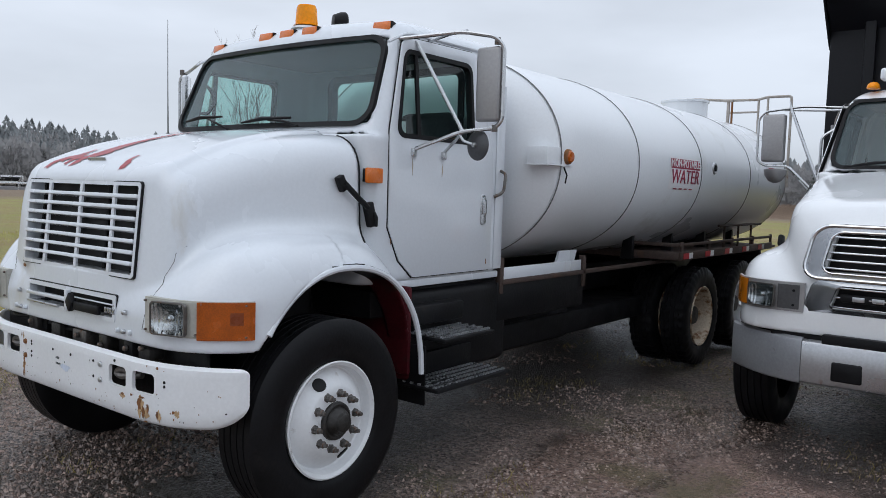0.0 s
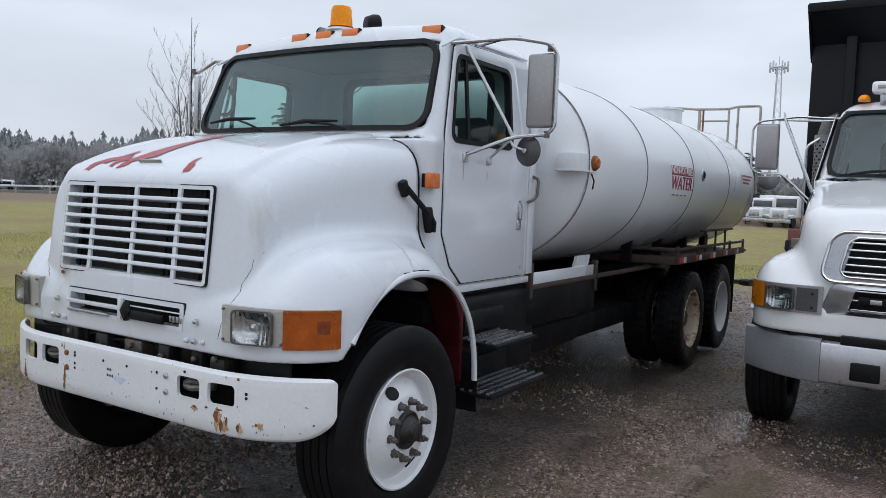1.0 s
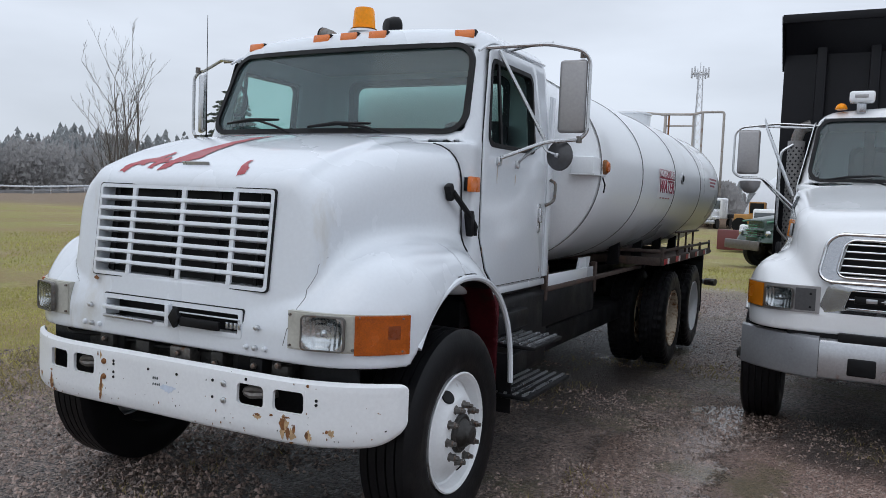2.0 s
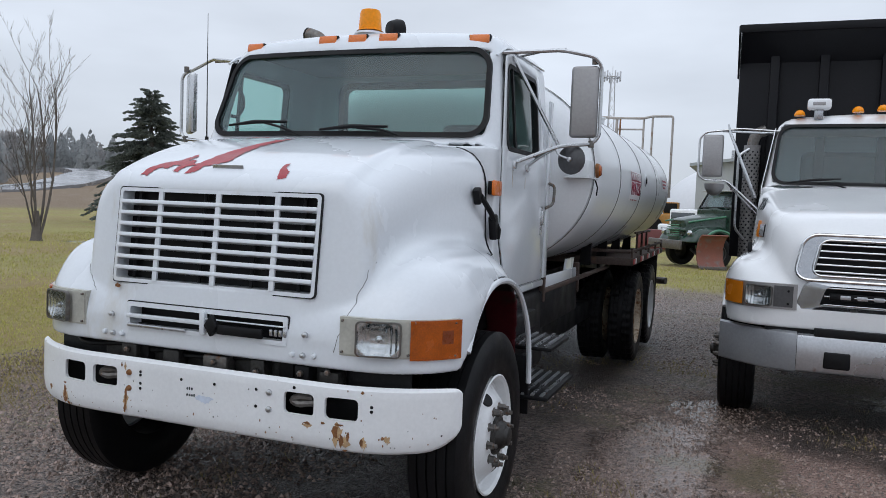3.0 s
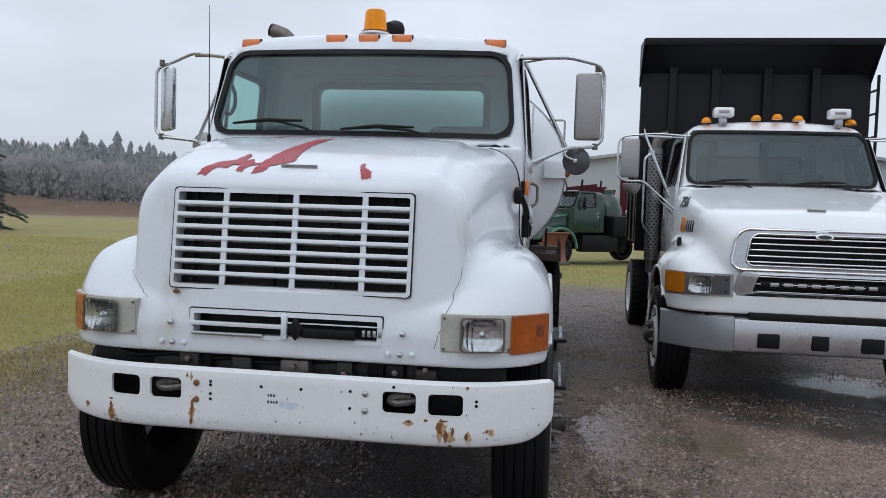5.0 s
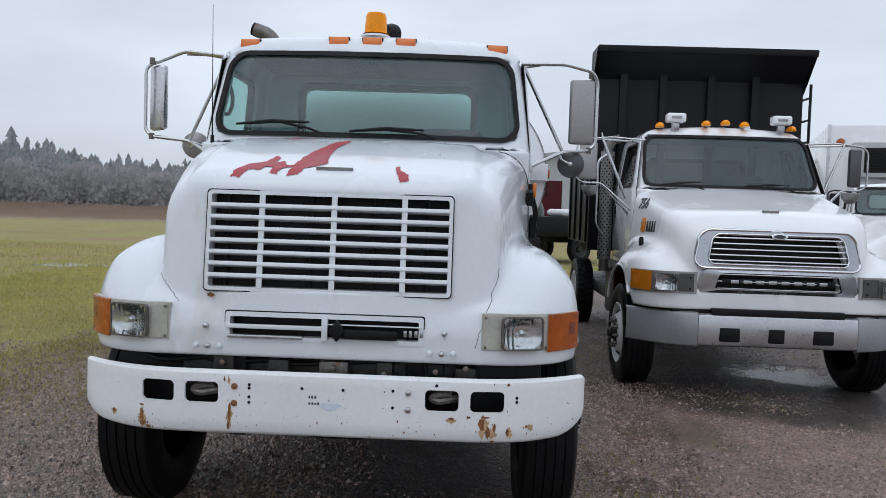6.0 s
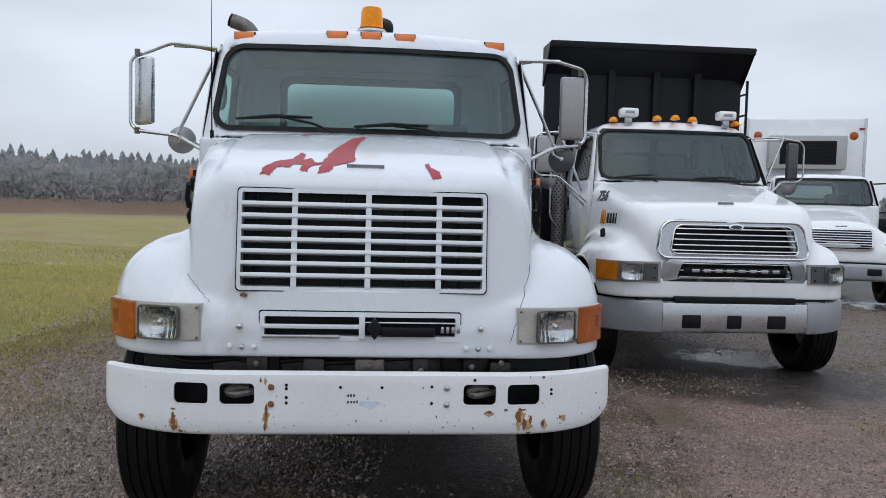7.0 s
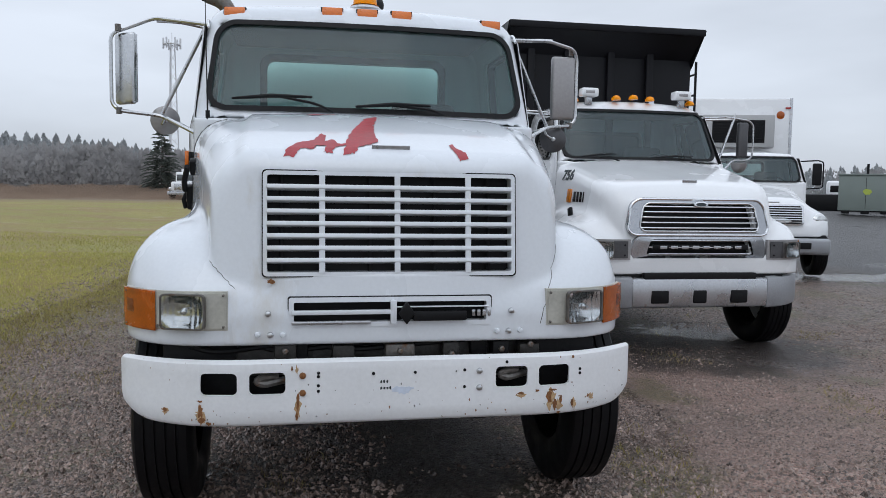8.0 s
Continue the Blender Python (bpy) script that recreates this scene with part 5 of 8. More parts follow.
part("shell", drum([(T0, 0.995), (T0 + 0.01, 1.0)] + [(T0 + (T1 - T0) * i / 16, 1.0 + 0.0015 * math.sin(i * 1.7)) for i in range(1, 16)] + [(T1 - 0.01, 1.0), (T1, 0.995)]), TANKWHITE, T, "white enamelled steel drum")
part("front_head", drum([(T0 - 0.20, 0.30), (T0 - 0.185, 0.55), (T0 - 0.15, 0.78), (T0 - 0.08, 0.93), (T0, 0.992)]), TANKWHITE, T, "dished white tank head")
part("rear_head", drum([(T1, 0.992), (T1 + 0.08, 0.93), (T1 + 0.15, 0.78), (T1 + 0.20, 0.3)]), TANKWHITE, T)
SEAM = mat("grimy_weld_seam", (0.17, 0.17, 0.17), 0.7, var=0.5, scale=5)
for y in (T0 + 0.004, 3.47, 4.96, 6.54, T1 - 0.004):
    b = bmesh.new()
    prof = [(-0.007, 0.0), (-0.004, 0.0045), (0.004, 0.0045), (0.007, 0.0)]
    rings = [[b.verts.new((u * (1 + o / TA), y + dy, TZ + v * (1 + o / TB))) for u, v in ell(TA * 1.001, TB * 1.001, 96)] for dy, o in prof]
    for P, Q in zip(rings, rings[1:]):
        for i in range(96):
            b.faces.new((P[i], P[(i + 1) % 96], Q[(i + 1) % 96], Q[i]))
    bmesh.ops.recalc_face_normals(b, faces=b.faces)
    part("weld_band", b, SEAM, T)
part("manhole", lathe([(TZ + TB - 0.06, 0.29), (TZ + TB + 0.160, 0.29), (TZ + TB + 0.165, 0.31), (TZ + TB + 0.185, 0.31), (TZ + TB + 0.195, 0.27), (TZ + TB + 0.20, 0.04)], 32, "z", m=Matrix.Translation((0.12, 7.38, 0))), TANKWHITE, T, "white manhole collar and lid")
RAILM = mat("weathered_pale_pipe", (0.42, 0.38, 0.34), 0.6, var=0.2, scale=6, bump=0.1, dirt=(0.20, 0.10, 0.05), amount=0.4, dscale=7)
rl = new("guard_rail")
rl.parent = T
part("top_rail", tube(bend([(0.03, 7.90, 3.08), (0.45, 7.97, 3.05), (0.87, 8.0, 3.045), (1.00, 7.96, 3.07), (1.29, 8.0, 3.075), (1.29, 8.0, 1.9)], 0.04), 0.017, 8), RAILM, rl, "weathered steel pipe")
part("lower_rail", tube([(0.50, 7.98, 2.885), (0.88, 8.0, 2.885)], 0.013, 8), RAILM, rl)
for x, y, z, top in ((0.88, 8.0, 2.52, 3.04), (1.01, 7.96, 2.45, 3.07), (0.03, 7.90, 2.78, 3.08)):
    part("rail_post", tube([(x, y, z), (x, y, top)], 0.015, 8), RAILM, rl)
part("rail_stanchion", box(0.475, 0.515, 7.95, 7.99, 2.70, 3.04, 0.012), RAILM, rl, "flat steel post with rust")
part("rail_bracket", box(0.535, 0.555, 7.95, 7.99, 2.72, 3.03, 0.006), RUST, rl)
part("rail_clip", box(0.43, 0.56, 7.94, 8.0, 3.03, 3.06, 0.006), RAILM, rl)


def on_tank(y, z, d=0.0):
    """The point of the drum's side at that y and z."""
    v = (z - TZ) / TB
    s = math.copysign(abs(v) ** (1 / 0.93), v)
    return Vector((TA * math.sqrt(max(0, 1 - s * s)) ** 0.93 + d, y, z))


def tank_film(name, y0, y1, z0, z1, mt, parent, label="", d=0.003):
    b = bmesh.new()
    n = 8
    rows = [[b.verts.new(on_tank(y, z0 + (z1 - z0) * j / n, d)) for y in (y0, y1)] for j in range(n + 1)]
    for P, Q in zip(rows, rows[1:]):
        b.faces.new((P[0], P[1], Q[1], Q[0]))
    bmesh.ops.recalc_face_normals(b, faces=b.faces)
    if sum(f.normal.x for f in b.faces) < 0:
        bmesh.ops.reverse_faces(b, faces=b.faces)
    return part(name, b, mt, parent, label)


def tank_words(name, body, y, z, size, mt, parent, sx=1.0):
    n_ = (on_tank(y, z + 0.02) - on_tank(y, z - 0.02)).normalized()
    up, right = n_, Vector((0, 1, 0))
    out_ = right.cross(up)
    m_ = Matrix((right * sx, up, out_)).transposed().to_4x4()
    m_.translation = on_tank(y, z) + out_ * 0.006
    return words(name, body, size, mt, parent, m_)


sg = new("warning_decal")
sg.parent = T
tank_film("decal_film", 4.15, 4.93, 1.80, 2.10, DECALWHITE, sg, "white decal")
tank_film("decal_head", 4.17, 4.91, 1.995, 2.085, DECAL, sg, "dark red decal strip", 0.0045)
tank_words("lettering", "NON-POTABLE", 4.54, 2.04, 0.105, DECALWHITE, sg, 1.0)
tank_words("lettering", "WATER", 4.54, 1.915, 0.185, DECAL, sg, 1.12)
for k in range(4):
    tank_film("small_print", 4.28 + 0.13 * k, 4.36 + 0.13 * k, 1.80, 1.812, DECAL, sg, "", 0.0045)
sg2 = new("small_decal")
sg2.parent = T
tank_film("decal_film", 7.25, 7.90, 1.98, 2.14, DECALWHITE, sg2, "white decal")
for k in range(3):
    tank_film("decal_bar", 7.28, 7.86 - 0.1 * k, 2.10 - 0.045 * k, 2.125 - 0.045 * k, DECAL, sg2, "", 0.0045)
part("filler_plate", lathe([(0.0, 0.065), (0.012, 0.06), (0.016, 0.045), (0.006, 0.04), (0.006, 0.01)], 24, "x", m=Matrix.Translation(on_tank(5.33, 2.035))), BRIGHT, T, "small round steel port")
part("filler_port", lathe([(0.0, 0.035), (0.022, 0.03), (0.024, 0.01)], 20, "x", m=Matrix.Translation(on_tank(5.33, 2.035))), TRIM, T)
part("lamp_bracket", box(1.10, 1.262, 1.95, 2.30, 1.935, 2.055, 0.006), TANKWHITE, T, "white lamp box on the tank front")
part("lamp_shelf", box(1.08, 1.274, 1.94, 2.31, 1.924, 1.934), TANKWHITE, T)
sl = part("side_lamp", lathe([(0.0, 0.056), (0.02, 0.054), (0.028, 0.046)], 20, "x", m=Matrix.Translation((1.262, 2.235, 1.992))), RUST, T)
part("lens", lathe([(0.026, 0.046), (0.04, 0.036), (0.044, 0.01)], 20, "x", m=Matrix.Translation((1.262, 2.235, 1.992))), AMBER, sl, "amber lamp lens")
part("dangling_wire", tube([(1.27, 2.18, 1.915), (1.285, 2.20, 1.86), (1.282, 2.185, 1.80)], 0.006, 5), TRIM, T, "loose black wire below the lamp")

# rear deck: side boards, posts, reflective tape
dk = new("rear_deck")
dk.parent = A
part("deck_plate", box(-1.28, 1.28, 4.50, 7.75, 1.13, 1.16, 0.004), DECKMAT, dk, "rusty brown steel deck")
for sgn in (1, -1):
    part("side_board", box(sgn * 1.27, sgn * 1.295, 4.50, 7.55, 1.12, 1.20, 0.006), DECKMAT, dk)
    part("upper_board", box(sgn * 1.27, sgn * 1.29, 4.50, 7.55, 1.255, 1.285, 0.006), DECKMAT, dk)
    for i in range(5):
        part("deck_post", box(sgn * 1.268, sgn * 1.292, 4.52 + 0.745 * i, 4.56 + 0.745 * i, 1.16, 1.30, 0.004), DECKMAT, dk)
    for i in range(5):
        part("reflector", box(sgn * 1.295, sgn * 1.299, 4.56 + 0.60 * i, 4.70 + 0.60 * i, 1.132, 1.188), TAPERED, dk, "red reflective tape")
        part("reflector", box(sgn * 1.295, sgn * 1.299, 4.702 + 0.60 * i, 4.80 + 0.60 * i, 1.132, 1.188), TAPEWHITE, dk, "white reflective tape")
part("front_board", box(-1.27, 1.27, 4.48, 4.51, 1.12, 1.20, 0.006), DECKMAT, dk)
part("front_upper_board", box(-1.27, 1.27, 4.48, 4.51, 1.25, 1.285, 0.006), DECKMAT, dk)
for i in range(4):
    for sgn in (1, -1):
        part("saddle", sheet([(0, 0), (0.10, 0), (0.10, 0.36), (0.04, 0.36)], [], 0.05, lambda u, v, d: (sgn * (0.78 + u * 1.2), 4.25 + 0.98 * i + d, 1.12 + v)), BLACK, A)
for sgn in (1, -1):
    for i in range(3):
        part("deck_stake", tube([(sgn * 1.10, 6.3 + 0.5 * i, 1.15), (sgn * 1.10, 6.3 + 0.5 * i, 1.42)], 0.014, 6), DECKMAT, dk)
    part("deck_top_rail", tube([(sgn * 1.10, 6.1, 1.42), (sgn * 1.10, 7.7, 1.42)], 0.014, 6), DECKMAT, dk)
# made-up blocks that stop sky light passing under the deck
part("axle_light_block", box(-0.62, 0.62, 5.42, 6.22, 0.40, 0.95, 0.06, 3), BLACK, A, "added black block against light between the rear axles")
part("deck_light_block", box(-0.50, 0.50, 7.18, 7.62, 0.48, 1.10, 0.05, 3), BLACK, A, "added black block against light under the deck")
part("spray_bar", tube([(-1.0, 7.95, 0.70), (1.28, 7.95, 0.70)], 0.035, 10), BRIGHT, A)
part("spray_nozzle", tube([(1.20, 7.95, 0.70), (1.34, 7.90, 0.70)], 0.05, 10), NUT, A)
for k, yy in enumerate((5.17, 6.48)):
    part("rear_axle", tube([(-0.9, yy, 0.52), (0.9, yy, 0.52)], 0.085, 12), BLACK, A)
    # housing added to stop low sky light between the rear wheels
    part("differential", lathe([(-0.24, 0.10), (-0.17, 0.22), (-0.05, 0.28), (0.08, 0.28), (0.20, 0.20), (0.27, 0.09)], 20, "x", m=Matrix.Translation((0, yy, 0.54))), BLACK, A, "black cast axle housing")
    for sgn in (1, -1):
        wheel(A, "drive", sgn * 1.165, yy, 0.515, sgn, RUSTRIM if k == 0 else RIM, 0.27, 0.505, spin=10 + 40 * k)
        wheel(A, "drive", sgn * 0.83, yy, 0.515, sgn, RUSTRIM if k == 0 else RIM, 0.27, 0.505, nuts=False)
for sgn in (1, -1):
    part("mud_flap", box(sgn * 0.62, sgn * 1.28, 7.12, 7.135, 0.38, 1.10, 0.005), TRIM, A, "black rubber mud flap")
    part("fender_bar", box(sgn * 0.62, sgn * 1.28, 7.10, 7.16, 1.04, 1.12, 0.01), BLACK, A)

# small marks on the doors: a sticker in the quarter glass, runs of rust below the mirror feet
for sgn in (1, -1):
    if sgn > 0:
        stk_ = box(1.002, 1.0045, 0.705, 0.765, 2.055, 2.125)
        part("sticker", stk_, DECALWHITE, A, "small white sticker in the quarter window")
for k, (y, z, h) in enumerate(((0.80, 1.86, 0.12), (1.09, 1.85, 0.10), (0.62, 1.42, 0.05), (1.60, 1.25, 0.05))):
    part("rust_stain", sheet(ragged(0.012, h, 14, 0.6, 200 + k), [], 0.001, lambda u, v, d: (1.0335 + d, y + u, z + v)), RUST if k > 1 else mat("faint_brown_run", (0.50, 0.42, 0.33), 0.6), A)

# ---------------------------------------------------------------- the dump truck beside it
B = thing("dump_truck", "white dump truck with black body and silver bumper", "truck", Matrix.Translation((3.50, 3.72, -0.03)) @ Matrix.Rotation(radians(-0.2), 4, "Z"))
DULLCHROME = mat("dull_chrome", (0.42, 0.43, 0.45), 0.22, metal=1.0, var=0.12, scale=5, bump=0.02)
HB = dict(z0=1.768, y0=-0.60, rise=0.225, arc=0.25, crown=0.05, crease=0.70, step=0.0, w0=0.93, w1=1.09, yf=-0.82, yr=0.56, lean=0.10, slope=0.18, zs=1.20, bow=0.085,
          round=0.13, nose=0.26, fx=1.29, fz=1.42, fdrop=0.26, fy=0.05, fback=0.70, sweep=0.216, pow=5.5, lampz=1.19, fslope=0.40, fround=0.32, fnose=0.16, inner=0.88, fillet=0.13, tail=0.75, low=0.855,
          az=1.19, aback=0.62, afore=0.62, cuts=[(-0.57, 0.57, 1.29, 1.545, 0.22), (-0.53, 0.53, 1.05, 1.20, 0.3)])
hoodB = hood(B, HB, FRESHWHITE, "glossy white sloping hood", 0.02)
CB = dict(yc=0.50, zc=2.00, rake=0.55, bow=0.10, w=1.02, tumble=0.17, shear=0.30, roof=2.745, crown=0.07, droop=0.10, rear=2.05, floor=1.12, ws=(0.94, 0.11, 2.05, 2.61), win=(0.85, 1.62, 2.03, 2.54),
          back=(0.60, 2.08, 2.42), door=[(0.62, 1.25), (0.62, 2.0), (0.90, 2.57), (0.96, 2.60), (1.62, 2.60), (1.70, 2.55), (1.82, 1.98), (1.82, 1.20), (0.66, 1.20)],
          handle=(1.70, 1.75), drive=1)
cab(B, CB, FRESHWHITE, "white steel cab", DARKGLASS, 0.026)


def skinB(x, z):
    return HB["yf"] + HB["slope"] * max(0.0, z - HB["zs"]) + HB["bow"] * (abs(x) / 0.85) ** 4


def fenderB(a, z):
    return HB["yf"] - 0.005 + HB["sweep"] * min(max(0.0, (a - 0.62) / 0.6), 1.2) ** HB["pow"] + max(0.0, z - HB["lampz"]) * HB["fslope"]


fB = hood_fn(HB)


def on_side(sgn, y, z):
    """A frame on the hood's side: x along it, y up, z outward."""
    at = lambda x: float(fB(np.array([x]), np.array([y]), np.array([z]))[0])
    lo, hi = 0.5, 1.5
    for _ in range(30):
        mid = (lo + hi) / 2
        lo, hi = (mid, hi) if at(mid) < 0 else (lo, mid)
    p, e = (lo, y, z), 0.03
    g = [float(fB(*[np.array([c + (s_ * e if i == j else 0)]) for j, c in enumerate(p)])[0]) for i in range(3) for s_ in (1, -1)]
    n_ = Vector(((g[0] - g[1]) * sgn, g[2] - g[3], g[4] - g[5])).normalized()
    right = Vector((0, 0, 1)).cross(n_).normalized()
    m_ = Matrix((right, n_.cross(right), n_)).transposed().to_4x4()
    m_.translation = Vector((sgn * lo, y, z)) + n_ * 0.002
    return m_


gb = new("grille")
gb.parent = B
def trap(x0, x1, z0, z1, r=0.06):
    """A rounded outline wider at the foot."""
    return [(u * (1 + 0.10 * (z1 - v) / (z1 - z0)), v) for u, v in rounded(-x0, x0, z0, z1, r, 5)]
gbp = lambda u, v, d: (u, skinB(u, v) + d - 0.012, v)
part("grille_surround", band(trap(0.705, 0, 1.240, 1.600, 0.10), trap(0.585, 0, 1.285, 1.555, 0.07), -0.030, 0.05, gbp), DULLCHROME, gb, "dull chrome grille surround")
for o_, i_ in (((0.702, 1.243, 1.597, 0.10), 0.014), ((0.590, 1.282, 1.558, 0.07), 0.009)):
    part("surround_edge", tube([gbp(u, v, -0.030) for u, v in trap(o_[0], 0, o_[1], o_[2], o_[3])], i_, 8, closed=True), CHROME, gb, "rounded chrome edge")
part("grille_core", sheet(trap(0.60, 0, 1.27, 1.565, 0.08), [], 0.004, lambda u, v, d: gbp(u, v, 0.09 - d)), TRIM, gb)
for i in range(5):
    z = 1.315 + 0.052 * i
    hw = 0.575 * (1 + 0.10 * (1.55 - z) / 0.27)
    part("slat", sheet([(-hw + 2 * hw * k / 10, z - 0.006) for k in range(11)] + [(hw - 2 * hw * k / 10, z + 0.008) for k in range(11)], [], 0.03, lambda u, v, d: gbp(u, v, -0.006 - d), r=0.004), CHROME, gb, "chrome slat")
part("badge", sheet([(0.075 * math.cos(t), 1.548 + 0.030 * math.sin(t)) for t in [2 * math.pi * k / 24 for k in range(24)]], [], 0.02, lambda u, v, d: gbp(u, v, -0.03 - d), r=0.004), CHROME, gb, "oval chrome badge")
part("badge_face", sheet([(0.055 * math.cos(t), 1.548 + 0.018 * math.sin(t)) for t in [2 * math.pi * k / 24 for k in range(24)]], [], 0.004, lambda u, v, d: gbp(u, v, -0.05 - d)), INK, gb)
lb_ = new("lower_grille")
lb_.parent = B
part("grille_surround", band(trap(0.685, 0, 1.015, 1.230, 0.05), trap(0.53, 0, 1.045, 1.205, 0.035), -0.030, 0.04, gbp), DULLCHROME, lb_, "chrome lower grille surround")
part("grille_core", sheet(trap(0.56, 0, 1.035, 1.215, 0.04), [], 0.004, lambda u, v, d: gbp(u, v, 0.09 - d)), TRIM, lb_)
for z in (1.06, 1.125, 1.19):
    hw = 0.55
    if z == 1.125:
        part("name_bar", box(-0.51, 0.51, skinB(0.3, z) - 0.035, skinB(0.3, z), z - 0.026, z + 0.026, 0.006), TRIM, lb_)
        for k in range(8):
            part("name_letter", box(-0.40 + 0.114 * k - 0.036, -0.40 + 0.114 * k + 0.036, skinB(0.3, z) - 0.040, skinB(0.3, z) - 0.033, z - 0.016, z + 0.016, 0.003), BRIGHT, lb_)
    part("slat", sheet([(-hw + 2 * hw * k / 10, z - 0.005) for k in range(11)] + [(hw - 2 * hw * k / 10, z + 0.006) for k in range(11)], [], 0.02, lambda u, v, d: gbp(u, v, -0.004 - d), r=0.003), CHROME, lb_)
part("hood_badge", box(-0.08, 0.08, -0.004, 0.006, -0.016, 0.016, 0.004, m=Matrix.Translation((0.0, -0.56, 1.776)) @ Matrix.Rotation(radians(13), 4, "X")), BRIGHT, B)
for sgn in (1, -1):
    hl = new("headlamp_cluster")
    hl.parent = B
    hp = lambda u, v, d: (sgn * u, fenderB(u, v) + d, v)

    def strip(u0, u1, v0, v1, d0, d1, mt, nm, lb="", n=8):
        loop = [(u0 + (u1 - u0) * i / n, v0) for i in range(n + 1)] + [(u1 - (u1 - u0) * i / n, v1) for i in range(n + 1)]
        return part(nm, sheet(loop, [], d1 - d0, lambda u, v, d: hp(u, v, d + d0)), mt, hl, lb)

    strip(0.735, 1.268, 1.000, 1.200, -0.010, 0.03, MIRRORBACK, "bezel", n=16)
    strip(0.765, 0.905, 1.018, 1.184, -0.018, -0.006, LAMPPANEL, "lamp_panel", "dark grey lamp panel", 4)
    yawb = math.degrees(math.atan2(fenderB(1.11, 1.09) - fenderB(0.92, 1.09), 0.19))
    headlamp(hl, Matrix.Translation((sgn * 1.015, fenderB(1.015, 1.10) - 0.026, 1.10)) @ Matrix.Rotation(radians(sgn * yawb), 4, "Z"), 0.195, 0.150, "rectangular clear headlamp glass")
    for v_ in (1.045, 1.145):
        part("panel_hole", lathe([(-0.026, 0.009), (-0.022, 0.010)], 10, "y"), TRIM, hl, m=Matrix.Translation((sgn * 0.80, fenderB(0.80, v_), v_)))
    strip(1.135, 1.272, 1.012, 1.192, -0.024, -0.006, SIGNAL, "turn_signal", "amber turn signal lens", 10)
    mv = on_side(sgn, -0.06, 1.600)
    part("side_vent", box(-0.125, 0.125, -0.055, 0.055, -0.01, 0.006, 0.006, m=mv), TRIM, B, "black hood side vent")
    part("vent_lens", box(-0.045, 0.045, -0.075, 0.075, -0.01, 0.022, 0.012, m=on_side(sgn, 0.14, 1.610)), SIGNAL, B, "amber side lamp")
    for k in range(4):
        part("vent_bar", box(-0.007, 0.007, -0.052, 0.052, 0.0, 0.012, 0.003, m=mv @ Matrix.Translation((-0.105 + 0.07 * k, 0, 0))), BRIGHT, B)
    # fender mirror
    part("fender_marker", box(-0.02, 0.02, -0.04, 0.04, 0.0, 0.09, 0.015, m=Matrix.Translation((sgn * 1.10, -0.10, 1.40)) @ Matrix.Rotation(radians(-15), 4, "X")), TRIM, B) if sgn < 0 else None

# bumper in three sections
bpB = lambda x: -0.885 + 0.39 * max(0.0, (abs(x) - 0.66) / 0.64) ** 2.0


def bumper_piece(x0, x1, z0, z1, mt, nm, lb, parent, holes=()):
    n = 24
    b = bmesh.new()
    zz = [(z0, 0.04), (z0 + 0.012, 0.008), (z0 + 0.03, 0.0), ((z0 + z1) / 2, -0.006), (z1 - 0.03, 0.0), (z1 - 0.012, 0.008), (z1, 0.05)]
    rows = [[b.verts.new((x0 + (x1 - x0) * i / n, bpB(x0 + (x1 - x0) * i / n) + o, z)) for z, o in zz] for i in range(n + 1)]
    for P, Q in zip(rows, rows[1:]):
        for j in range(len(zz) - 1):
            b.faces.new((P[j], Q[j], Q[j + 1], P[j + 1]))
    bmesh.ops.recalc_face_normals(b, faces=b.faces)
    if sum(f.normal.y for f in b.faces) > 0:
        bmesh.ops.reverse_faces(b, faces=b.faces)
    bmesh.ops.solidify(b, geom=list(b.faces), thickness=0.012)
    return part(nm, b, mt, parent, lb)


bb = new("bumper")
bb.parent = B
bumper_piece(-0.718, 0.718, 0.525, 0.825, BRIGHT, "centre_section", "scuffed bright steel bumper centre", bb)
bumper_piece(-1.30, -0.722, 0.515, 0.835, SILVER, "end_section", "silver-grey bumper end", bb)
bumper_piece(0.722, 1.30, 0.515, 0.835, SILVER, "end_section", "silver-grey bumper end", bb)
for x in (-0.435, -0.012, 0.41):
    w = 0.095 if abs(x) > 0.1 else 0.075
    part("fog_lamp_hole", box(x - w, x + w, bpB(0) - 0.012, bpB(0) + 0.05, 0.572, 0.704, 0.015, 3), TRIM, bb, "dark square lamp opening")
    if abs(x) > 0.1:
        part("fog_lamp", lathe([(-0.004, 0.01), (0.0, 0.04), (0.012, 0.045)], 16, "y", m=Matrix.Translation((x, bpB(0) - 0.012, 0.638))), BLACK, bb)
# black strip stands in for the shaded recess above the bumper
part("bumper_recess_shade", box(-0.60, 0.60, -0.878, -0.80, 0.80, 0.874, 0.008), BLACK, B)
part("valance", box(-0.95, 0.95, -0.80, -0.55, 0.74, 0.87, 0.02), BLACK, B)
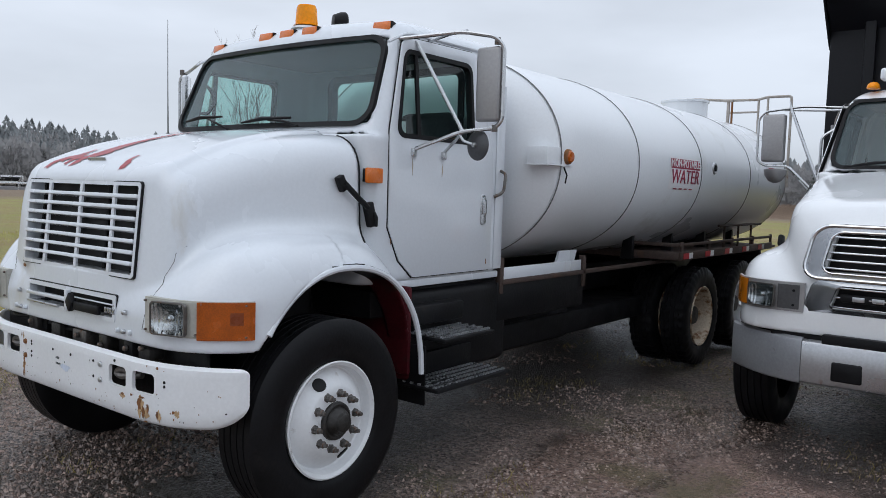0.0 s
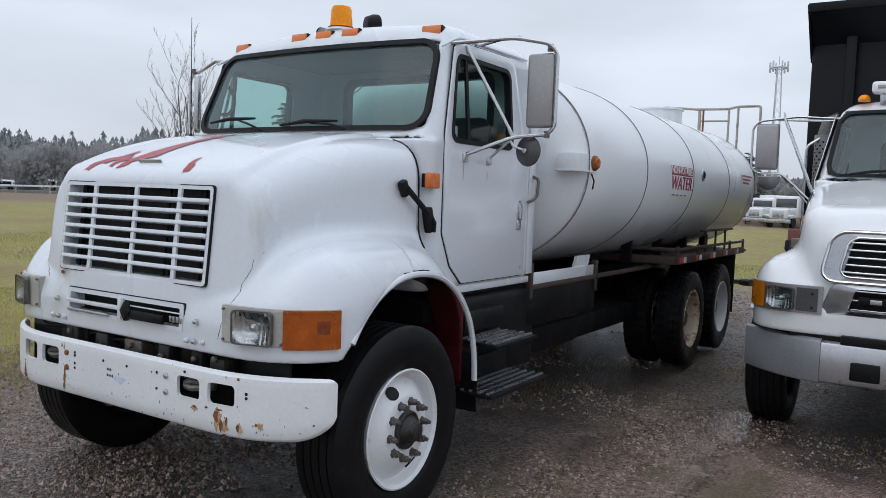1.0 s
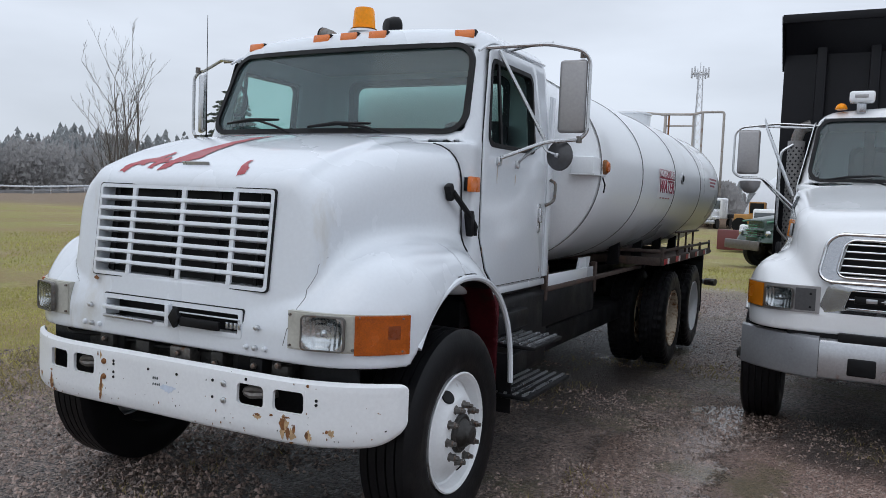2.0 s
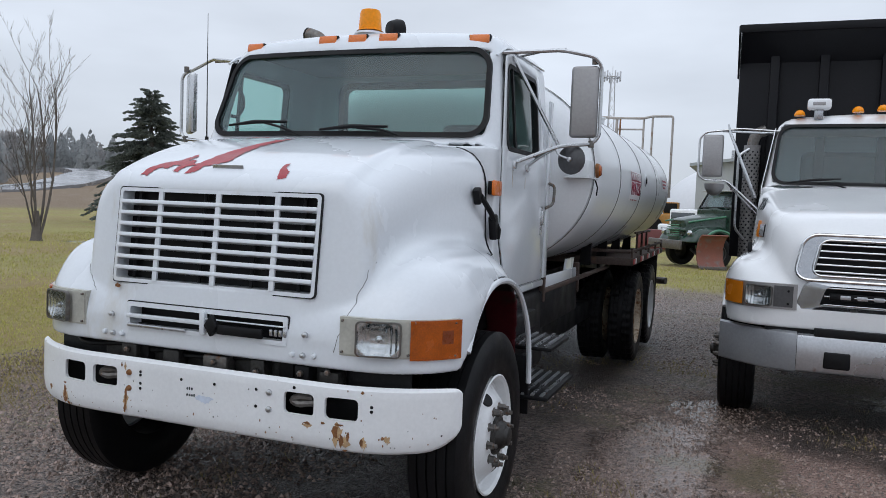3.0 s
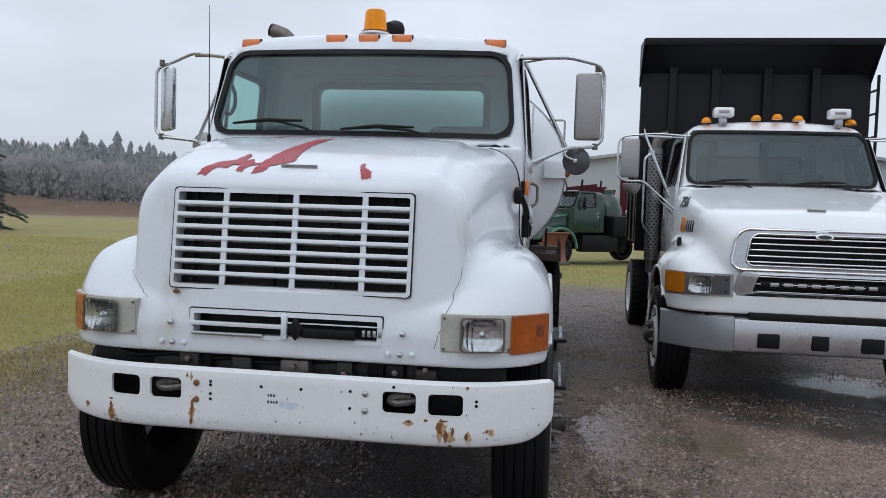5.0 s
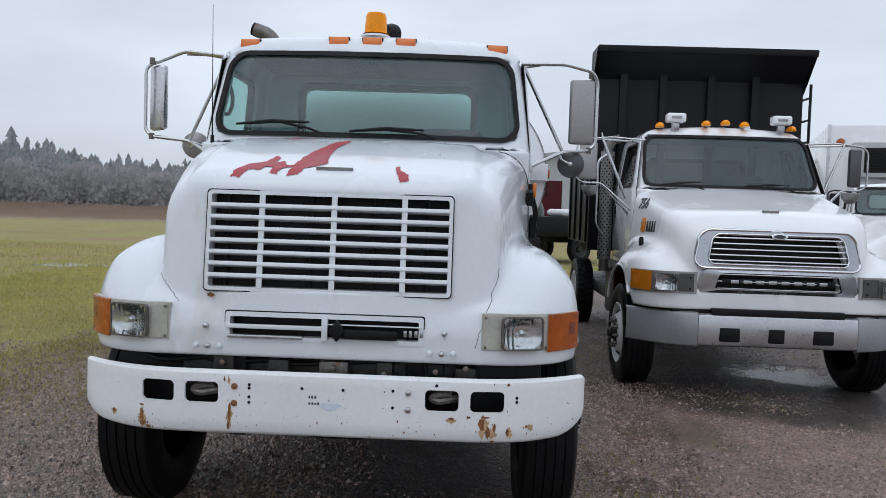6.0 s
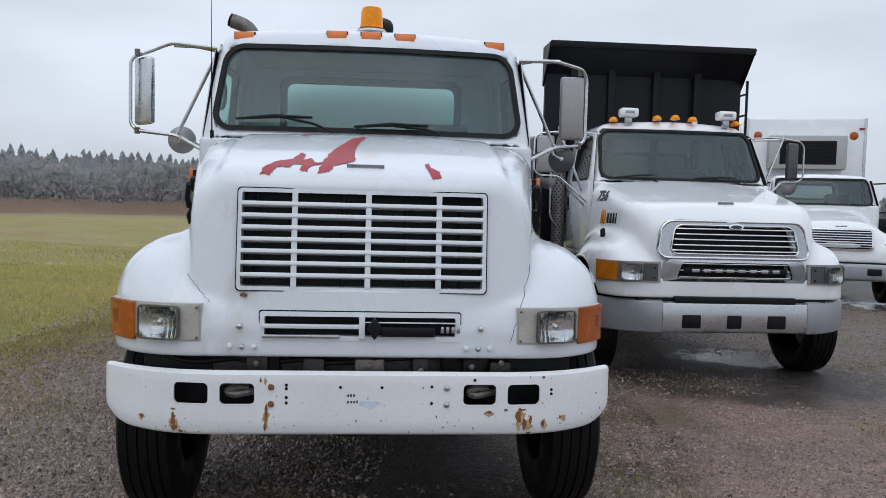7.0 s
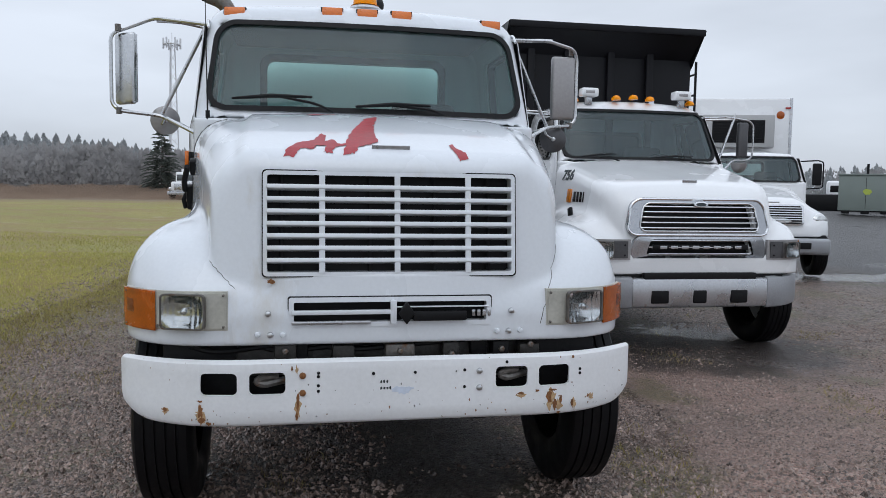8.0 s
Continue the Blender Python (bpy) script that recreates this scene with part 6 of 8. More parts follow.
# roof: marker lamps, two white flood lamps, air horns
for x in (-0.717, -0.214, -0.006, 0.213, 0.764):
    part("roof_marker", lathe([(0.0, 0.05), (0.01, 0.052), (0.03, 0.046), (0.05, 0.03), (0.056, 0.01)], 16, "z", m=Matrix.Translation((x, 0.88 + 0.12 * abs(x), 2.755 - 0.05 * abs(x))) @ Matrix.Diagonal((1, 1.5, 1, 1))), BEACONMAT, B, "amber cab marker lamp")
for x in (-0.551, 0.625):
    fl = new("roof_lamp")
    fl.parent = B
    part("lamp_stalk", box(x - 0.04, x + 0.04, 0.90, 0.96, 2.68, 2.79, 0.01), BRIGHT, fl)
    part("lamp_head", box(x - 0.105, x + 0.105, 0.85, 1.00, 2.772, 2.875, 0.025, 3), FRESHWHITE, fl, "white plastic roof lamp")
    part("lamp_mark", box(x - 0.06, x + 0.05, 0.844, 0.849, 2.81, 2.84, 0.002), MIRRORBACK, fl)
part("air_horn", tube([(0.28, 1.0, 2.74), (0.28, 1.35, 2.75)], [0.035, 0.012], 12), CHROME, B)
for sgn in (1, -1):
    mr_ = new("mirror")
    mr_.parent = B
    fr = tube(bend([(sgn * 0.86, 0.90, 2.56), (sgn * 1.25, 0.94, 2.59), (sgn * 1.58, 0.98, 2.56), (sgn * 1.64, 0.98, 2.50), (sgn * 1.64, 0.98, 2.12), (sgn * 1.57, 0.98, 2.07), (sgn * 1.36, 0.95, 2.07), (sgn * 1.02, 0.84, 1.76)], 0.06), 0.011, 8)
    fr = tube([(sgn * 0.93, 1.10, 2.56), (sgn * 1.42, 0.97, 2.57)], 0.012, 8, bm=fr)
    fr = tube([(sgn * 1.37, 0.95, 2.64), (sgn * 1.35, 0.95, 2.56), (sgn * 1.08, 0.90, 1.90)], [0.006, 0.014, 0.017], 8, bm=fr)
    fr = tube([(sgn * 1.36, 0.97, 2.05), (sgn * 1.04, 0.90, 1.72)], 0.009, 8, bm=fr)
    part("mirror_frame", fr, STEEL, mr_)
    part("mirror_head", box(sgn * 1.505 - (0.10 if sgn < 0 else 0.065), sgn * 1.505 + (0.10 if sgn < 0 else 0.065), 0.96, 1.04, 2.105, 2.535, 0.025, 3), MIRRORBACK if sgn < 0 else LAMPPANEL, mr_, "tall grey mirror head")
    part("round_mirror", lathe([(-0.12, 0.02), (-0.10, 0.06), (-0.05, 0.092), (0.0, 0.10), (0.004, 0.09)], 20, "z", m=Matrix.Translation((sgn * 1.475, 1.0, 2.035))), MIRRORBACK, mr_)
    wheel(B, "steer", sgn * 1.15, 0.0, 0.50, sgn, RIM, 0.30, 0.50, spin=12)
    part("frame_rail", box(sgn * 0.38, sgn * 0.46, -0.8, 5.7, 0.75, 1.0, 0.008), BLACK, B)
    part("cab_step", box(sgn * 0.80, sgn * 1.10, 0.85, 1.9, 0.50, 1.05, 0.05), BLACK, B)
    for yy in (4.5,):
        wheel(B, "drive", sgn * 1.02, yy, 0.505, sgn, RIM, 0.27, 0.505, nuts=False)
wiper(B, (-0.30, 0.50, 2.00), (-0.55, 0.52, 2.05), (-0.82, 0.54, 2.045), (-0.36, 0.50, 2.09))
wiper(B, (0.70, 0.55, 2.00), (0.42, 0.52, 2.05), (0.12, 0.49, 2.06), (0.60, 0.53, 2.08))
words("fleet_number", "756", 0.16, INK, B, on_side(-1, 0.25, 1.83), bold=0.005)
part("front_axle", tube([(-0.95, 0, 0.48), (0.95, 0, 0.48)], 0.06, 10), BLACK, B)
part("engine_block", box(-0.35, 0.35, -0.5, 0.6, 0.60, 1.1, 0.05), BLACK, B)
# two hidden boxes added here to darken the ground below by blocking light
part("belly_light_block", box(-0.92, 0.92, -0.55, 5.6, 0.55, 0.74, 0.03), BLACK, B)
part("cab_light_block", box(-0.98, 0.98, 0.62, 2.0, 0.98, 1.12, 0.02), BLACK, B)
# stack with perforated guard on the near side, ladder on the other
stk = new("exhaust_stack")
stk.parent = B
part("pipe", tube(bend([(-1.135, 1.86, 1.0), (-1.135, 1.86, 2.52), (-1.10, 1.86, 2.63), (-1.00, 1.86, 2.67)], 0.12), 0.06, 14), NUT, stk, "dull steel exhaust pipe")
part("grab_bar", tube(bend([(-1.16, 1.78, 2.46), (-1.27, 1.74, 2.38), (-1.27, 1.74, 1.58), (-1.17, 1.78, 1.46)], 0.05), 0.014, 8), STEEL, B, "steel grab bar by the stack")
SHIELD = mat("perforated_steel_guard", (0.24, 0.23, 0.225), 0.4, metal=0.7, var=0.2, scale=8, bump=0.05)
part("guard", tube([(-1.135, 1.86, 1.15), (-1.135, 1.86, 2.50)], 0.085, 16), SHIELD, stk, "perforated steel heat guard")
hole = lathe([(0.083, 0.010), (0.0865, 0.013)], 4, "x")
h0 = part("guard_hole", hole, TRIM, stk, m=Matrix.Translation((-1.135, 1.86, 1.2)) @ Matrix.Rotation(radians(180), 4, "Z"))
for i in range(36):
    for j in range(6):
        a = 150 + 36 * j + 18 * (i % 2)
        again(h0, Matrix.Translation((-1.135, 1.86, 1.20 + 0.035 * i)) @ Matrix.Rotation(radians(a), 4, "Z"))
# dump body: front wall with ribs and a canopy over the cab
D = thing("tipper_box", "black steel dump body with overhanging canopy", "dump body", B.matrix_basis.copy())
DX, DY, DZ = 1.33, 1.70, 3.775
part("front_wall", box(-DX + 0.012, DX - 0.012, DY + 0.34, DY + 0.42, 1.25, DZ - 0.03, 0.01), DUMPBLACK, D, "black steel front wall")
for x in (-0.95, -0.45, 0.15, 0.70):
    part("rib", box(x - 0.05, x + 0.05, DY + 0.27, DY + 0.34, 1.3, DZ - 0.15, 0.015), DUMPBLACK, D)
part("canopy", sheet([(DY, DZ), (DY + 0.42, DZ), (DY + 0.42, DZ - 0.40), (DY + 0.34, DZ - 0.34), (DY, DZ - 0.055)], [], 2 * DX - 0.04, lambda u, v, d: (-DX + 0.02 + d, u, v)), DUMPBLACK, D, "black steel canopy")
part("canopy_lip", box(-DX, DX, DY - 0.025, DY, DZ - 0.07, DZ + 0.015, 0.006), DUMPBLACK, D)
for sgn in (1, -1):
    part("canopy_gusset", sheet([(DY - 0.02, DZ), (DY + 0.42, DZ), (DY + 0.42, DZ - 0.5), (DY + 0.34, DZ - 0.42)], [], 0.02, lambda u, v, d: (sgn * (DX - 0.01 + d), u, v)), DUMPBLACK, D)
    part("side_wall", box(sgn * 1.06, sgn * 1.11, DY + 0.42, 5.7, 1.30, 2.75, 0.01), DUMPBLACK, D)
    for i in range(6):
        part("side_rib", box(sgn * 1.11, sgn * 1.14, DY + 0.6 + 0.62 * i, DY + 0.70 + 0.62 * i, 1.3, 2.72, 0.015), DUMPBLACK, D)
part("body_floor", box(-1.10, 1.10, DY + 0.42, 5.7, 1.28, 1.36), DUMPBLACK, D)
part("tailgate", box(-1.11, 1.11, 5.65, 5.72, 1.3, 2.7), DUMPBLACK, D)
lad = new("ladder")
lad.parent = D
for dy in (0.44, 0.72):
    part("ladder_side", tube([(DX + 0.12, DY + dy, 1.4), (DX + 0.12, DY + dy, 3.45)], 0.018, 6), DUMPBLACK, lad)
for k in range(7):
    part("rung", tube([(DX + 0.12, DY + 0.44, 1.6 + 0.28 * k), (DX + 0.12, DY + 0.72, 1.6 + 0.28 * k)], 0.014, 6), DUMPBLACK, lad)

# ---------------------------------------------------------------- the box truck beyond
K = thing("box_truck", "white box truck with grey refrigeration unit", "truck", Matrix.Translation((8.79, 10.09, 0.0)) @ Matrix.Rotation(radians(-17.8), 4, "Z"))
HK = dict(z0=1.55, y0=-0.45, rise=0.24, arc=0.35, crown=0.10, crease=0.70, step=0.0, w0=0.72, w1=0.95, yf=-0.80, yr=0.62, lean=0.12, slope=0.25, zs=1.10, bow=0.12,
          round=0.40, nose=0.26, fx=1.14, fz=1.30, fdrop=0.25, fy=0.05, fback=0.66, sweep=0.42, lampz=1.12, fslope=0.4, fround=0.30, fnose=0.18, inner=0.88, fillet=0.24, tail=0.75, low=0.80,
          az=1.10, aback=0.58, afore=0.56)
hood(K, HK, FRESHWHITE, "glossy white rounded hood", 0.03)
CK = dict(yc=0.55, zc=1.86, rake=0.55, bow=0.12, w=1.02, tumble=0.16, shear=0.30, roof=2.50, crown=0.07, droop=0.12, rear=2.05, floor=1.0, ws=(0.92, 0.12, 1.88, 2.38), win=(0.95, 1.6, 1.85, 2.32),
          back=(0.5, 2.0, 2.3), door=[(0.66, 1.15), (0.66, 1.86), (0.92, 2.36), (1.62, 2.38), (1.74, 1.85), (1.74, 1.12), (0.70, 1.12)], handle=(1.62, 1.62), drive=1)
cab(K, CK, FRESHWHITE, "white steel cab", DARKGLASS, 0.035)
kp = lambda u, v, d: (u, HK["yf"] + HK["slope"] * max(0.0, v - HK["zs"]) + HK["bow"] * (abs(u) / 0.85) ** 4 + d - 0.012, v)
gk = new("grille")
gk.parent = K
part("grille_surround", band(rounded(-0.56, 0.56, 1.02, 1.42, 0.06), rounded(-0.52, 0.52, 1.05, 1.39, 0.05), -0.03, 0.04, kp), CHROME, gk)
part("grille_core", sheet(rounded(-0.54, 0.54, 1.03, 1.41, 0.05), [], 0.004, lambda u, v, d: kp(u, v, -0.004 - d)), TRIM, gk)
for i in range(7):
    z = 1.085 + 0.045 * i
    part("slat", sheet([(-0.52 + 1.04 * k / 8, z - 0.008) for k in range(9)] + [(0.52 - 1.04 * k / 8, z + 0.008) for k in range(9)], [], 0.02, lambda u, v, d: kp(u, v, -0.004 - d)), CHROME, gk)
part("hood_badge", box(-0.10, 0.10, -0.79, -0.76, 1.445, 1.475, 0.008), CHROME, K)
for sgn in (1, -1):
    hl = lathe([(-0.04, 0.02), (-0.02, 0.10), (0.03, 0.13)], 20, "y", m=Matrix.Translation((sgn * 0.92, -0.63, 1.13)) @ Matrix.Rotation(radians(sgn * 30), 4, "Z") @ Matrix.Diagonal((1.4, 1, 0.85, 1)))
    part("headlamp", hl, CLEARLENS, K, "clear wraparound headlamp")
    wheel(K, "steer", sgn * 1.03, 0.0, 0.48, sgn, RIM, 0.28, 0.48, spin=5)
    wheel(K, "drive", sgn * 1.03, 5.0, 0.48, sgn, RIM, 0.28, 0.48, nuts=False)
    part("frame_rail", box(sgn * 0.38, sgn * 0.46, -0.7, 6.6, 0.75, 1.0, 0.008), BLACK, K)
    mr_ = new("mirror")
    mr_.parent = K
    part("mirror_frame", tube(bend([(sgn * 0.95, 0.95, 2.30), (sgn * 1.30, 0.80, 2.32), (sgn * 1.40, 0.80, 2.28), (sgn * 1.40, 0.80, 1.75), (sgn * 1.02, 0.85, 1.72)], 0.06), 0.014, 8), TRIM, mr_)
    part("mirror_head", box(sgn * 1.28 - 0.09, sgn * 1.28 + 0.09, 0.77, 0.86, 1.80, 2.26, 0.03, 3), TRIM, mr_, "black mirror head")
bpK = box(-1.03, 1.03, -0.95, -0.80, 0.47, 0.78, 0.06, 3)
kb = part("bumper", bpK, SILVER, K, "silver steel bumper")
for sgn in (1, -1):
    part("bumper_end", box(sgn * 0.75, sgn * 1.04, -0.93, -0.55, 0.475, 0.775, 0.06, 3), SILVER, kb)
    part("lamp_opening", box(sgn * 0.55 - 0.12, sgn * 0.55 + 0.12, -0.962, -0.94, 0.58, 0.70, 0.03), TRIM, kb)
# added dark boxes that block light beneath the chassis and nose
part("belly_light_block", box(-0.9, 0.9, -0.4, 6.6, 0.55, 0.74, 0.03), BLACK, K)
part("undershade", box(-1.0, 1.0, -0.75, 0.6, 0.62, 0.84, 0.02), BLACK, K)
CARGO = thing("cargo_box", "white insulated cargo box with grey cooling unit", "cargo box", K.matrix_basis @ Matrix.Translation((0, 0.25, 0.06)))
part("box_shell", box(-1.25, 1.25, 2.35, 7.2, 1.05, 3.74, 0.03), FRESHWHITE, CARGO, "white panel cargo box")
for x in (-1.23, 1.23):
    part("corner_post", box(x - 0.03, x + 0.03, 2.33, 2.40, 1.05, 3.75, 0.008), BRIGHT, CARGO)
UNIT = mat("grey_cooling_housing", (0.42, 0.42, 0.42), 0.5, var=0.08)
cu_ = part("cooling_unit", box(-0.80, 0.80, 2.02, 2.36, 2.60, 3.34, 0.03), UNIT, CARGO, "grey refrigeration unit")
part("unit_vent", box(-0.58, 0.58, 2.00, 2.03, 2.70, 3.22, 0.015), TRIM, cu_)
for i in range(8):
    part("vent_slat", box(-0.56, 0.56, 1.985, 2.0, 2.74 + 0.06 * i, 2.755 + 0.06 * i), BLACK, cu_)
for x in (1.0, -1.0):
    part("front_marker", lathe([(-0.012, 0.04), (0.0, 0.09), (0.01, 0.092)], 20, "y", m=Matrix.Translation((x, 2.345, 3.36))), AMBER, CARGO)
part("front_marker", box(1.10, 1.22, 2.325, 2.35, 3.50, 3.54, 0.006), REDLENS, CARGO)

# ---------------------------------------------------------------- ground


def ground_mat():
    """Wet gravel by the trucks, grass behind and beside it, worn asphalt beyond; the zones have ragged edges."""
    m = bpy.data.materials.new("wet_gravel_and_grass")
    m.use_nodes = True
    n, l = m.node_tree.nodes, m.node_tree.links
    p = n["Principled BSDF"]
    tc = n.new("ShaderNodeTexCoord")
    xyz = n.new("ShaderNodeSeparateXYZ")
    l.new(tc.outputs["Object"], xyz.inputs[0])

    def noise_(scale, detail=6, rough=0.6, vec=None):
        t = n.new("ShaderNodeTexNoise")
        t.inputs["Scale"].default_value, t.inputs["Detail"].default_value, t.inputs["Roughness"].default_value = scale, detail, rough
        l.new(vec or tc.outputs["Object"], t.inputs["Vector"])
        return t.outputs["Fac"]

    def math_(op, a, b):
        t = n.new("ShaderNodeMath")
        t.operation = op
        for i, v in enumerate((a, b)):
            if isinstance(v, (int, float)):
                t.inputs[i].default_value = v
            elif v is not None:
                l.new(v, t.inputs[i])
        return t.outputs[0]

    def rng(v, a, b, c=0.0, d=1.0):
        t = n.new("ShaderNodeMapRange")
        for k, q in zip(("From Min", "From Max", "To Min", "To Max"), (a, b, c, d)):
            t.inputs[k].default_value = q
        l.new(v, t.inputs["Value"])
        return t.outputs[0]

    def mix(f, a, b):
        t = n.new("ShaderNodeMix")
        t.data_type = "RGBA"
        l.new(f, t.inputs["Factor"])
        for k, v in (("A", a), ("B", b)):
            if isinstance(v, tuple):
                t.inputs[k].default_value = (*v, 1)
            else:
                l.new(v, t.inputs[k])
        return t.outputs["Result"]

    pebble = n.new("ShaderNodeTexVoronoi")
    pebble.inputs["Scale"].default_value = 55
    l.new(tc.outputs["Object"], pebble.inputs["Vector"])
    sepc = n.new("ShaderNodeSeparateColor")
    l.new(pebble.outputs["Color"], sepc.inputs[0])
    coarse, mid, fine = noise_(0.35), noise_(1.7), noise_(25, 8, 0.7)
    stone = mix(rng(sepc.outputs[0], 0.15, 1.0), (0.024, 0.017, 0.013), (0.390, 0.300, 0.252))
    soil = mix(rng(mid, 0.35, 0.65), (0.080, 0.050, 0.038), (0.265, 0.172, 0.134))
    gravel = mix(rng(math_("ADD", mid, math_("MULTIPLY", fine, 0.5)), 0.45, 0.78, 0.25, 0.95), soil, stone)
    # a browner, finer lane between the two trucks
    lane = math_("MULTIPLY", rng(xyz.outputs["X"], 1.0, 2.2), rng(xyz.outputs["Y"], 3.5, 1.5))
    gravel = mix(math_("MULTIPLY", lane, rng(coarse, 0.3, 0.6)), gravel, mix(rng(math_("ADD", fine, math_("MULTIPLY", sepc.outputs[1], 0.5)), 0.5, 1.1), (0.230, 0.132, 0.106), (0.660, 0.440, 0.360)))
    weeds = rng(math_("ADD", noise_(0.9), math_("MULTIPLY", fine, 0.35)), 0.70, 0.80)
    gravel = mix(math_("MULTIPLY", weeds, 0.6), gravel, (0.115, 0.110, 0.036))
    grass = mix(rng(noise_(0.12), 0.35, 0.65), (0.385, 0.375, 0.110), (0.480, 0.385, 0.155))
    grass = mix(rng(noise_(9, 6), 0.35, 0.7), grass, (0.285, 0.265, 0.082))
    asph = mix(rng(noise_(60, 3), 0.3, 0.7), (0.075, 0.072, 0.072), (0.115, 0.110, 0.108))
    # how far into the grass: beyond the lot's side and back edges
    edge_n = math_("MULTIPLY", math_("SUBTRACT", noise_(0.8, 8, 0.65), 0.5), 2.0)
    side = math_("SUBTRACT", math_("MULTIPLY", math_("ADD", xyz.outputs["X"], rng(xyz.outputs["Y"], 3.0, 8.0, 0.0, -0.9)), -1), 3.8)
    back = math_("SUBTRACT", xyz.outputs["Y"], 14.2)
    lawn = math_("MAXIMUM", side, back)
    lawn_d = math_("ADD", lawn, edge_n)
    lawn = rng(lawn_d, -0.5, 0.9)
    right = rng(math_("ADD", xyz.outputs["X"], math_("MULTIPLY", edge_n, 0.5)), 9.5, 12.0)
    lawn = math_("MULTIPLY", lawn, math_("SUBTRACT", 1.0, right))
    # dead brown grass and dirt along the lawn's edge and in worn patches
    verge = rng(math_("ADD", lawn_d, math_("MULTIPLY", math_("SUBTRACT", fine, 0.5), 4.0)), -2.2, -0.2)
    gravel = mix(math_("MULTIPLY", verge, 0.75), gravel, mix(sepc.outputs[2], (0.120, 0.082, 0.036), (0.340, 0.260, 0.110)))
    worn = rng(math_("ADD", noise_(0.28, 8, 0.65), math_("MULTIPLY", noise_(3.5, 6), 0.25)), 0.56, 0.72)
    grass = mix(math_("MULTIPLY", worn, 0.65), grass, (0.360, 0.245, 0.125))
    col = mix(lawn, mix(right, gravel, asph), grass)
    far_d = math_("SQRT", math_("ADD", math_("MULTIPLY", xyz.outputs["X"], xyz.outputs["X"]), math_("MULTIPLY", xyz.outputs["Y"], xyz.outputs["Y"])), None)
    far = rng(math_("ADD", far_d, math_("MULTIPLY", noise_(0.08), 24.0)), 74.0, 88.0)
    col = mix(math_("MULTIPLY", far, math_("SUBTRACT", 1.0, right)), col, (0.27, 0.20, 0.135))

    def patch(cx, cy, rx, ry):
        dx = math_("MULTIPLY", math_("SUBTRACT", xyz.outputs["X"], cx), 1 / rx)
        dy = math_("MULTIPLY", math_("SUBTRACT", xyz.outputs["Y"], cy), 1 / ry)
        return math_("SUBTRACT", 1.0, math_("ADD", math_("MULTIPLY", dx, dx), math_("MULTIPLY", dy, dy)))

    # shade under the trucks, painted as darker ground colour
    truck_shade = math_("MAXIMUM", math_("MAXIMUM", patch(3.9, 3.2, 1.7, 1.3), patch(0.0, 0.7, 1.30, 1.9)), patch(0.3, 5.2, 1.35, 4.2))
    truck_shade = rng(math_("ADD", math_("MULTIPLY", truck_shade, 0.5), noise_(1.3, 8, 0.7)), 0.50, 0.80)
    col = mix(math_("MULTIPLY", truck_shade, 0.82), col, (0.024, 0.016, 0.013))
    pool = math_("MAXIMUM", math_("MAXIMUM", math_("MAXIMUM", patch(1.85, 1.7, 0.50, 1.6), patch(2.15, 3.2, 0.45, 0.7)), patch(4.3, 4.4, 0.9, 0.7)), patch(10.5, 9.6, 3.2, 0.9))
    pool = math_("MAXIMUM", pool, math_("MULTIPLY", math_("MAXIMUM", math_("MAXIMUM", patch(-9.3, 15.1, 1.1, 0.7), patch(-16.9, 19.4, 1.0, 0.7)), patch(-17.5, 15.4, 0.9, 0.45)), 2.0))
    puddle = rng(math_("ADD", math_("MULTIPLY", pool, 0.35), math_("ADD", math_("MULTIPLY", noise_(2.2), 0.75), math_("MULTIPLY", noise_(16, 8, 0.8), 1.05))), 0.95, 1.06)
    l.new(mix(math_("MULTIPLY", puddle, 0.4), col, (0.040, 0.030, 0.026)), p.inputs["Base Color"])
    wet = rng(math_("ADD", noise_(0.55), math_("MULTIPLY", noise_(6), 0.25)), 0.70, 0.80)
    rough = math_("SUBTRACT", rng(fine, 0.3, 0.7, 0.30, 0.66), math_("MULTIPLY", wet, 0.30))
    rough = math_("ADD", rough, math_("MULTIPLY", lawn, 0.4))
    rough = math_("MAXIMUM", math_("SUBTRACT", rough, math_("MULTIPLY", puddle, 0.9)), 0.05)
    l.new(rough, p.inputs["Roughness"])
    b = n.new("ShaderNodeBump")
    b.inputs["Strength"].default_value, b.inputs["Distance"].default_value = 1.0, 0.05
    hgt = math_("ADD", math_("MULTIPLY", math_("SUBTRACT", 1.0, pebble.outputs["Distance"]), 0.6), fine)
    l.new(math_("MULTIPLY", hgt, math_("MULTIPLY", math_("SUBTRACT", 1.0, math_("MULTIPLY", wet, 0.4)), math_("SUBTRACT", 1.0, math_("MULTIPLY", puddle, 0.93)))), b.inputs["Height"])
    l.new(b.outputs[0], p.inputs["Normal"])
    return m


def height(x, y):
    """The lot is nearly level, with shallow ruts; the land beyond swells a little, and dips to fit the view."""
    h = 0.022 * noise.noise(Vector((x * 0.5, y * 0.5, 1.0))) + 0.010 * noise.noise(Vector((x * 1.9, y * 1.9, 4.0)))
    h -= 0.022 * min(1.0, max(0.0, x / 4.0))
    s = min(1.0, max(0.0, (y - 15.5) / 14)) * min(1.0, max(0.0, (x + 16) / 9)) * min(1.0, max(0.0, (56 - y) / 12))
    h -= 0.40 * s * s * (3 - 2 * s)
    return h - 0.008


def polar(az, d):
    return 1.0 + d * math.sin(radians(az)), -4.0 + d * math.cos(radians(az))


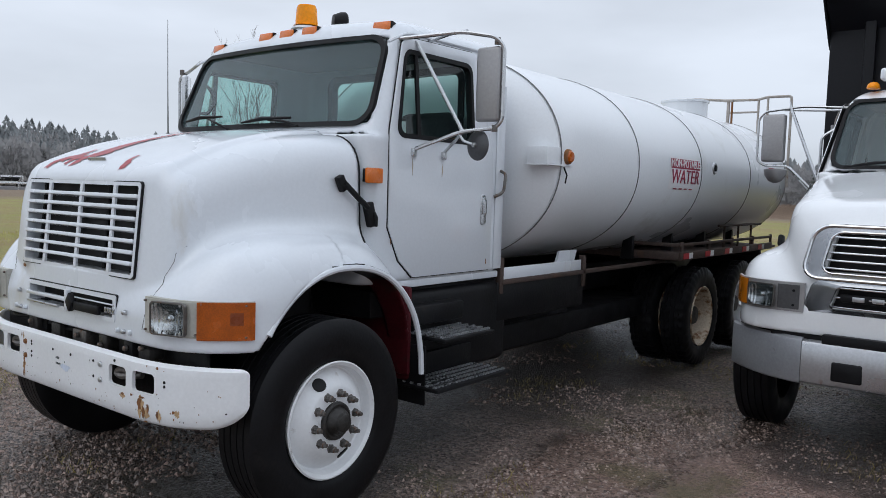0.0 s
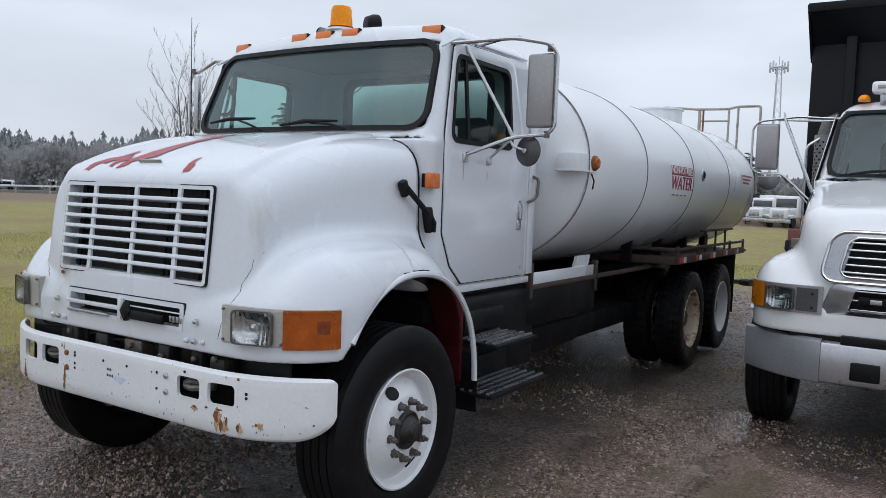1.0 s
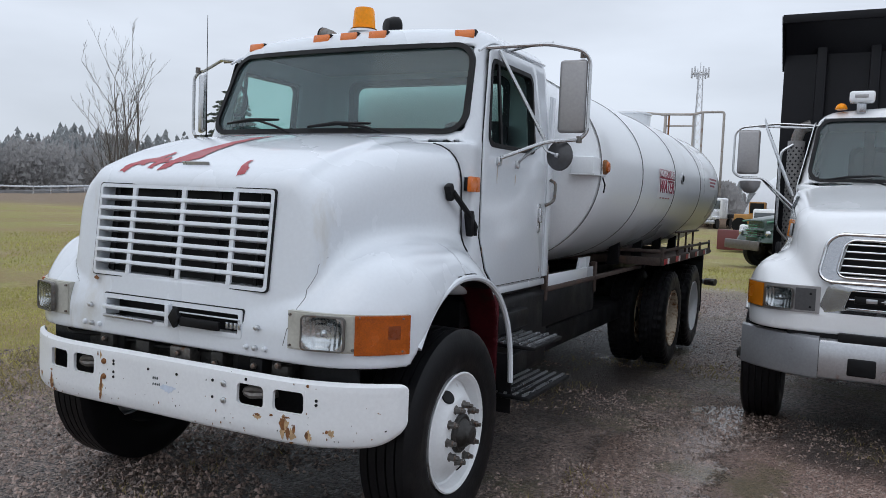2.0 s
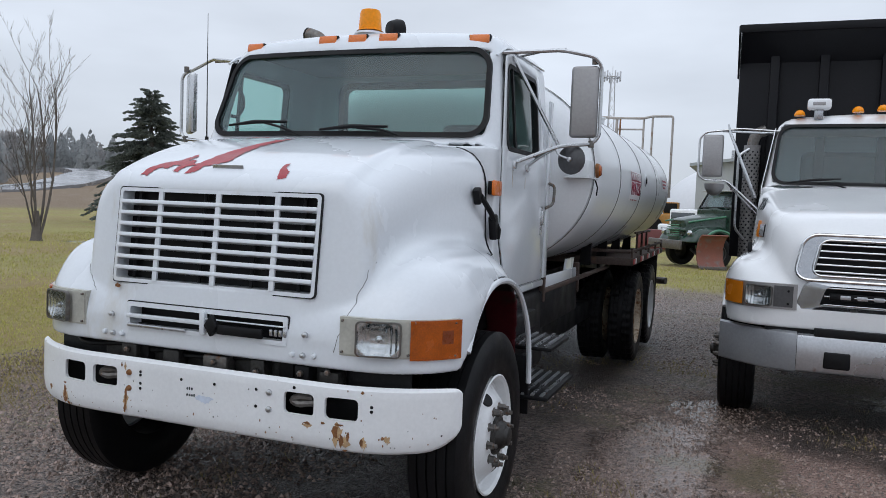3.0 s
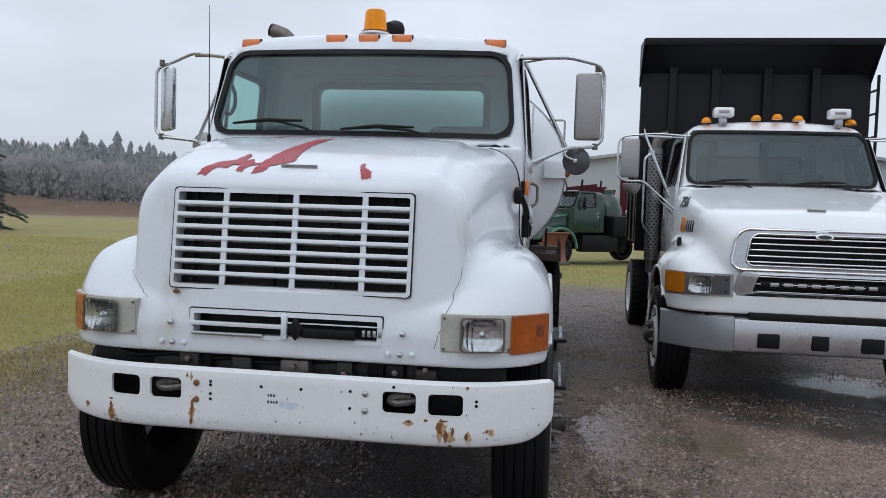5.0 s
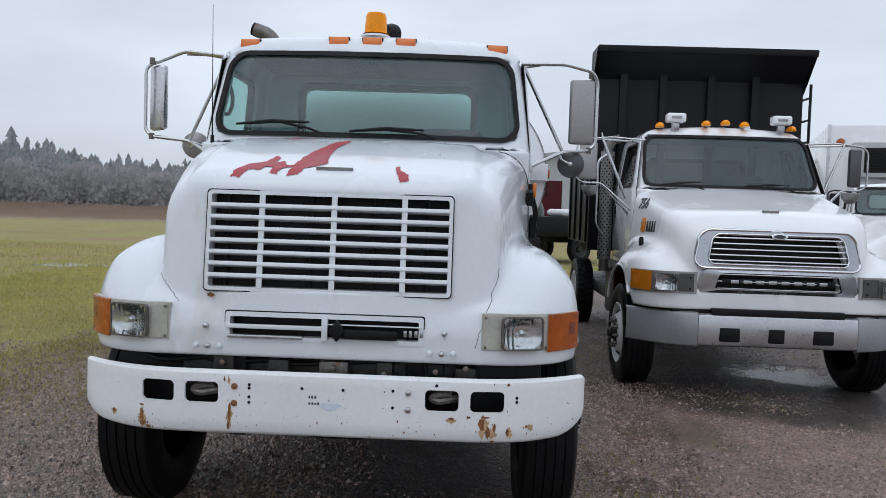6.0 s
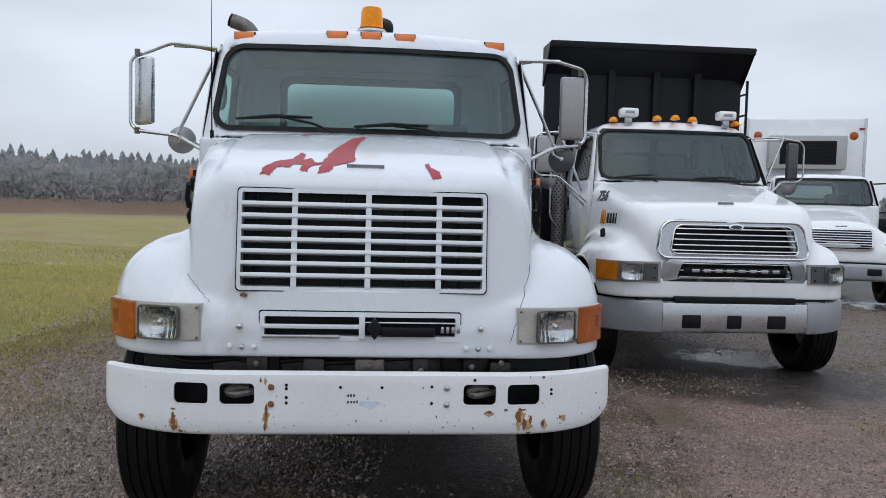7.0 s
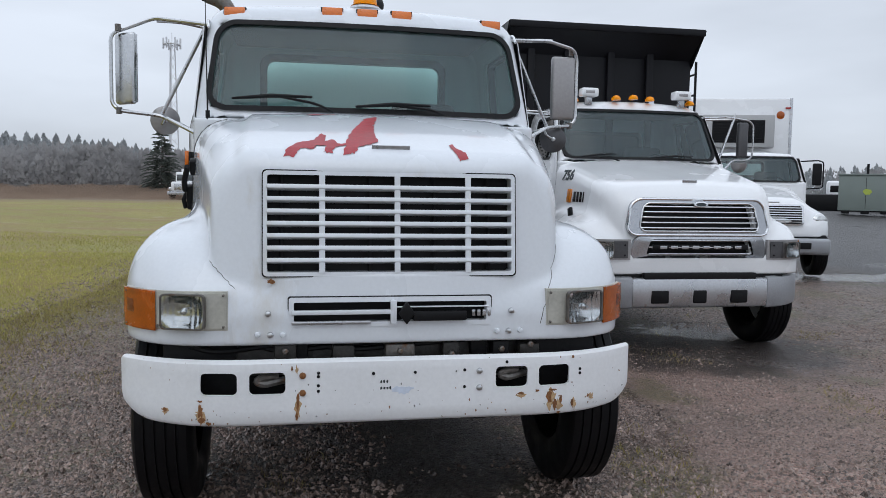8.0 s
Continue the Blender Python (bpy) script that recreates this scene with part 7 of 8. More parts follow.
def land(x, y):
    """The rise of the far land: a low bank under the road and a hill behind it."""
    dx, dy = x - 1.0, y + 4.0
    d, az = math.hypot(dx, dy), math.degrees(math.atan2(dx, dy))
    if az > 40 or az < -110:
        return 0.0
    side_ = min(1.0, max(0.0, (-30 - az) / 10))
    s = min(1.0, max(0.0, (d - 78) / 22))
    h = 0.35 * s * s * (3 - 2 * s) * side_
    return h + 4.6 * math.exp(-((az + 45) / 7.0) ** 2 - ((d - 150) / 38.0) ** 2)


bm = bmesh.new()


def steps(c0, c1, fine_, far, grow=1.22):
    out, v, s = [], c0, fine_
    while v <= c1:
        out.append(v)
        v += fine_
    s, v = fine_, out[-1]
    while v < far:
        s *= grow
        v += s
        out.append(v)
    s, v = fine_, c0
    while v > -far:
        s *= grow
        v -= s
        out.insert(0, v)
    return out


gxs, gys = steps(-7, 12, 0.16, 2500, 1.12), steps(-5, 15, 0.16, 2500, 1.12)
gv = [[bm.verts.new((x, y, height(x, y) if abs(x) < 60 and abs(y) < 60 else land(x, y) - 0.02)) for y in gys] for x in gxs]
for i in range(len(gxs) - 1):
    for j in range(len(gys) - 1):
        bm.faces.new((gv[i][j], gv[i + 1][j], gv[i + 1][j + 1], gv[i][j + 1]))
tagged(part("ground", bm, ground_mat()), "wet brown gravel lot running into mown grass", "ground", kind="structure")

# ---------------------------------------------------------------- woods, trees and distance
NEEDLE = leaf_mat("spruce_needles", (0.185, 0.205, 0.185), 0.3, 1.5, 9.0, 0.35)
# pale base colours: haze before the far woods is put into them
WOODS = leaf_mat("haze_pale_woods_foliage", (0.42, 0.435, 0.44), 0.08, 0.03, 0.3, 0.03)
BRUSH = leaf_mat("haze_pale_brush", (0.40, 0.39, 0.385), 0.10, 0.04, 0.4, 0.04)
BARK = mat("grey_brown_bark", (0.125, 0.108, 0.098), 0.9, var=0.3, scale=3, fine=30, bump=0.2)


def mesh_from(name, V, F, mt, label="", category="", kind="", parent=None, smooth=False):
    me = bpy.data.meshes.new(name)
    me.from_pydata(V, [], F)
    if smooth:
        me.polygons.foreach_set("use_smooth", np.ones(len(F), bool))
    me.update()
    finish(me, mt)
    ob = new(name, me)
    ob.parent = parent
    return tagged(ob, label, category, "", kind)


def tuft(V, F, px, py, pz, s, tallness, rg):
    i0 = len(V)
    V += [(px - s, py + rg.uniform(-s, s), pz - s * rg.uniform(0.4, 1.0)), (px + s, py + rg.uniform(-s, s), pz - s * rg.uniform(0.4, 1.0)), (px + rg.uniform(-s, s) * 0.5, py, pz + s * tallness)]
    F.append((i0, i0 + 1, i0 + 2))


def far_conifer(V, F, x, y, z, h, r, rg):
    """A far spruce: many small tufts thinning out to a narrow tip."""
    for j in range(150):
        t = rg.random() ** 0.8
        a, q = rg.uniform(0, 6.28), r * (1 - t) ** 0.75 * (0.25 + 0.85 * math.sqrt(rg.random()))
        tuft(V, F, x + q * math.cos(a), y + q * math.sin(a), z + h * t * 0.97, h * (0.026 + 0.034 * (1 - t)) * rg.uniform(0.7, 1.3), 1.3, rg)
    tuft(V, F, x, y, z + h * 0.97, h * 0.018, 2.5, rg)


def far_bush(V, F, x, y, z, h, r, rg):
    """A far leafless crown: a soft rounded clump of twig tufts."""
    for j in range(130):
        a, q, t = rg.uniform(0, 6.28), r * math.sqrt(rg.random()), rg.random()
        k = q * math.sqrt(max(0.0, 1 - (1.25 * t - 0.35) ** 2)) 
        tuft(V, F, x + k * math.cos(a), y + k * math.sin(a), z + h * t, h * rg.uniform(0.030, 0.060), rg.uniform(1.0, 1.8), rg)


rg = random.Random(11)
V, F, V2, F2 = [], [], [], []
ridge = lambda az: float(np.interp(az, [-82, -60, -40, -34, -25, -18, -12, -4], [3.5, 3.6, 3.55, 3.75, 3.4, 3.0, 2.5, 2.0]))    # treeline height in degrees, fitted to the camera's view, by bearing
for az0, az1, d0, d1, el, count, mixb in ((-82, -8, 118, 128, -0.76, 380, 0.60), (-82, -6, 132, 150, -0.89, 520, 0.45), (-82, -4, 160, 190, -1.0, 640, 0.30), (-10, 36, 205, 230, 1.35, 130, 0.4), (34, 70, 190, 230, 1.75, 150, 0.4)):
    for i in range(count):
        az, d = rg.uniform(az0, az1), rg.uniform(d0, d1)
        if -50 < az < -40 and d < 150:
            continue
        x, y = polar(az, d)
        z = land(x, y)
        tall = (1.7 + d * math.tan(radians(el if el > 0 else -el * ridge(az)))) * (1 + 0.10 * math.sin(az * 0.35) + 0.07 * math.sin(az * 0.9 + d))
        h = max(3.0, tall * rg.uniform(0.86, 1.02) * (1.08 if rg.random() < 0.06 else 1.0) - z)
        if rg.random() < mixb:
            far_bush(V2, F2, x, y, z - 0.2, h * 0.85, h * 0.32, rg)
        else:
            far_conifer(V, F, x, y, z - 0.3, h, h * rg.uniform(0.18, 0.27), rg)
for i in range(900):
    az, d = rg.uniform(-82, -6), rg.uniform(108, 122)
    if -52 < az < -40:
        continue
    x, y = polar(az, d)
    far_bush(V2, F2, x, y, land(x, y) - 0.2, rg.uniform(2.0, 6.5), rg.uniform(1.2, 2.4), rg)
V3, F3 = [], []
for i in range(1500):
    az, d = rg.uniform(-42, -5), rg.uniform(78, 106)
    x, y = polar(az, d)
    far_bush(V3, F3, x, y, land(x, y) - 0.1, rg.uniform(0.3, 0.5) + max(0.0, d - 86) * 0.05, rg.uniform(1.0, 2.2), rg)
mesh_from("far_scrub", V3, F3, leaf_mat("reddish_dead_scrub", (0.37, 0.285, 0.225), 0.12, 0.05, 0.5, 0.08), "low reddish-brown dead scrub before the woods", "scrub", "stuff")
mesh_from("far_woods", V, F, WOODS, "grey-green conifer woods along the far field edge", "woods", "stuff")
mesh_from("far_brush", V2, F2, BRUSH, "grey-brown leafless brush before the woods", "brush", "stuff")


def spruce(x, y, h, r, seed, count, label):
    """A spruce: trunk, and boughs built of many drooping sprays of needles."""
    q = random.Random(seed)
    root = thing("spruce_tree", label, "tree", Matrix.Translation((x, y, 0)))
    part("trunk", tube([(0, 0, -0.1), (0.05, 0, h * 0.5), (0, 0.02, h * 0.97)], [0.20, 0.12, 0.02], 8), BARK, root)
    V, F = [], []
    tiers = count
    for i in range(tiers):
        k = (i + q.uniform(-0.6, 0.6)) / tiers
        k = min(0.985, max(0.0, k))
        z0 = h * (0.035 + 0.95 * k)
        n = 11 if k < 0.55 else 8 if k < 0.85 else 5
        a0, long_ = q.uniform(0, 6.283), q.uniform(0.86, 1.08)
        for b_ in range(n):
            z0 = h * (0.035 + 0.95 * min(0.99, max(0, k + q.uniform(-0.045, 0.045))))
            a = a0 + 6.283 * b_ / n + q.uniform(-0.25, 0.25)
            L = (r * (1 - k) ** 0.68 * long_ * q.uniform(0.45, 1.14) + 0.18)
            rise, sag = (0.10 + 0.45 * k) * L, 0.22 * L
            ca, sa = math.cos(a), math.sin(a)
            steps_ = max(4, int(L / 0.13))
            for j in range(1, steps_ + 1):
                f = j / steps_
                if f < 0.22 and k < 0.8:
                    continue
                d, pz = L * f, z0 + rise * f - sag * f * f * 1.6 + q.uniform(-0.03, 0.03)
                w = (0.38 * (1 - f) + 0.10) * min(1.0, L)
                for side in (-1, 1):
                    for _ in range(3):
                        u = w * q.uniform(0.5, 1.2) * side
                        t_ = q.uniform(0.08, 0.22)
                        px, py = ca * d, sa * d
                        ex, ey = px - sa * u + ca * t_, py + ca * u + sa * t_
                        ez = pz - 0.10 * q.random() - 0.25 * abs(u)
                        wx, wy = ca * 0.035, sa * 0.035
                        i0 = len(V)
                        V += [(px - wx, py - wy, pz), (px + wx, py + wy, pz + 0.03), (ex, ey, ez), ((px + ex) / 2 - wx, (py + ey) / 2 - wy, (pz + ez) / 2 - 0.07)]
                        F.append((i0, i0 + 1, i0 + 2, i0 + 3))
    mesh_from("crown", V, F, NEEDLE, "dense dark green drooping boughs", parent=root)
    return root


spruce(-27.0, 29.2, 7.1, 3.0, 3, 46, "dense dark green spruce on the grass field")
spruce(-16.5, 96.0, 8.5, 3.0, 5, 26, "dark spruce at the far field edge")


def bare_tree(x, y, h, seed):
    """A leafless tree of several stems, its limbs forking to fine twigs."""
    q = random.Random(seed)
    root = thing("bare_tree", "leafless grey-brown tree with several stems on the grass", "tree", Matrix.Translation((x, y, 0)))

    def grow(p, d, length, r, depth, bm):
        pts, rr = [p], [r]
        n = 7 if depth == 0 else 5
        for i in range(n):
            d = (d + Vector((q.uniform(-0.13, 0.13), q.uniform(-0.13, 0.13), 0.05))).normalized()
            p = p + d * length / n
            pts.append(p)
            rr.append(r * (1 - 0.62 * (i + 1) / n))
            if depth < 3 and i > (1 if depth == 0 else 0):
                for _ in range(q.choice((1, 1, 2)) if depth else q.choice((1, 2, 2))):
                    side = Vector((q.uniform(-1, 1), q.uniform(-1, 1), q.uniform(0.2, 0.8))).normalized()
                    bm = grow(p, (d * 0.9 + side * 0.75).normalized(), length * q.uniform(0.22, 0.44), max(0.0045, rr[-1] * 0.55), depth + 1, bm)
        return tube(pts, rr, 5 if depth else 7, bm=bm)

    for i in range(6):
        a = 2 * math.pi * i / 6 + 0.4
        lean = q.uniform(0.12, 0.34)
        s = grow(Vector((0.07 * math.cos(a), 0.07 * math.sin(a), 0.25 if i else -0.05)), Vector((lean * math.cos(a), lean * math.sin(a), 1)).normalized(), h * (1.0 if i < 3 else q.uniform(0.55, 0.8)), 0.048 if i < 3 else 0.034, 0, None)
        part("limb", s, BARK, root)
    part("trunk", tube([(0, 0, -0.1), (0, 0, 0.12), (0.01, 0, 0.5), (0.02, 0, 0.95)], [0.22, 0.16, 0.13, 0.06], 9), BARK, root)


bare_tree(-18.6, 14.7, 4.7, 29)

# road over the far bank, wet and pale under the sky
ROAD = mat("wet_pale_road", (0.24, 0.24, 0.25), 0.22, var=0.12, scale=0.3, fine=3, bump=0.03)
line = [(-86, 101), (-74, 101), (-62, 101), (-54, 102), (-50, 106), (-47, 113), (-45.5, 122), (-44.5, 133), (-45.5, 142), (-49, 149)]
Lr, Fr = [], []
fine_line = []
for (a, d), (a2, d2) in zip(line, line[1:]):
    fine_line += [(a + (a2 - a) * i / 8, d + (d2 - d) * i / 8) for i in range(8)]
P_ = [Vector((*polar(a, d), 0)) for a, d in fine_line]
for i, p in enumerate(P_):
    t = (P_[min(i + 1, len(P_) - 1)] - P_[max(i - 1, 0)]).normalized()
    n_ = Vector((-t.y, t.x, 0)) * 3.4
    for s in (1, -1):
        c = p + n_ * s
        Lr.append((c.x, c.y, land(p.x, p.y) + 0.25))
    for s in (1, -1):
        c = p + n_ * s
        Lr.append((c.x, c.y, land(p.x, p.y) - 0.6))
for i in range(len(P_) - 1):
    a, b = 4 * i, 4 * i + 4
    Fr += [(a, a + 1, b + 1, b), (a + 1, a + 3, b + 3, b + 1), (a, b, b + 2, a + 2)]
mesh_from("road", Lr, Fr, ROAD, "pale wet road on the far bank", "road", "structure")
gr = thing("guard_rail_fence", "long steel guard rail beside the far road", "guard rail", Matrix())
for (a, d), (a2, d2) in zip(line[:5], line[1:6]):
    p, r_ = Vector((*polar(a, d - 4), 0)), Vector((*polar(a2, d2 - 4), 0))
    part("rail", tube([(p.x, p.y, land(p.x, p.y) + 0.75), (r_.x, r_.y, land(r_.x, r_.y) + 0.75)], 0.12, 5), STEEL, gr)
    for k in range(4):
        c = p.lerp(r_, k / 4)
        part("rail_post", tube([(c.x, c.y, land(c.x, c.y) - 0.2), (c.x, c.y, land(c.x, c.y) + 0.75)], 0.08, 5), STEEL, gr)

# lattice mast
mx_, my_ = -22.3, 144.4
mast = thing("lattice_mast", "pale steel lattice mast with antennas on top", "mast", Matrix.Translation((mx_, my_, 0)))
MASTM = mat("galvanised_mast_steel", (0.62, 0.63, 0.65), 0.5, metal=0.3, var=0.08)
legp = lambda k, z: ((1.15 - 0.70 * z / 27) * math.cos(2.0944 * k + 0.3), (1.15 - 0.70 * z / 27) * math.sin(2.0944 * k + 0.3), z)
for k in range(3):
    part("mast_leg", tube([legp(k, 0), legp(k, 26.5)], 0.11, 6), MASTM, mast)
    for i in range(16):
        part("mast_brace", tube([legp(k, 1.65 * i), legp((k + 1) % 3, 1.65 * (i + 1))], 0.05, 4), MASTM, mast)
for k in range(6):
    a = 2 * math.pi * k / 6
    part("antenna_panel", box(-0.16, 0.16, -0.09, 0.09, 25.4, 27.3, 0.04, m=Matrix.Rotation(a, 4, "Z") @ Matrix.Translation((1.45, 0, 0))), MASTM, mast)
part("antenna_ring", lathe([(26.0, 1.40), (26.15, 1.46), (26.3, 1.40)], 16, "z", cap=False), MASTM, mast)
part("spike", tube([(0, 0, 26), (0, 0, 28.2)], 0.05, 5), MASTM, mast)

# long pale metal building
WALLM = mat("pale_grey_wall_sheet", (0.44, 0.46, 0.48), 0.6, var=0.06, scale=0.6, bump=0.02)
ROOFM = mat("dull_roof_sheet", (0.36, 0.39, 0.41), 0.5, var=0.1, scale=0.4, bump=0.02)
hall = thing("metal_hall", "long pale grey metal hall with low gable roof", "building", Matrix.Translation((-1.3, 58, 0)))
part("wall", sheet([(0, -0.2), (34, -0.2), (34, 5.2), (17, 7.5), (0, 5.2)], [], 0.2, lambda u, v, d: (u, d, v)), WALLM, hall, "pale ribbed gable wall")
part("side_wall", box(-0.0, 0.2, 0.2, 30, -0.2, 5.2), WALLM, hall)
for i in range(68):
    u = 0.3 + 0.5 * i
    part("wall_rib", box(u - 0.04, u + 0.04, -0.03, 0.0, 0, 5.2 + 2.3 * (1 - abs(u - 17) / 17) - 0.1), WALLM, hall)
for sgn in (1, -1):
    part("roof", sheet([(17, 7.52), (17 + sgn * 17.5, 5.15), (17 + sgn * 17.5, 5.38), (17, 7.75)], [], 31, lambda u, v, d: (u, d - 0.5, v)), ROOFM, hall, "dull grey roof sheet")
for u in (5.2, 12.0, 14.2):
    w_ = part("window", box(u - 0.7, u + 0.7, -0.06, 0.02, 2.6, 3.5, 0.02), TRIM, hall)
    part("frame", sheet(rounded(u - 0.78, u + 0.78, 2.52, 3.58, 0.02, 1), [rounded(u - 0.66, u + 0.66, 2.64, 3.46, 0.02, 1)], 0.06, lambda a, v, d: (a, d - 0.10, v)), FRESHWHITE, w_)
part("vent_pipe", tube([(2.6, 1.5, 5.3), (2.6, 1.5, 6.5)], 0.25, 8), BRIGHT, hall)
part("door_leaf", box(7.4, 9.4, -0.08, 0.02, 0, 4.4, 0.02), MAROON, hall, "dark red sliding door")
dome = thing("storage_dome", "white round storage dome beside the hall", "building", Matrix.Translation((-0.4, 100, 0)))
part("dome_shell", lathe([(8.4 * math.sin(t) - 0.9, max(0.05, 8.4 * math.cos(t))) for t in [radians(5 + 8.4 * k) for k in range(11)]], 36, "z"), mat("white_dome_cover", (0.72, 0.73, 0.75), 0.5, var=0.05), dome)

# green plough truck parked at the back
GREEN = mat("dark_green_truck_paint", (0.008, 0.034, 0.020), 0.3, var=0.1, scale=2, bump=0.02, coat=0.4)
GREENL = mat("bright_green_truck_paint", (0.05, 0.20, 0.11), 0.35, var=0.1, scale=2, bump=0.02, coat=0.4)
ORANGE = mat("worn_orange_blade_paint", (0.22, 0.075, 0.050), 0.6, var=0.25, scale=2, bump=0.05, dirt=(0.16, 0.13, 0.12), amount=0.6, dscale=3)
G = thing("plough_truck", "dark green plough truck with orange blade on the grass", "truck", Matrix.Translation((0.66, 28.1, height(0.66, 28.1))) @ Matrix.Rotation(radians(-54), 4, "Z") @ Matrix.Scale(1.14, 4))
HG = dict(HB, z0=1.62, yf=-0.95, y0=-0.8, rise=0.16, w0=0.46, w1=0.80, fx=1.10, fz=1.36)
hood(G, HG, GREEN, "dark green hood", 0.035)
CG = dict(CB, yc=0.52, roof=2.62, drive=1)
cab(G, CG, GREEN, "dark green cab", DARKGLASS, 0.045)
for sgn in (1, -1):
    wheel(G, "steer", sgn * 1.05, 0.0, 0.52, sgn, DARKRIM, 0.30, 0.52, nuts=False)
    wheel(G, "drive", sgn * 1.05, 4.6, 0.52, sgn, DARKRIM, 0.30, 0.52, nuts=False)
    part("headlamp", lathe([(-0.05, 0.03), (-0.02, 0.09), (0.05, 0.10)], 16, "y", m=Matrix.Translation((sgn * 0.80, -0.86, 1.16))), CLEARLENS, G)
    part("fender_trim", tube([(sgn * 1.165, 0.66 * math.cos(t) + 0.05, 0.58 + 0.70 * math.sin(t)) for t in [math.pi * k / 14 for k in range(15)]], 0.045, 6), GREENL, G, "bright green fender edge")
    part("hood_stripe", tube([(sgn * 0.72, -0.85, 1.52), (sgn * 0.86, 0.45, 1.74)], 0.03, 6), GREENL, G)
    part("frame_rail", box(sgn * 0.38, sgn * 0.46, -0.8, 6.5, 0.75, 1.0), BLACK, G)
    part("mirror", box(sgn * 1.16 - 0.05, sgn * 1.16 + 0.05, 0.95, 1.03, 1.95, 2.4, 0.02), TRIM, G)
    part("side_tank", box(sgn * 0.7, sgn * 1.1, 1.0, 2.6, 0.45, 1.05, 0.05), BLACK, G)
for i in range(6):
    part("grille_bar", box(-0.36, 0.36, -0.985, -0.955, 1.02 + 0.075 * i, 1.05 + 0.075 * i, 0.008), GREENL, G)
part("cab_visor", box(-0.85, 0.85, 0.62, 0.95, 2.58, 2.62, 0.01), BRIGHT, G)
part("body_box", box(-1.2, 1.2, 2.3, 6.8, 1.0, 1.75, 0.04), BLACK, G, "black spreader body")
part("hopper", lathe([(1.70, 0.62), (2.05, 0.60), (2.45, 0.42), (2.62, 0.22), (2.80, 0.20), (2.84, 0.10)], 24, "z", m=Matrix.Translation((0.3, 2.75, 0)) @ Matrix.Diagonal((0.85, 0.85, 0.97, 1))), GREEN, G, "rounded green tank behind the cab")
for k in range(3):
    part("wing_blade", sheet([(-0.55, 2.0), (0.45, 2.0), (0.62, 2.95 - 0.1 * k), (-0.50, 2.80 + 0.05 * k)], [], 0.05, lambda u, v, d: (-0.75 + 0.55 * u, 2.25 + 0.45 * k + 0.8 * u + d, v), r=0.01), MAROON, G, "raised dark red wing blade")
for k in range(2):
    part("wing_post", tube([(-0.9, 2.3 + 0.9 * k, 1.7), (-0.7, 2.3 + 0.9 * k, 3.1)], 0.04, 6), BLACK, G)
part("salt_chute", box(-0.5, 0.5, 4.2, 5.6, 1.75, 2.05, 0.15, 3), TAPEWHITE, G, "pale salt heaped in the body")
bl = thing("snow_plough", "worn orange and steel snow blade before the green truck", "blade", G.matrix_basis @ Matrix.Translation((-0.25, 0.35, 0)))
bb_ = bmesh.new()
prof_ = [(-0.30 + 0.36 * math.cos(t), 0.62 + 0.58 * math.sin(t)) for t in [radians(-75 + 150 * k / 10) for k in range(11)]]
rows = [[bb_.verts.new((1.75 - u, y, z * 0.95)) for u, z in prof_] for y in (-1.30, -1.05, -0.80, -0.55, -0.35)]
for P, Q in zip(rows, rows[1:]):
    for j in range(10):
        bb_.faces.new((P[j], Q[j], Q[j + 1], P[j + 1]))
bmesh.ops.recalc_face_normals(bb_, faces=bb_.faces)
bmesh.ops.solidify(bb_, geom=list(bb_.faces), thickness=0.04)
part("mouldboard", bb_, ORANGE, bl, "curved orange mouldboard")
part("cutting_edge", box(1.92, 1.96, -1.30, -0.35, 0.0, 0.14, 0.005), NUT, bl)
part("wing_plate", box(-0.95, 1.05, -1.35, -1.25, 0.62, 0.92, 0.03), NUT, G, "dull steel plough hitch")
for x in (-0.55, -0.75):
    part("push_arm", tube([(0.5, x, 0.6), (1.45, x - 0.3, 0.45)], 0.06, 8), BLACK, bl)


def far_lorry(x, y, yaw, paint, label, tall=2.9, box_=None, trim=None, size=1.0):
    """A far parked lorry: cab, screen, grille, bumper, wheels and body."""
    o = thing("parked_lorry", label, "truck", Matrix.Translation((x, y, height(x, y))) @ Matrix.Rotation(radians(yaw), 4, "Z") @ Matrix.Scale(size, 4), "lorries at the back of the lot")
    part("cab_body", box(-1.1, 1.1, 0.9, 2.6, 0.9, tall, 0.15, 3), paint, o)
    part("hood", box(-0.85, 0.85, -0.9, 1.0, 0.8, 1.75, 0.18, 3), paint, o)
    part("windscreen", box(-0.92, 0.92, 0.87, 0.92, 1.85, tall - 0.25, 0.02), WINDOWDARK, o)
    part("grille", box(-0.5, 0.5, -0.94, -0.88, 0.95, 1.55, 0.03), BRIGHT, o)
    part("bumper", box(-1.15, 1.15, -1.05, -0.85, 0.45, 0.8, 0.05), BRIGHT, o)
    for s in (1, -1):
        part("fender", box(s * 0.75, s * 1.15, -0.75, 0.5, 0.85, 1.2, 0.12, 3), trim or paint, o)
        part("headlamp", box(s * 0.95 - 0.12, s * 0.95 + 0.12, -0.80, -0.74, 0.95, 1.12, 0.02), CLEARLENS, o)
        for yy in (-0.1, 3.4):
            part("wheel", lathe([(-0.14, 0.3), (-0.14, 0.5), (0.14, 0.5), (0.14, 0.3)], 20, "x", m=Matrix.Translation((s * 1.0, yy, 0.5))), RUBBER, o)
    part("body", box(-1.2, 1.2, 2.7, 7.5, 1.0, box_ or 1.4, 0.05), trim or (paint if box_ else BLACK), o)
    return o


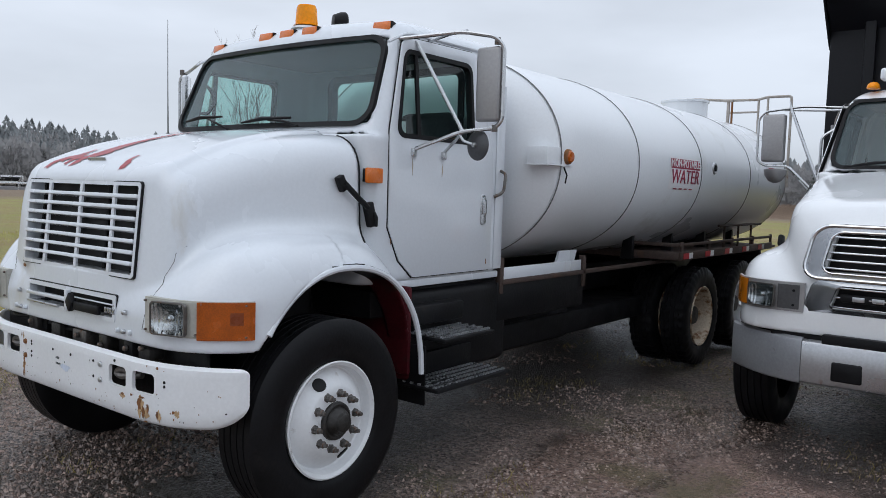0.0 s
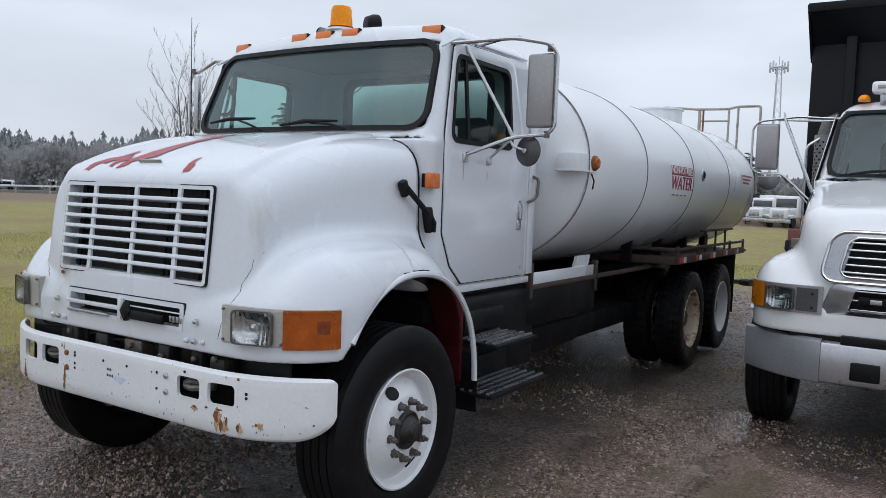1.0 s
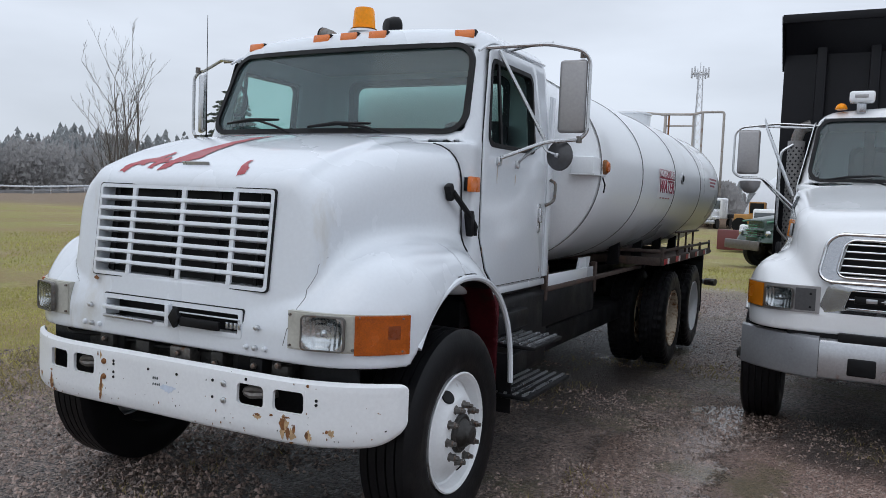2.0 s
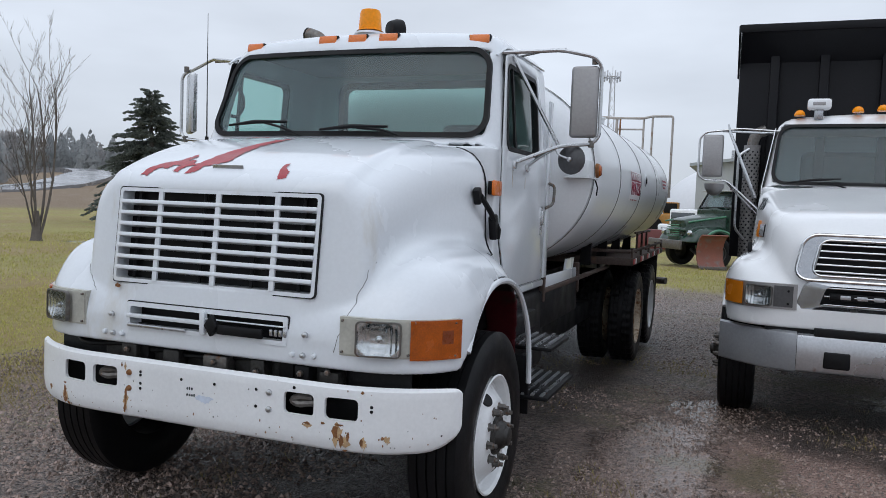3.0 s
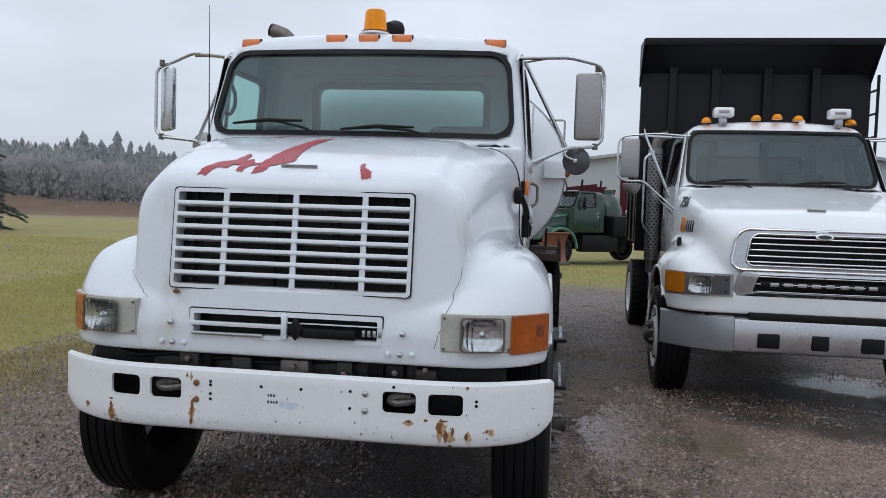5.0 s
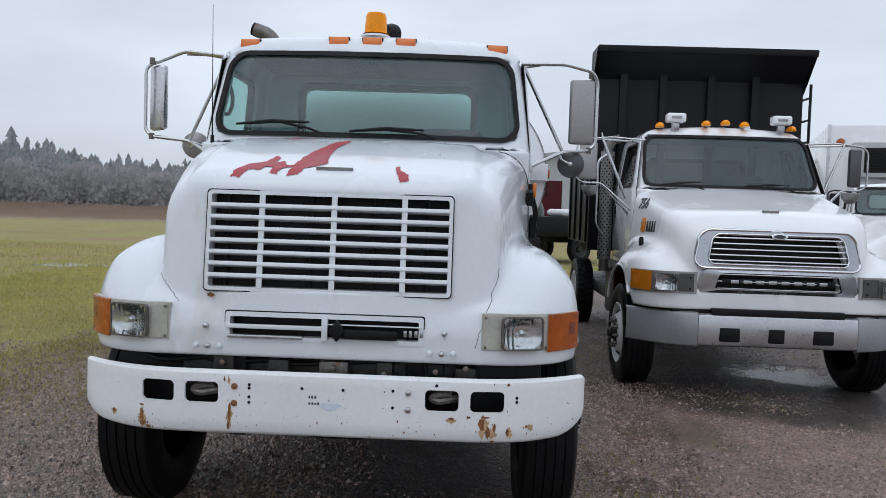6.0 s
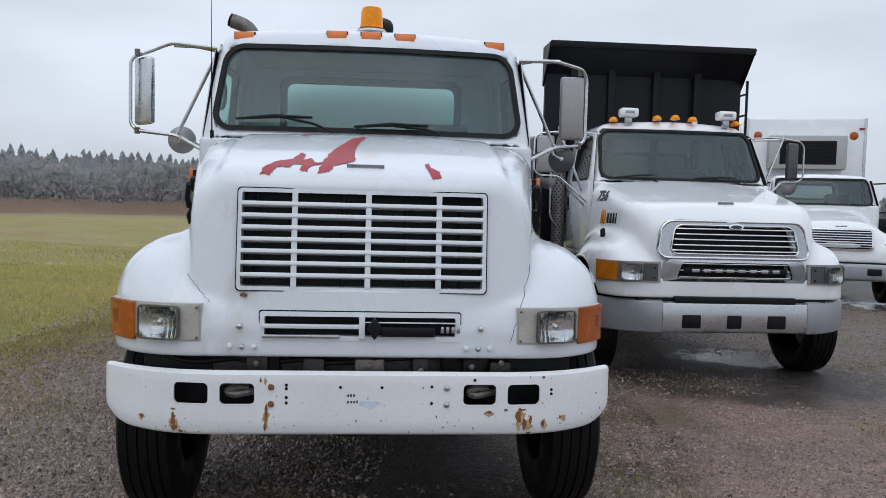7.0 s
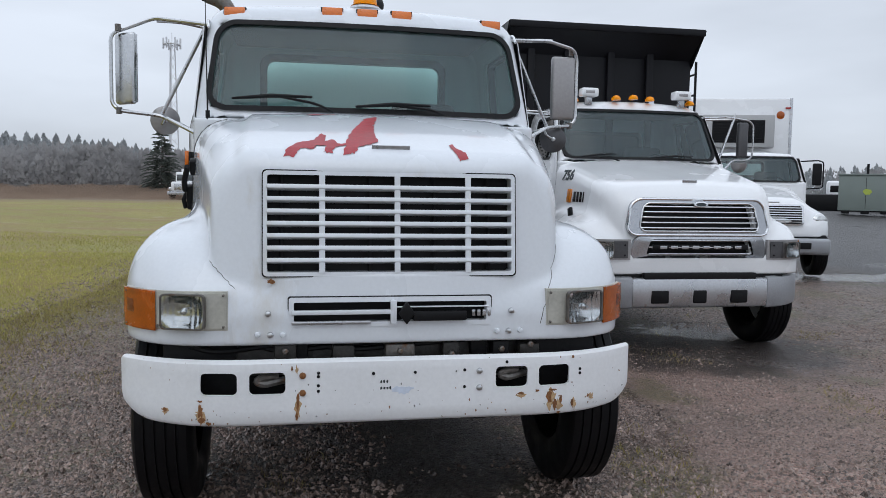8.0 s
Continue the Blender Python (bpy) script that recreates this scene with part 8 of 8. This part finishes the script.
RED = mat("faded_red_paint", (0.15, 0.04, 0.04), 0.45, var=0.12)
YELLOW = mat("machine_yellow_paint", (0.45, 0.22, 0.05), 0.5, var=0.15)
x_, y_ = -8.8, 73.0
far_lorry(x_, y_, -12, FRESHWHITE, "white lorry parked at the back of the grass", 2.9)
x_, y_ = -11.4, 76.0
far_lorry(x_, y_, -14, FRESHWHITE, "white box lorry parked at the back of the grass", 2.7, 3.0)
x_, y_ = -1.35, 42.0
far_lorry(x_, y_, -28, FRESHWHITE, "white lorry with dark red fenders parked on the grass", 2.8, 1.7, RED, 0.82)
x_, y_ = -3.6, 64.0
m_ = thing("yellow_loader", "yellow loader parked at the back", "machine", Matrix.Translation((x_, y_, 0)))
part("body", box(-1.6, 1.6, -0.8, 0.8, 0.6, 1.5, 0.12, 3), YELLOW, m_)
part("cab_frame", box(-0.5, 0.7, -0.7, 0.7, 1.5, 2.5, 0.08), YELLOW, m_)
part("cab_glass", box(-0.42, 0.62, -0.73, -0.69, 1.6, 2.4, 0.02), TRIM, m_)
for u in (-1.1, 1.1):
    part("wheel", lathe([(-0.95, 0.3), (-0.95, 0.6), (-0.55, 0.6), (-0.55, 0.3)], 20, "y", m=Matrix.Translation((u, 0, 0.6))), RUBBER, m_)
x_, y_ = -2.0, 39.0
m_ = thing("red_plough", "low faded red plough on the grass", "machine", Matrix.Translation((x_, y_, height(x_, y_))))
for k in range(4):
    part("plough_blade_part", box(-1.0 + 0.15 * k, 1.1 + 0.1 * k, 0.5 * k - 0.1, 0.5 * k + 0.1, 0.1, 1.15 - 0.10 * k, 0.06), RED, m_)
# white camper and vans by the far road
for az, d, w, h in ((-62.8, 109, 3.2, 1.5), (-60.9, 109, 2.9, 1.4), (-65.8, 110, 3.8, 1.6), (-58.0, 109, 1.5, 1.6)):
    x_, y_ = polar(az, d)
    c_ = thing("parked_van", "white van parked beside the far road", "van", Matrix.Translation((x_, y_, land(x_, y_))) @ Matrix.Rotation(radians(-az), 4, "Z"), "vans by the far road")
    part("body", box(-w / 2, w / 2, -1, 1, 0.4, h, 0.25, 3), FRESHWHITE, c_)
    part("window", box(-w / 2 + 0.3, w / 2 - 0.4, -1.03, -0.98, h * 0.55, h * 0.85, 0.05), TRIM, c_)
    for u in (-w / 3, w / 3):
        part("wheel", lathe([(-1.05, 0.2), (-1.05, 0.35), (-0.8, 0.35), (-0.8, 0.2)], 14, "y", m=Matrix.Translation((u, 0, 0.35))), RUBBER, c_)

# beyond the box truck: a switchgear cabinet, a dark bank, a trailer
CABM = mat("grey_green_cabinet_paint", (0.20, 0.235, 0.215), 0.5, var=0.08, scale=1)
cb = thing("switchgear_cabinet", "grey-green steel cabinet on skids on the asphalt", "cabinet", Matrix.Translation((44.5, 51.5, 0)) @ Matrix.Rotation(radians(-38), 4, "Z"))
part("body", box(-1.95, 1.95, -1.0, 1.0, 0.25, 3.05, 0.04), CABM, cb)
part("lid", box(-2.03, 2.03, -1.08, 1.08, 3.05, 3.18, 0.03), CABM, cb)
part("door_seam", box(-0.015, 0.015, -1.012, -0.99, 0.4, 2.9), TRIM, cb)
for x in (-1.4, 0, 1.4):
    part("skid", box(x - 0.3, x + 0.3, -0.9, 0.9, 0.0, 0.25, 0.02), BLACK, cb)
part("warning_patch", sheet(ragged(0.7, 0.55, 14, 0.3, 4), [], 0.02, lambda u, v, d: (0.1 + u, -1.03 + d, 1.75 + v)), mat("yellow_green_sticker", (0.42, 0.50, 0.08), 0.5), cb, "yellow-green warning patch")
part("vent_pipe", tube([(0.1, 0.6, 3.1), (0.1, 0.6, 4.0)], 0.10, 8), TRIM, cb)
bank = thing("dark_bank", "low dark retaining bank at the edge of the asphalt", "wall", Matrix.Translation((46, 62, 0)) @ Matrix.Rotation(radians(-38), 4, "Z"))
part("bank_body", box(-14, 14, -0.6, 0.6, -0.1, 1.5, 0.2), BLACK, bank)
tl_ = thing("white_trailer", "white trailer at the edge of the asphalt", "trailer", Matrix.Translation((49.5, 50.0, 0)) @ Matrix.Rotation(radians(-40), 4, "Z"))
part("body", box(-1.3, 1.3, -1, 6, 0.7, 3.4, 0.06), FRESHWHITE, tl_)
part("wheel", lathe([(-1.1, 0.2), (-1.1, 0.4), (1.1, 0.4), (1.1, 0.2)], 14, "x", m=Matrix.Translation((0, 1.5, 0.4))), RUBBER, tl_)
x_, y_ = polar(37.2, 92)
c_ = thing("parked_van", "white van parked beyond the bank", "van", Matrix.Translation((x_, y_, 0)) @ Matrix.Rotation(radians(-38), 4, "Z"), "vans by the far road")
part("body", box(-2.0, 2.0, -1, 1, 0.4, 2.9, 0.3, 3), FRESHWHITE, c_)
part("window", box(-1.6, 1.6, -1.03, -0.98, 1.7, 2.4, 0.05), TRIM, c_)
part("wheel", lathe([(-1.05, 0.2), (-1.05, 0.35), (1.05, 0.35), (1.05, 0.2)], 14, "y", m=Matrix.Translation((0, 0, 0.35))), RUBBER, c_)

# ---------------------------------------------------------------- loose stones, weeds and grass
GRIT = mat("wet_loose_stone", (0.210, 0.154, 0.128), 0.30, var=0.35, scale=3, fine=60, bump=0.25, rand=0.72, spec=0.5)
BLADE = leaf_mat("grass_blades", (0.430, 0.400, 0.128), 0.22, 0.25, 6.0, 0.22)
DRY = leaf_mat("dry_weed_stems", (0.300, 0.250, 0.100), 0.2, 1.0, 6.0, 0.35)


def scatter_stones(n, x0, x1, y0, y1, s0, s1, seed):
    r = np.random.default_rng(seed)
    tpl = np.array([(1, 0, 0), (0.3, 0.9, 0), (-0.7, 0.6, 0), (-0.8, -0.5, 0), (0.2, -0.95, 0), (0.30, 0.1, 1.05), (-0.35, -0.15, 0.55)])
    tri = np.array([(0, 1, 5), (1, 2, 6), (1, 6, 5), (2, 3, 6), (3, 4, 6), (4, 5, 6), (4, 0, 5)])
    x, y = r.uniform(x0, x1, n), r.uniform(y0, y1, n)
    clump = np.array([noise.noise(Vector((a * 0.8, b * 0.8, 7.0))) for a, b in zip(x, y)])
    pool = np.maximum(1 - ((x - 2.0) / 0.75) ** 2 - ((y - 2.2) / 2.0) ** 2, 1 - ((x - 3.4) / 2.4) ** 2 - ((y - 4.6) / 1.0) ** 2)
    # fewer stones where the ground carries the painted truck shade
    truck_shade = np.maximum(1 - ((x - 3.9) / 1.7) ** 2 - ((y - 3.2) / 1.3) ** 2, 1 - ((x - 0.3) / 1.35) ** 2 - ((y - 4.2) / 5.2) ** 2)
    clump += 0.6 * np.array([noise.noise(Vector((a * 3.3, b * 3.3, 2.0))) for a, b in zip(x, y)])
    keep = clump + r.uniform(-0.5, 0.5, n) - 0.5 * np.clip(pool * 2, 0, 1) - 0.8 * np.clip(2 * truck_shade, 0, 1) > -0.32
    x, y = x[keep], y[keep]
    n = len(x)
    s = (s0 + (s1 - s0) * r.random(n) ** 2.2) * np.where((x > 0.9) & (y > 0.0), 0.70, 1.0)
    a = r.uniform(0, 6.283, n)
    q = tpl[None] * r.uniform(0.55, 1.45, (n, 7, 3)) * s[:, None, None]
    c, sn = np.cos(a)[:, None], np.sin(a)[:, None]
    P = np.stack([q[:, :, 0] * c - q[:, :, 1] * sn + x[:, None], q[:, :, 0] * sn + q[:, :, 1] * c + y[:, None], q[:, :, 2] * 0.8 + np.array([height(u, v) for u, v in zip(x, y)])[:, None] - s[:, None] * 0.12], 2)
    Fq = (tri[None] + 7 * np.arange(n)[:, None, None]).reshape(-1, 3)
    return P.reshape(-1, 3), Fq


P1, F1 = scatter_stones(230000, -4.6, 7.5, -2.6, 4.5, 0.005, 0.024, 1)
P2, F2_ = scatter_stones(70000, -4.2, 9.0, 4.5, 13.5, 0.008, 0.028, 2)
mesh_from("loose_gravel", np.concatenate([P1, P2]).tolist(), np.concatenate([F1, F2_ + len(P1)]).tolist(), GRIT, "wet dark loose gravel over the lot", "gravel", "stuff")


def scatter_blades(n, test, x0, x1, y0, y1, h0, h1, w, seed):
    r = random.Random(seed)
    V, F = [], []
    while n:
        x, y = r.uniform(x0, x1), r.uniform(y0, y1)
        n -= 1
        if not test(x, y, r):
            continue
        z, h, a = height(x, y) - 0.005, r.uniform(h0, h1), r.uniform(0, 6.283)
        lx, ly = r.uniform(-0.7, 0.7) * h, r.uniform(-0.7, 0.7) * h
        dx, dy = w * math.cos(a), w * math.sin(a)
        i = len(V)
        V += [(x - dx, y - dy, z), (x + dx, y + dy, z), (x + lx * 0.45 + dx * 0.6, y + ly * 0.45 + dy * 0.6, z + h * 0.6), (x + lx, y + ly, z + h)]
        F += [(i, i + 1, i + 2), (i, i + 2, i + 3)]
    return V, F


def lawn_at(x, y, r):
    edge = -3.8 + 0.9 * min(1.0, max(0.0, (y - 3.0) / 5.0))
    return max(edge - x, y - 14.2) + 1.3 * noise.noise(Vector((x * 0.7, y * 0.7, 3.0))) > r.uniform(-0.6, 0.6)


def weed_at(x, y, r):
    return noise.noise(Vector((x * 0.9, y * 0.9, 9.0))) + 0.5 * noise.noise(Vector((x * 3.1, y * 3.1, 2.0))) > 0.34 + r.uniform(0, 0.25)


V, F = scatter_blades(90000, lawn_at, -9, -2.2, -1.0, 15, 0.02, 0.055, 0.004, 4)
Vb, Fb = scatter_blades(45000, lawn_at, -22, 9, 6, 26, 0.03, 0.08, 0.010, 5)
mesh_from("grass", V + Vb, F + [tuple(k + len(V) for k in f) for f in Fb], BLADE, "short damp green-yellow grass beside the lot", "grass", "stuff")
V, F = scatter_blades(90000, weed_at, -3.5, 7, -2.5, 12, 0.015, 0.06, 0.0026, 6)


def fringe_at(x, y, r):
    edge = -3.8 + 0.9 * min(1.0, max(0.0, (y - 3.0) / 5.0))
    return 0.9 * noise.noise(Vector((x * 0.8, y * 0.8, 5.0))) + r.uniform(0.0, 1.4) > (x - edge) / 1.1 > -0.5


Vb, Fb = scatter_blades(60000, fringe_at, -4.8, -1.6, -1.5, 14, 0.02, 0.07, 0.003, 8)
V, F = V + Vb, F + [tuple(k + len(V) for k in f) for f in Fb]
mesh_from("weeds", V, F, DRY, "sparse yellowed weeds in the gravel", "weeds", "stuff")
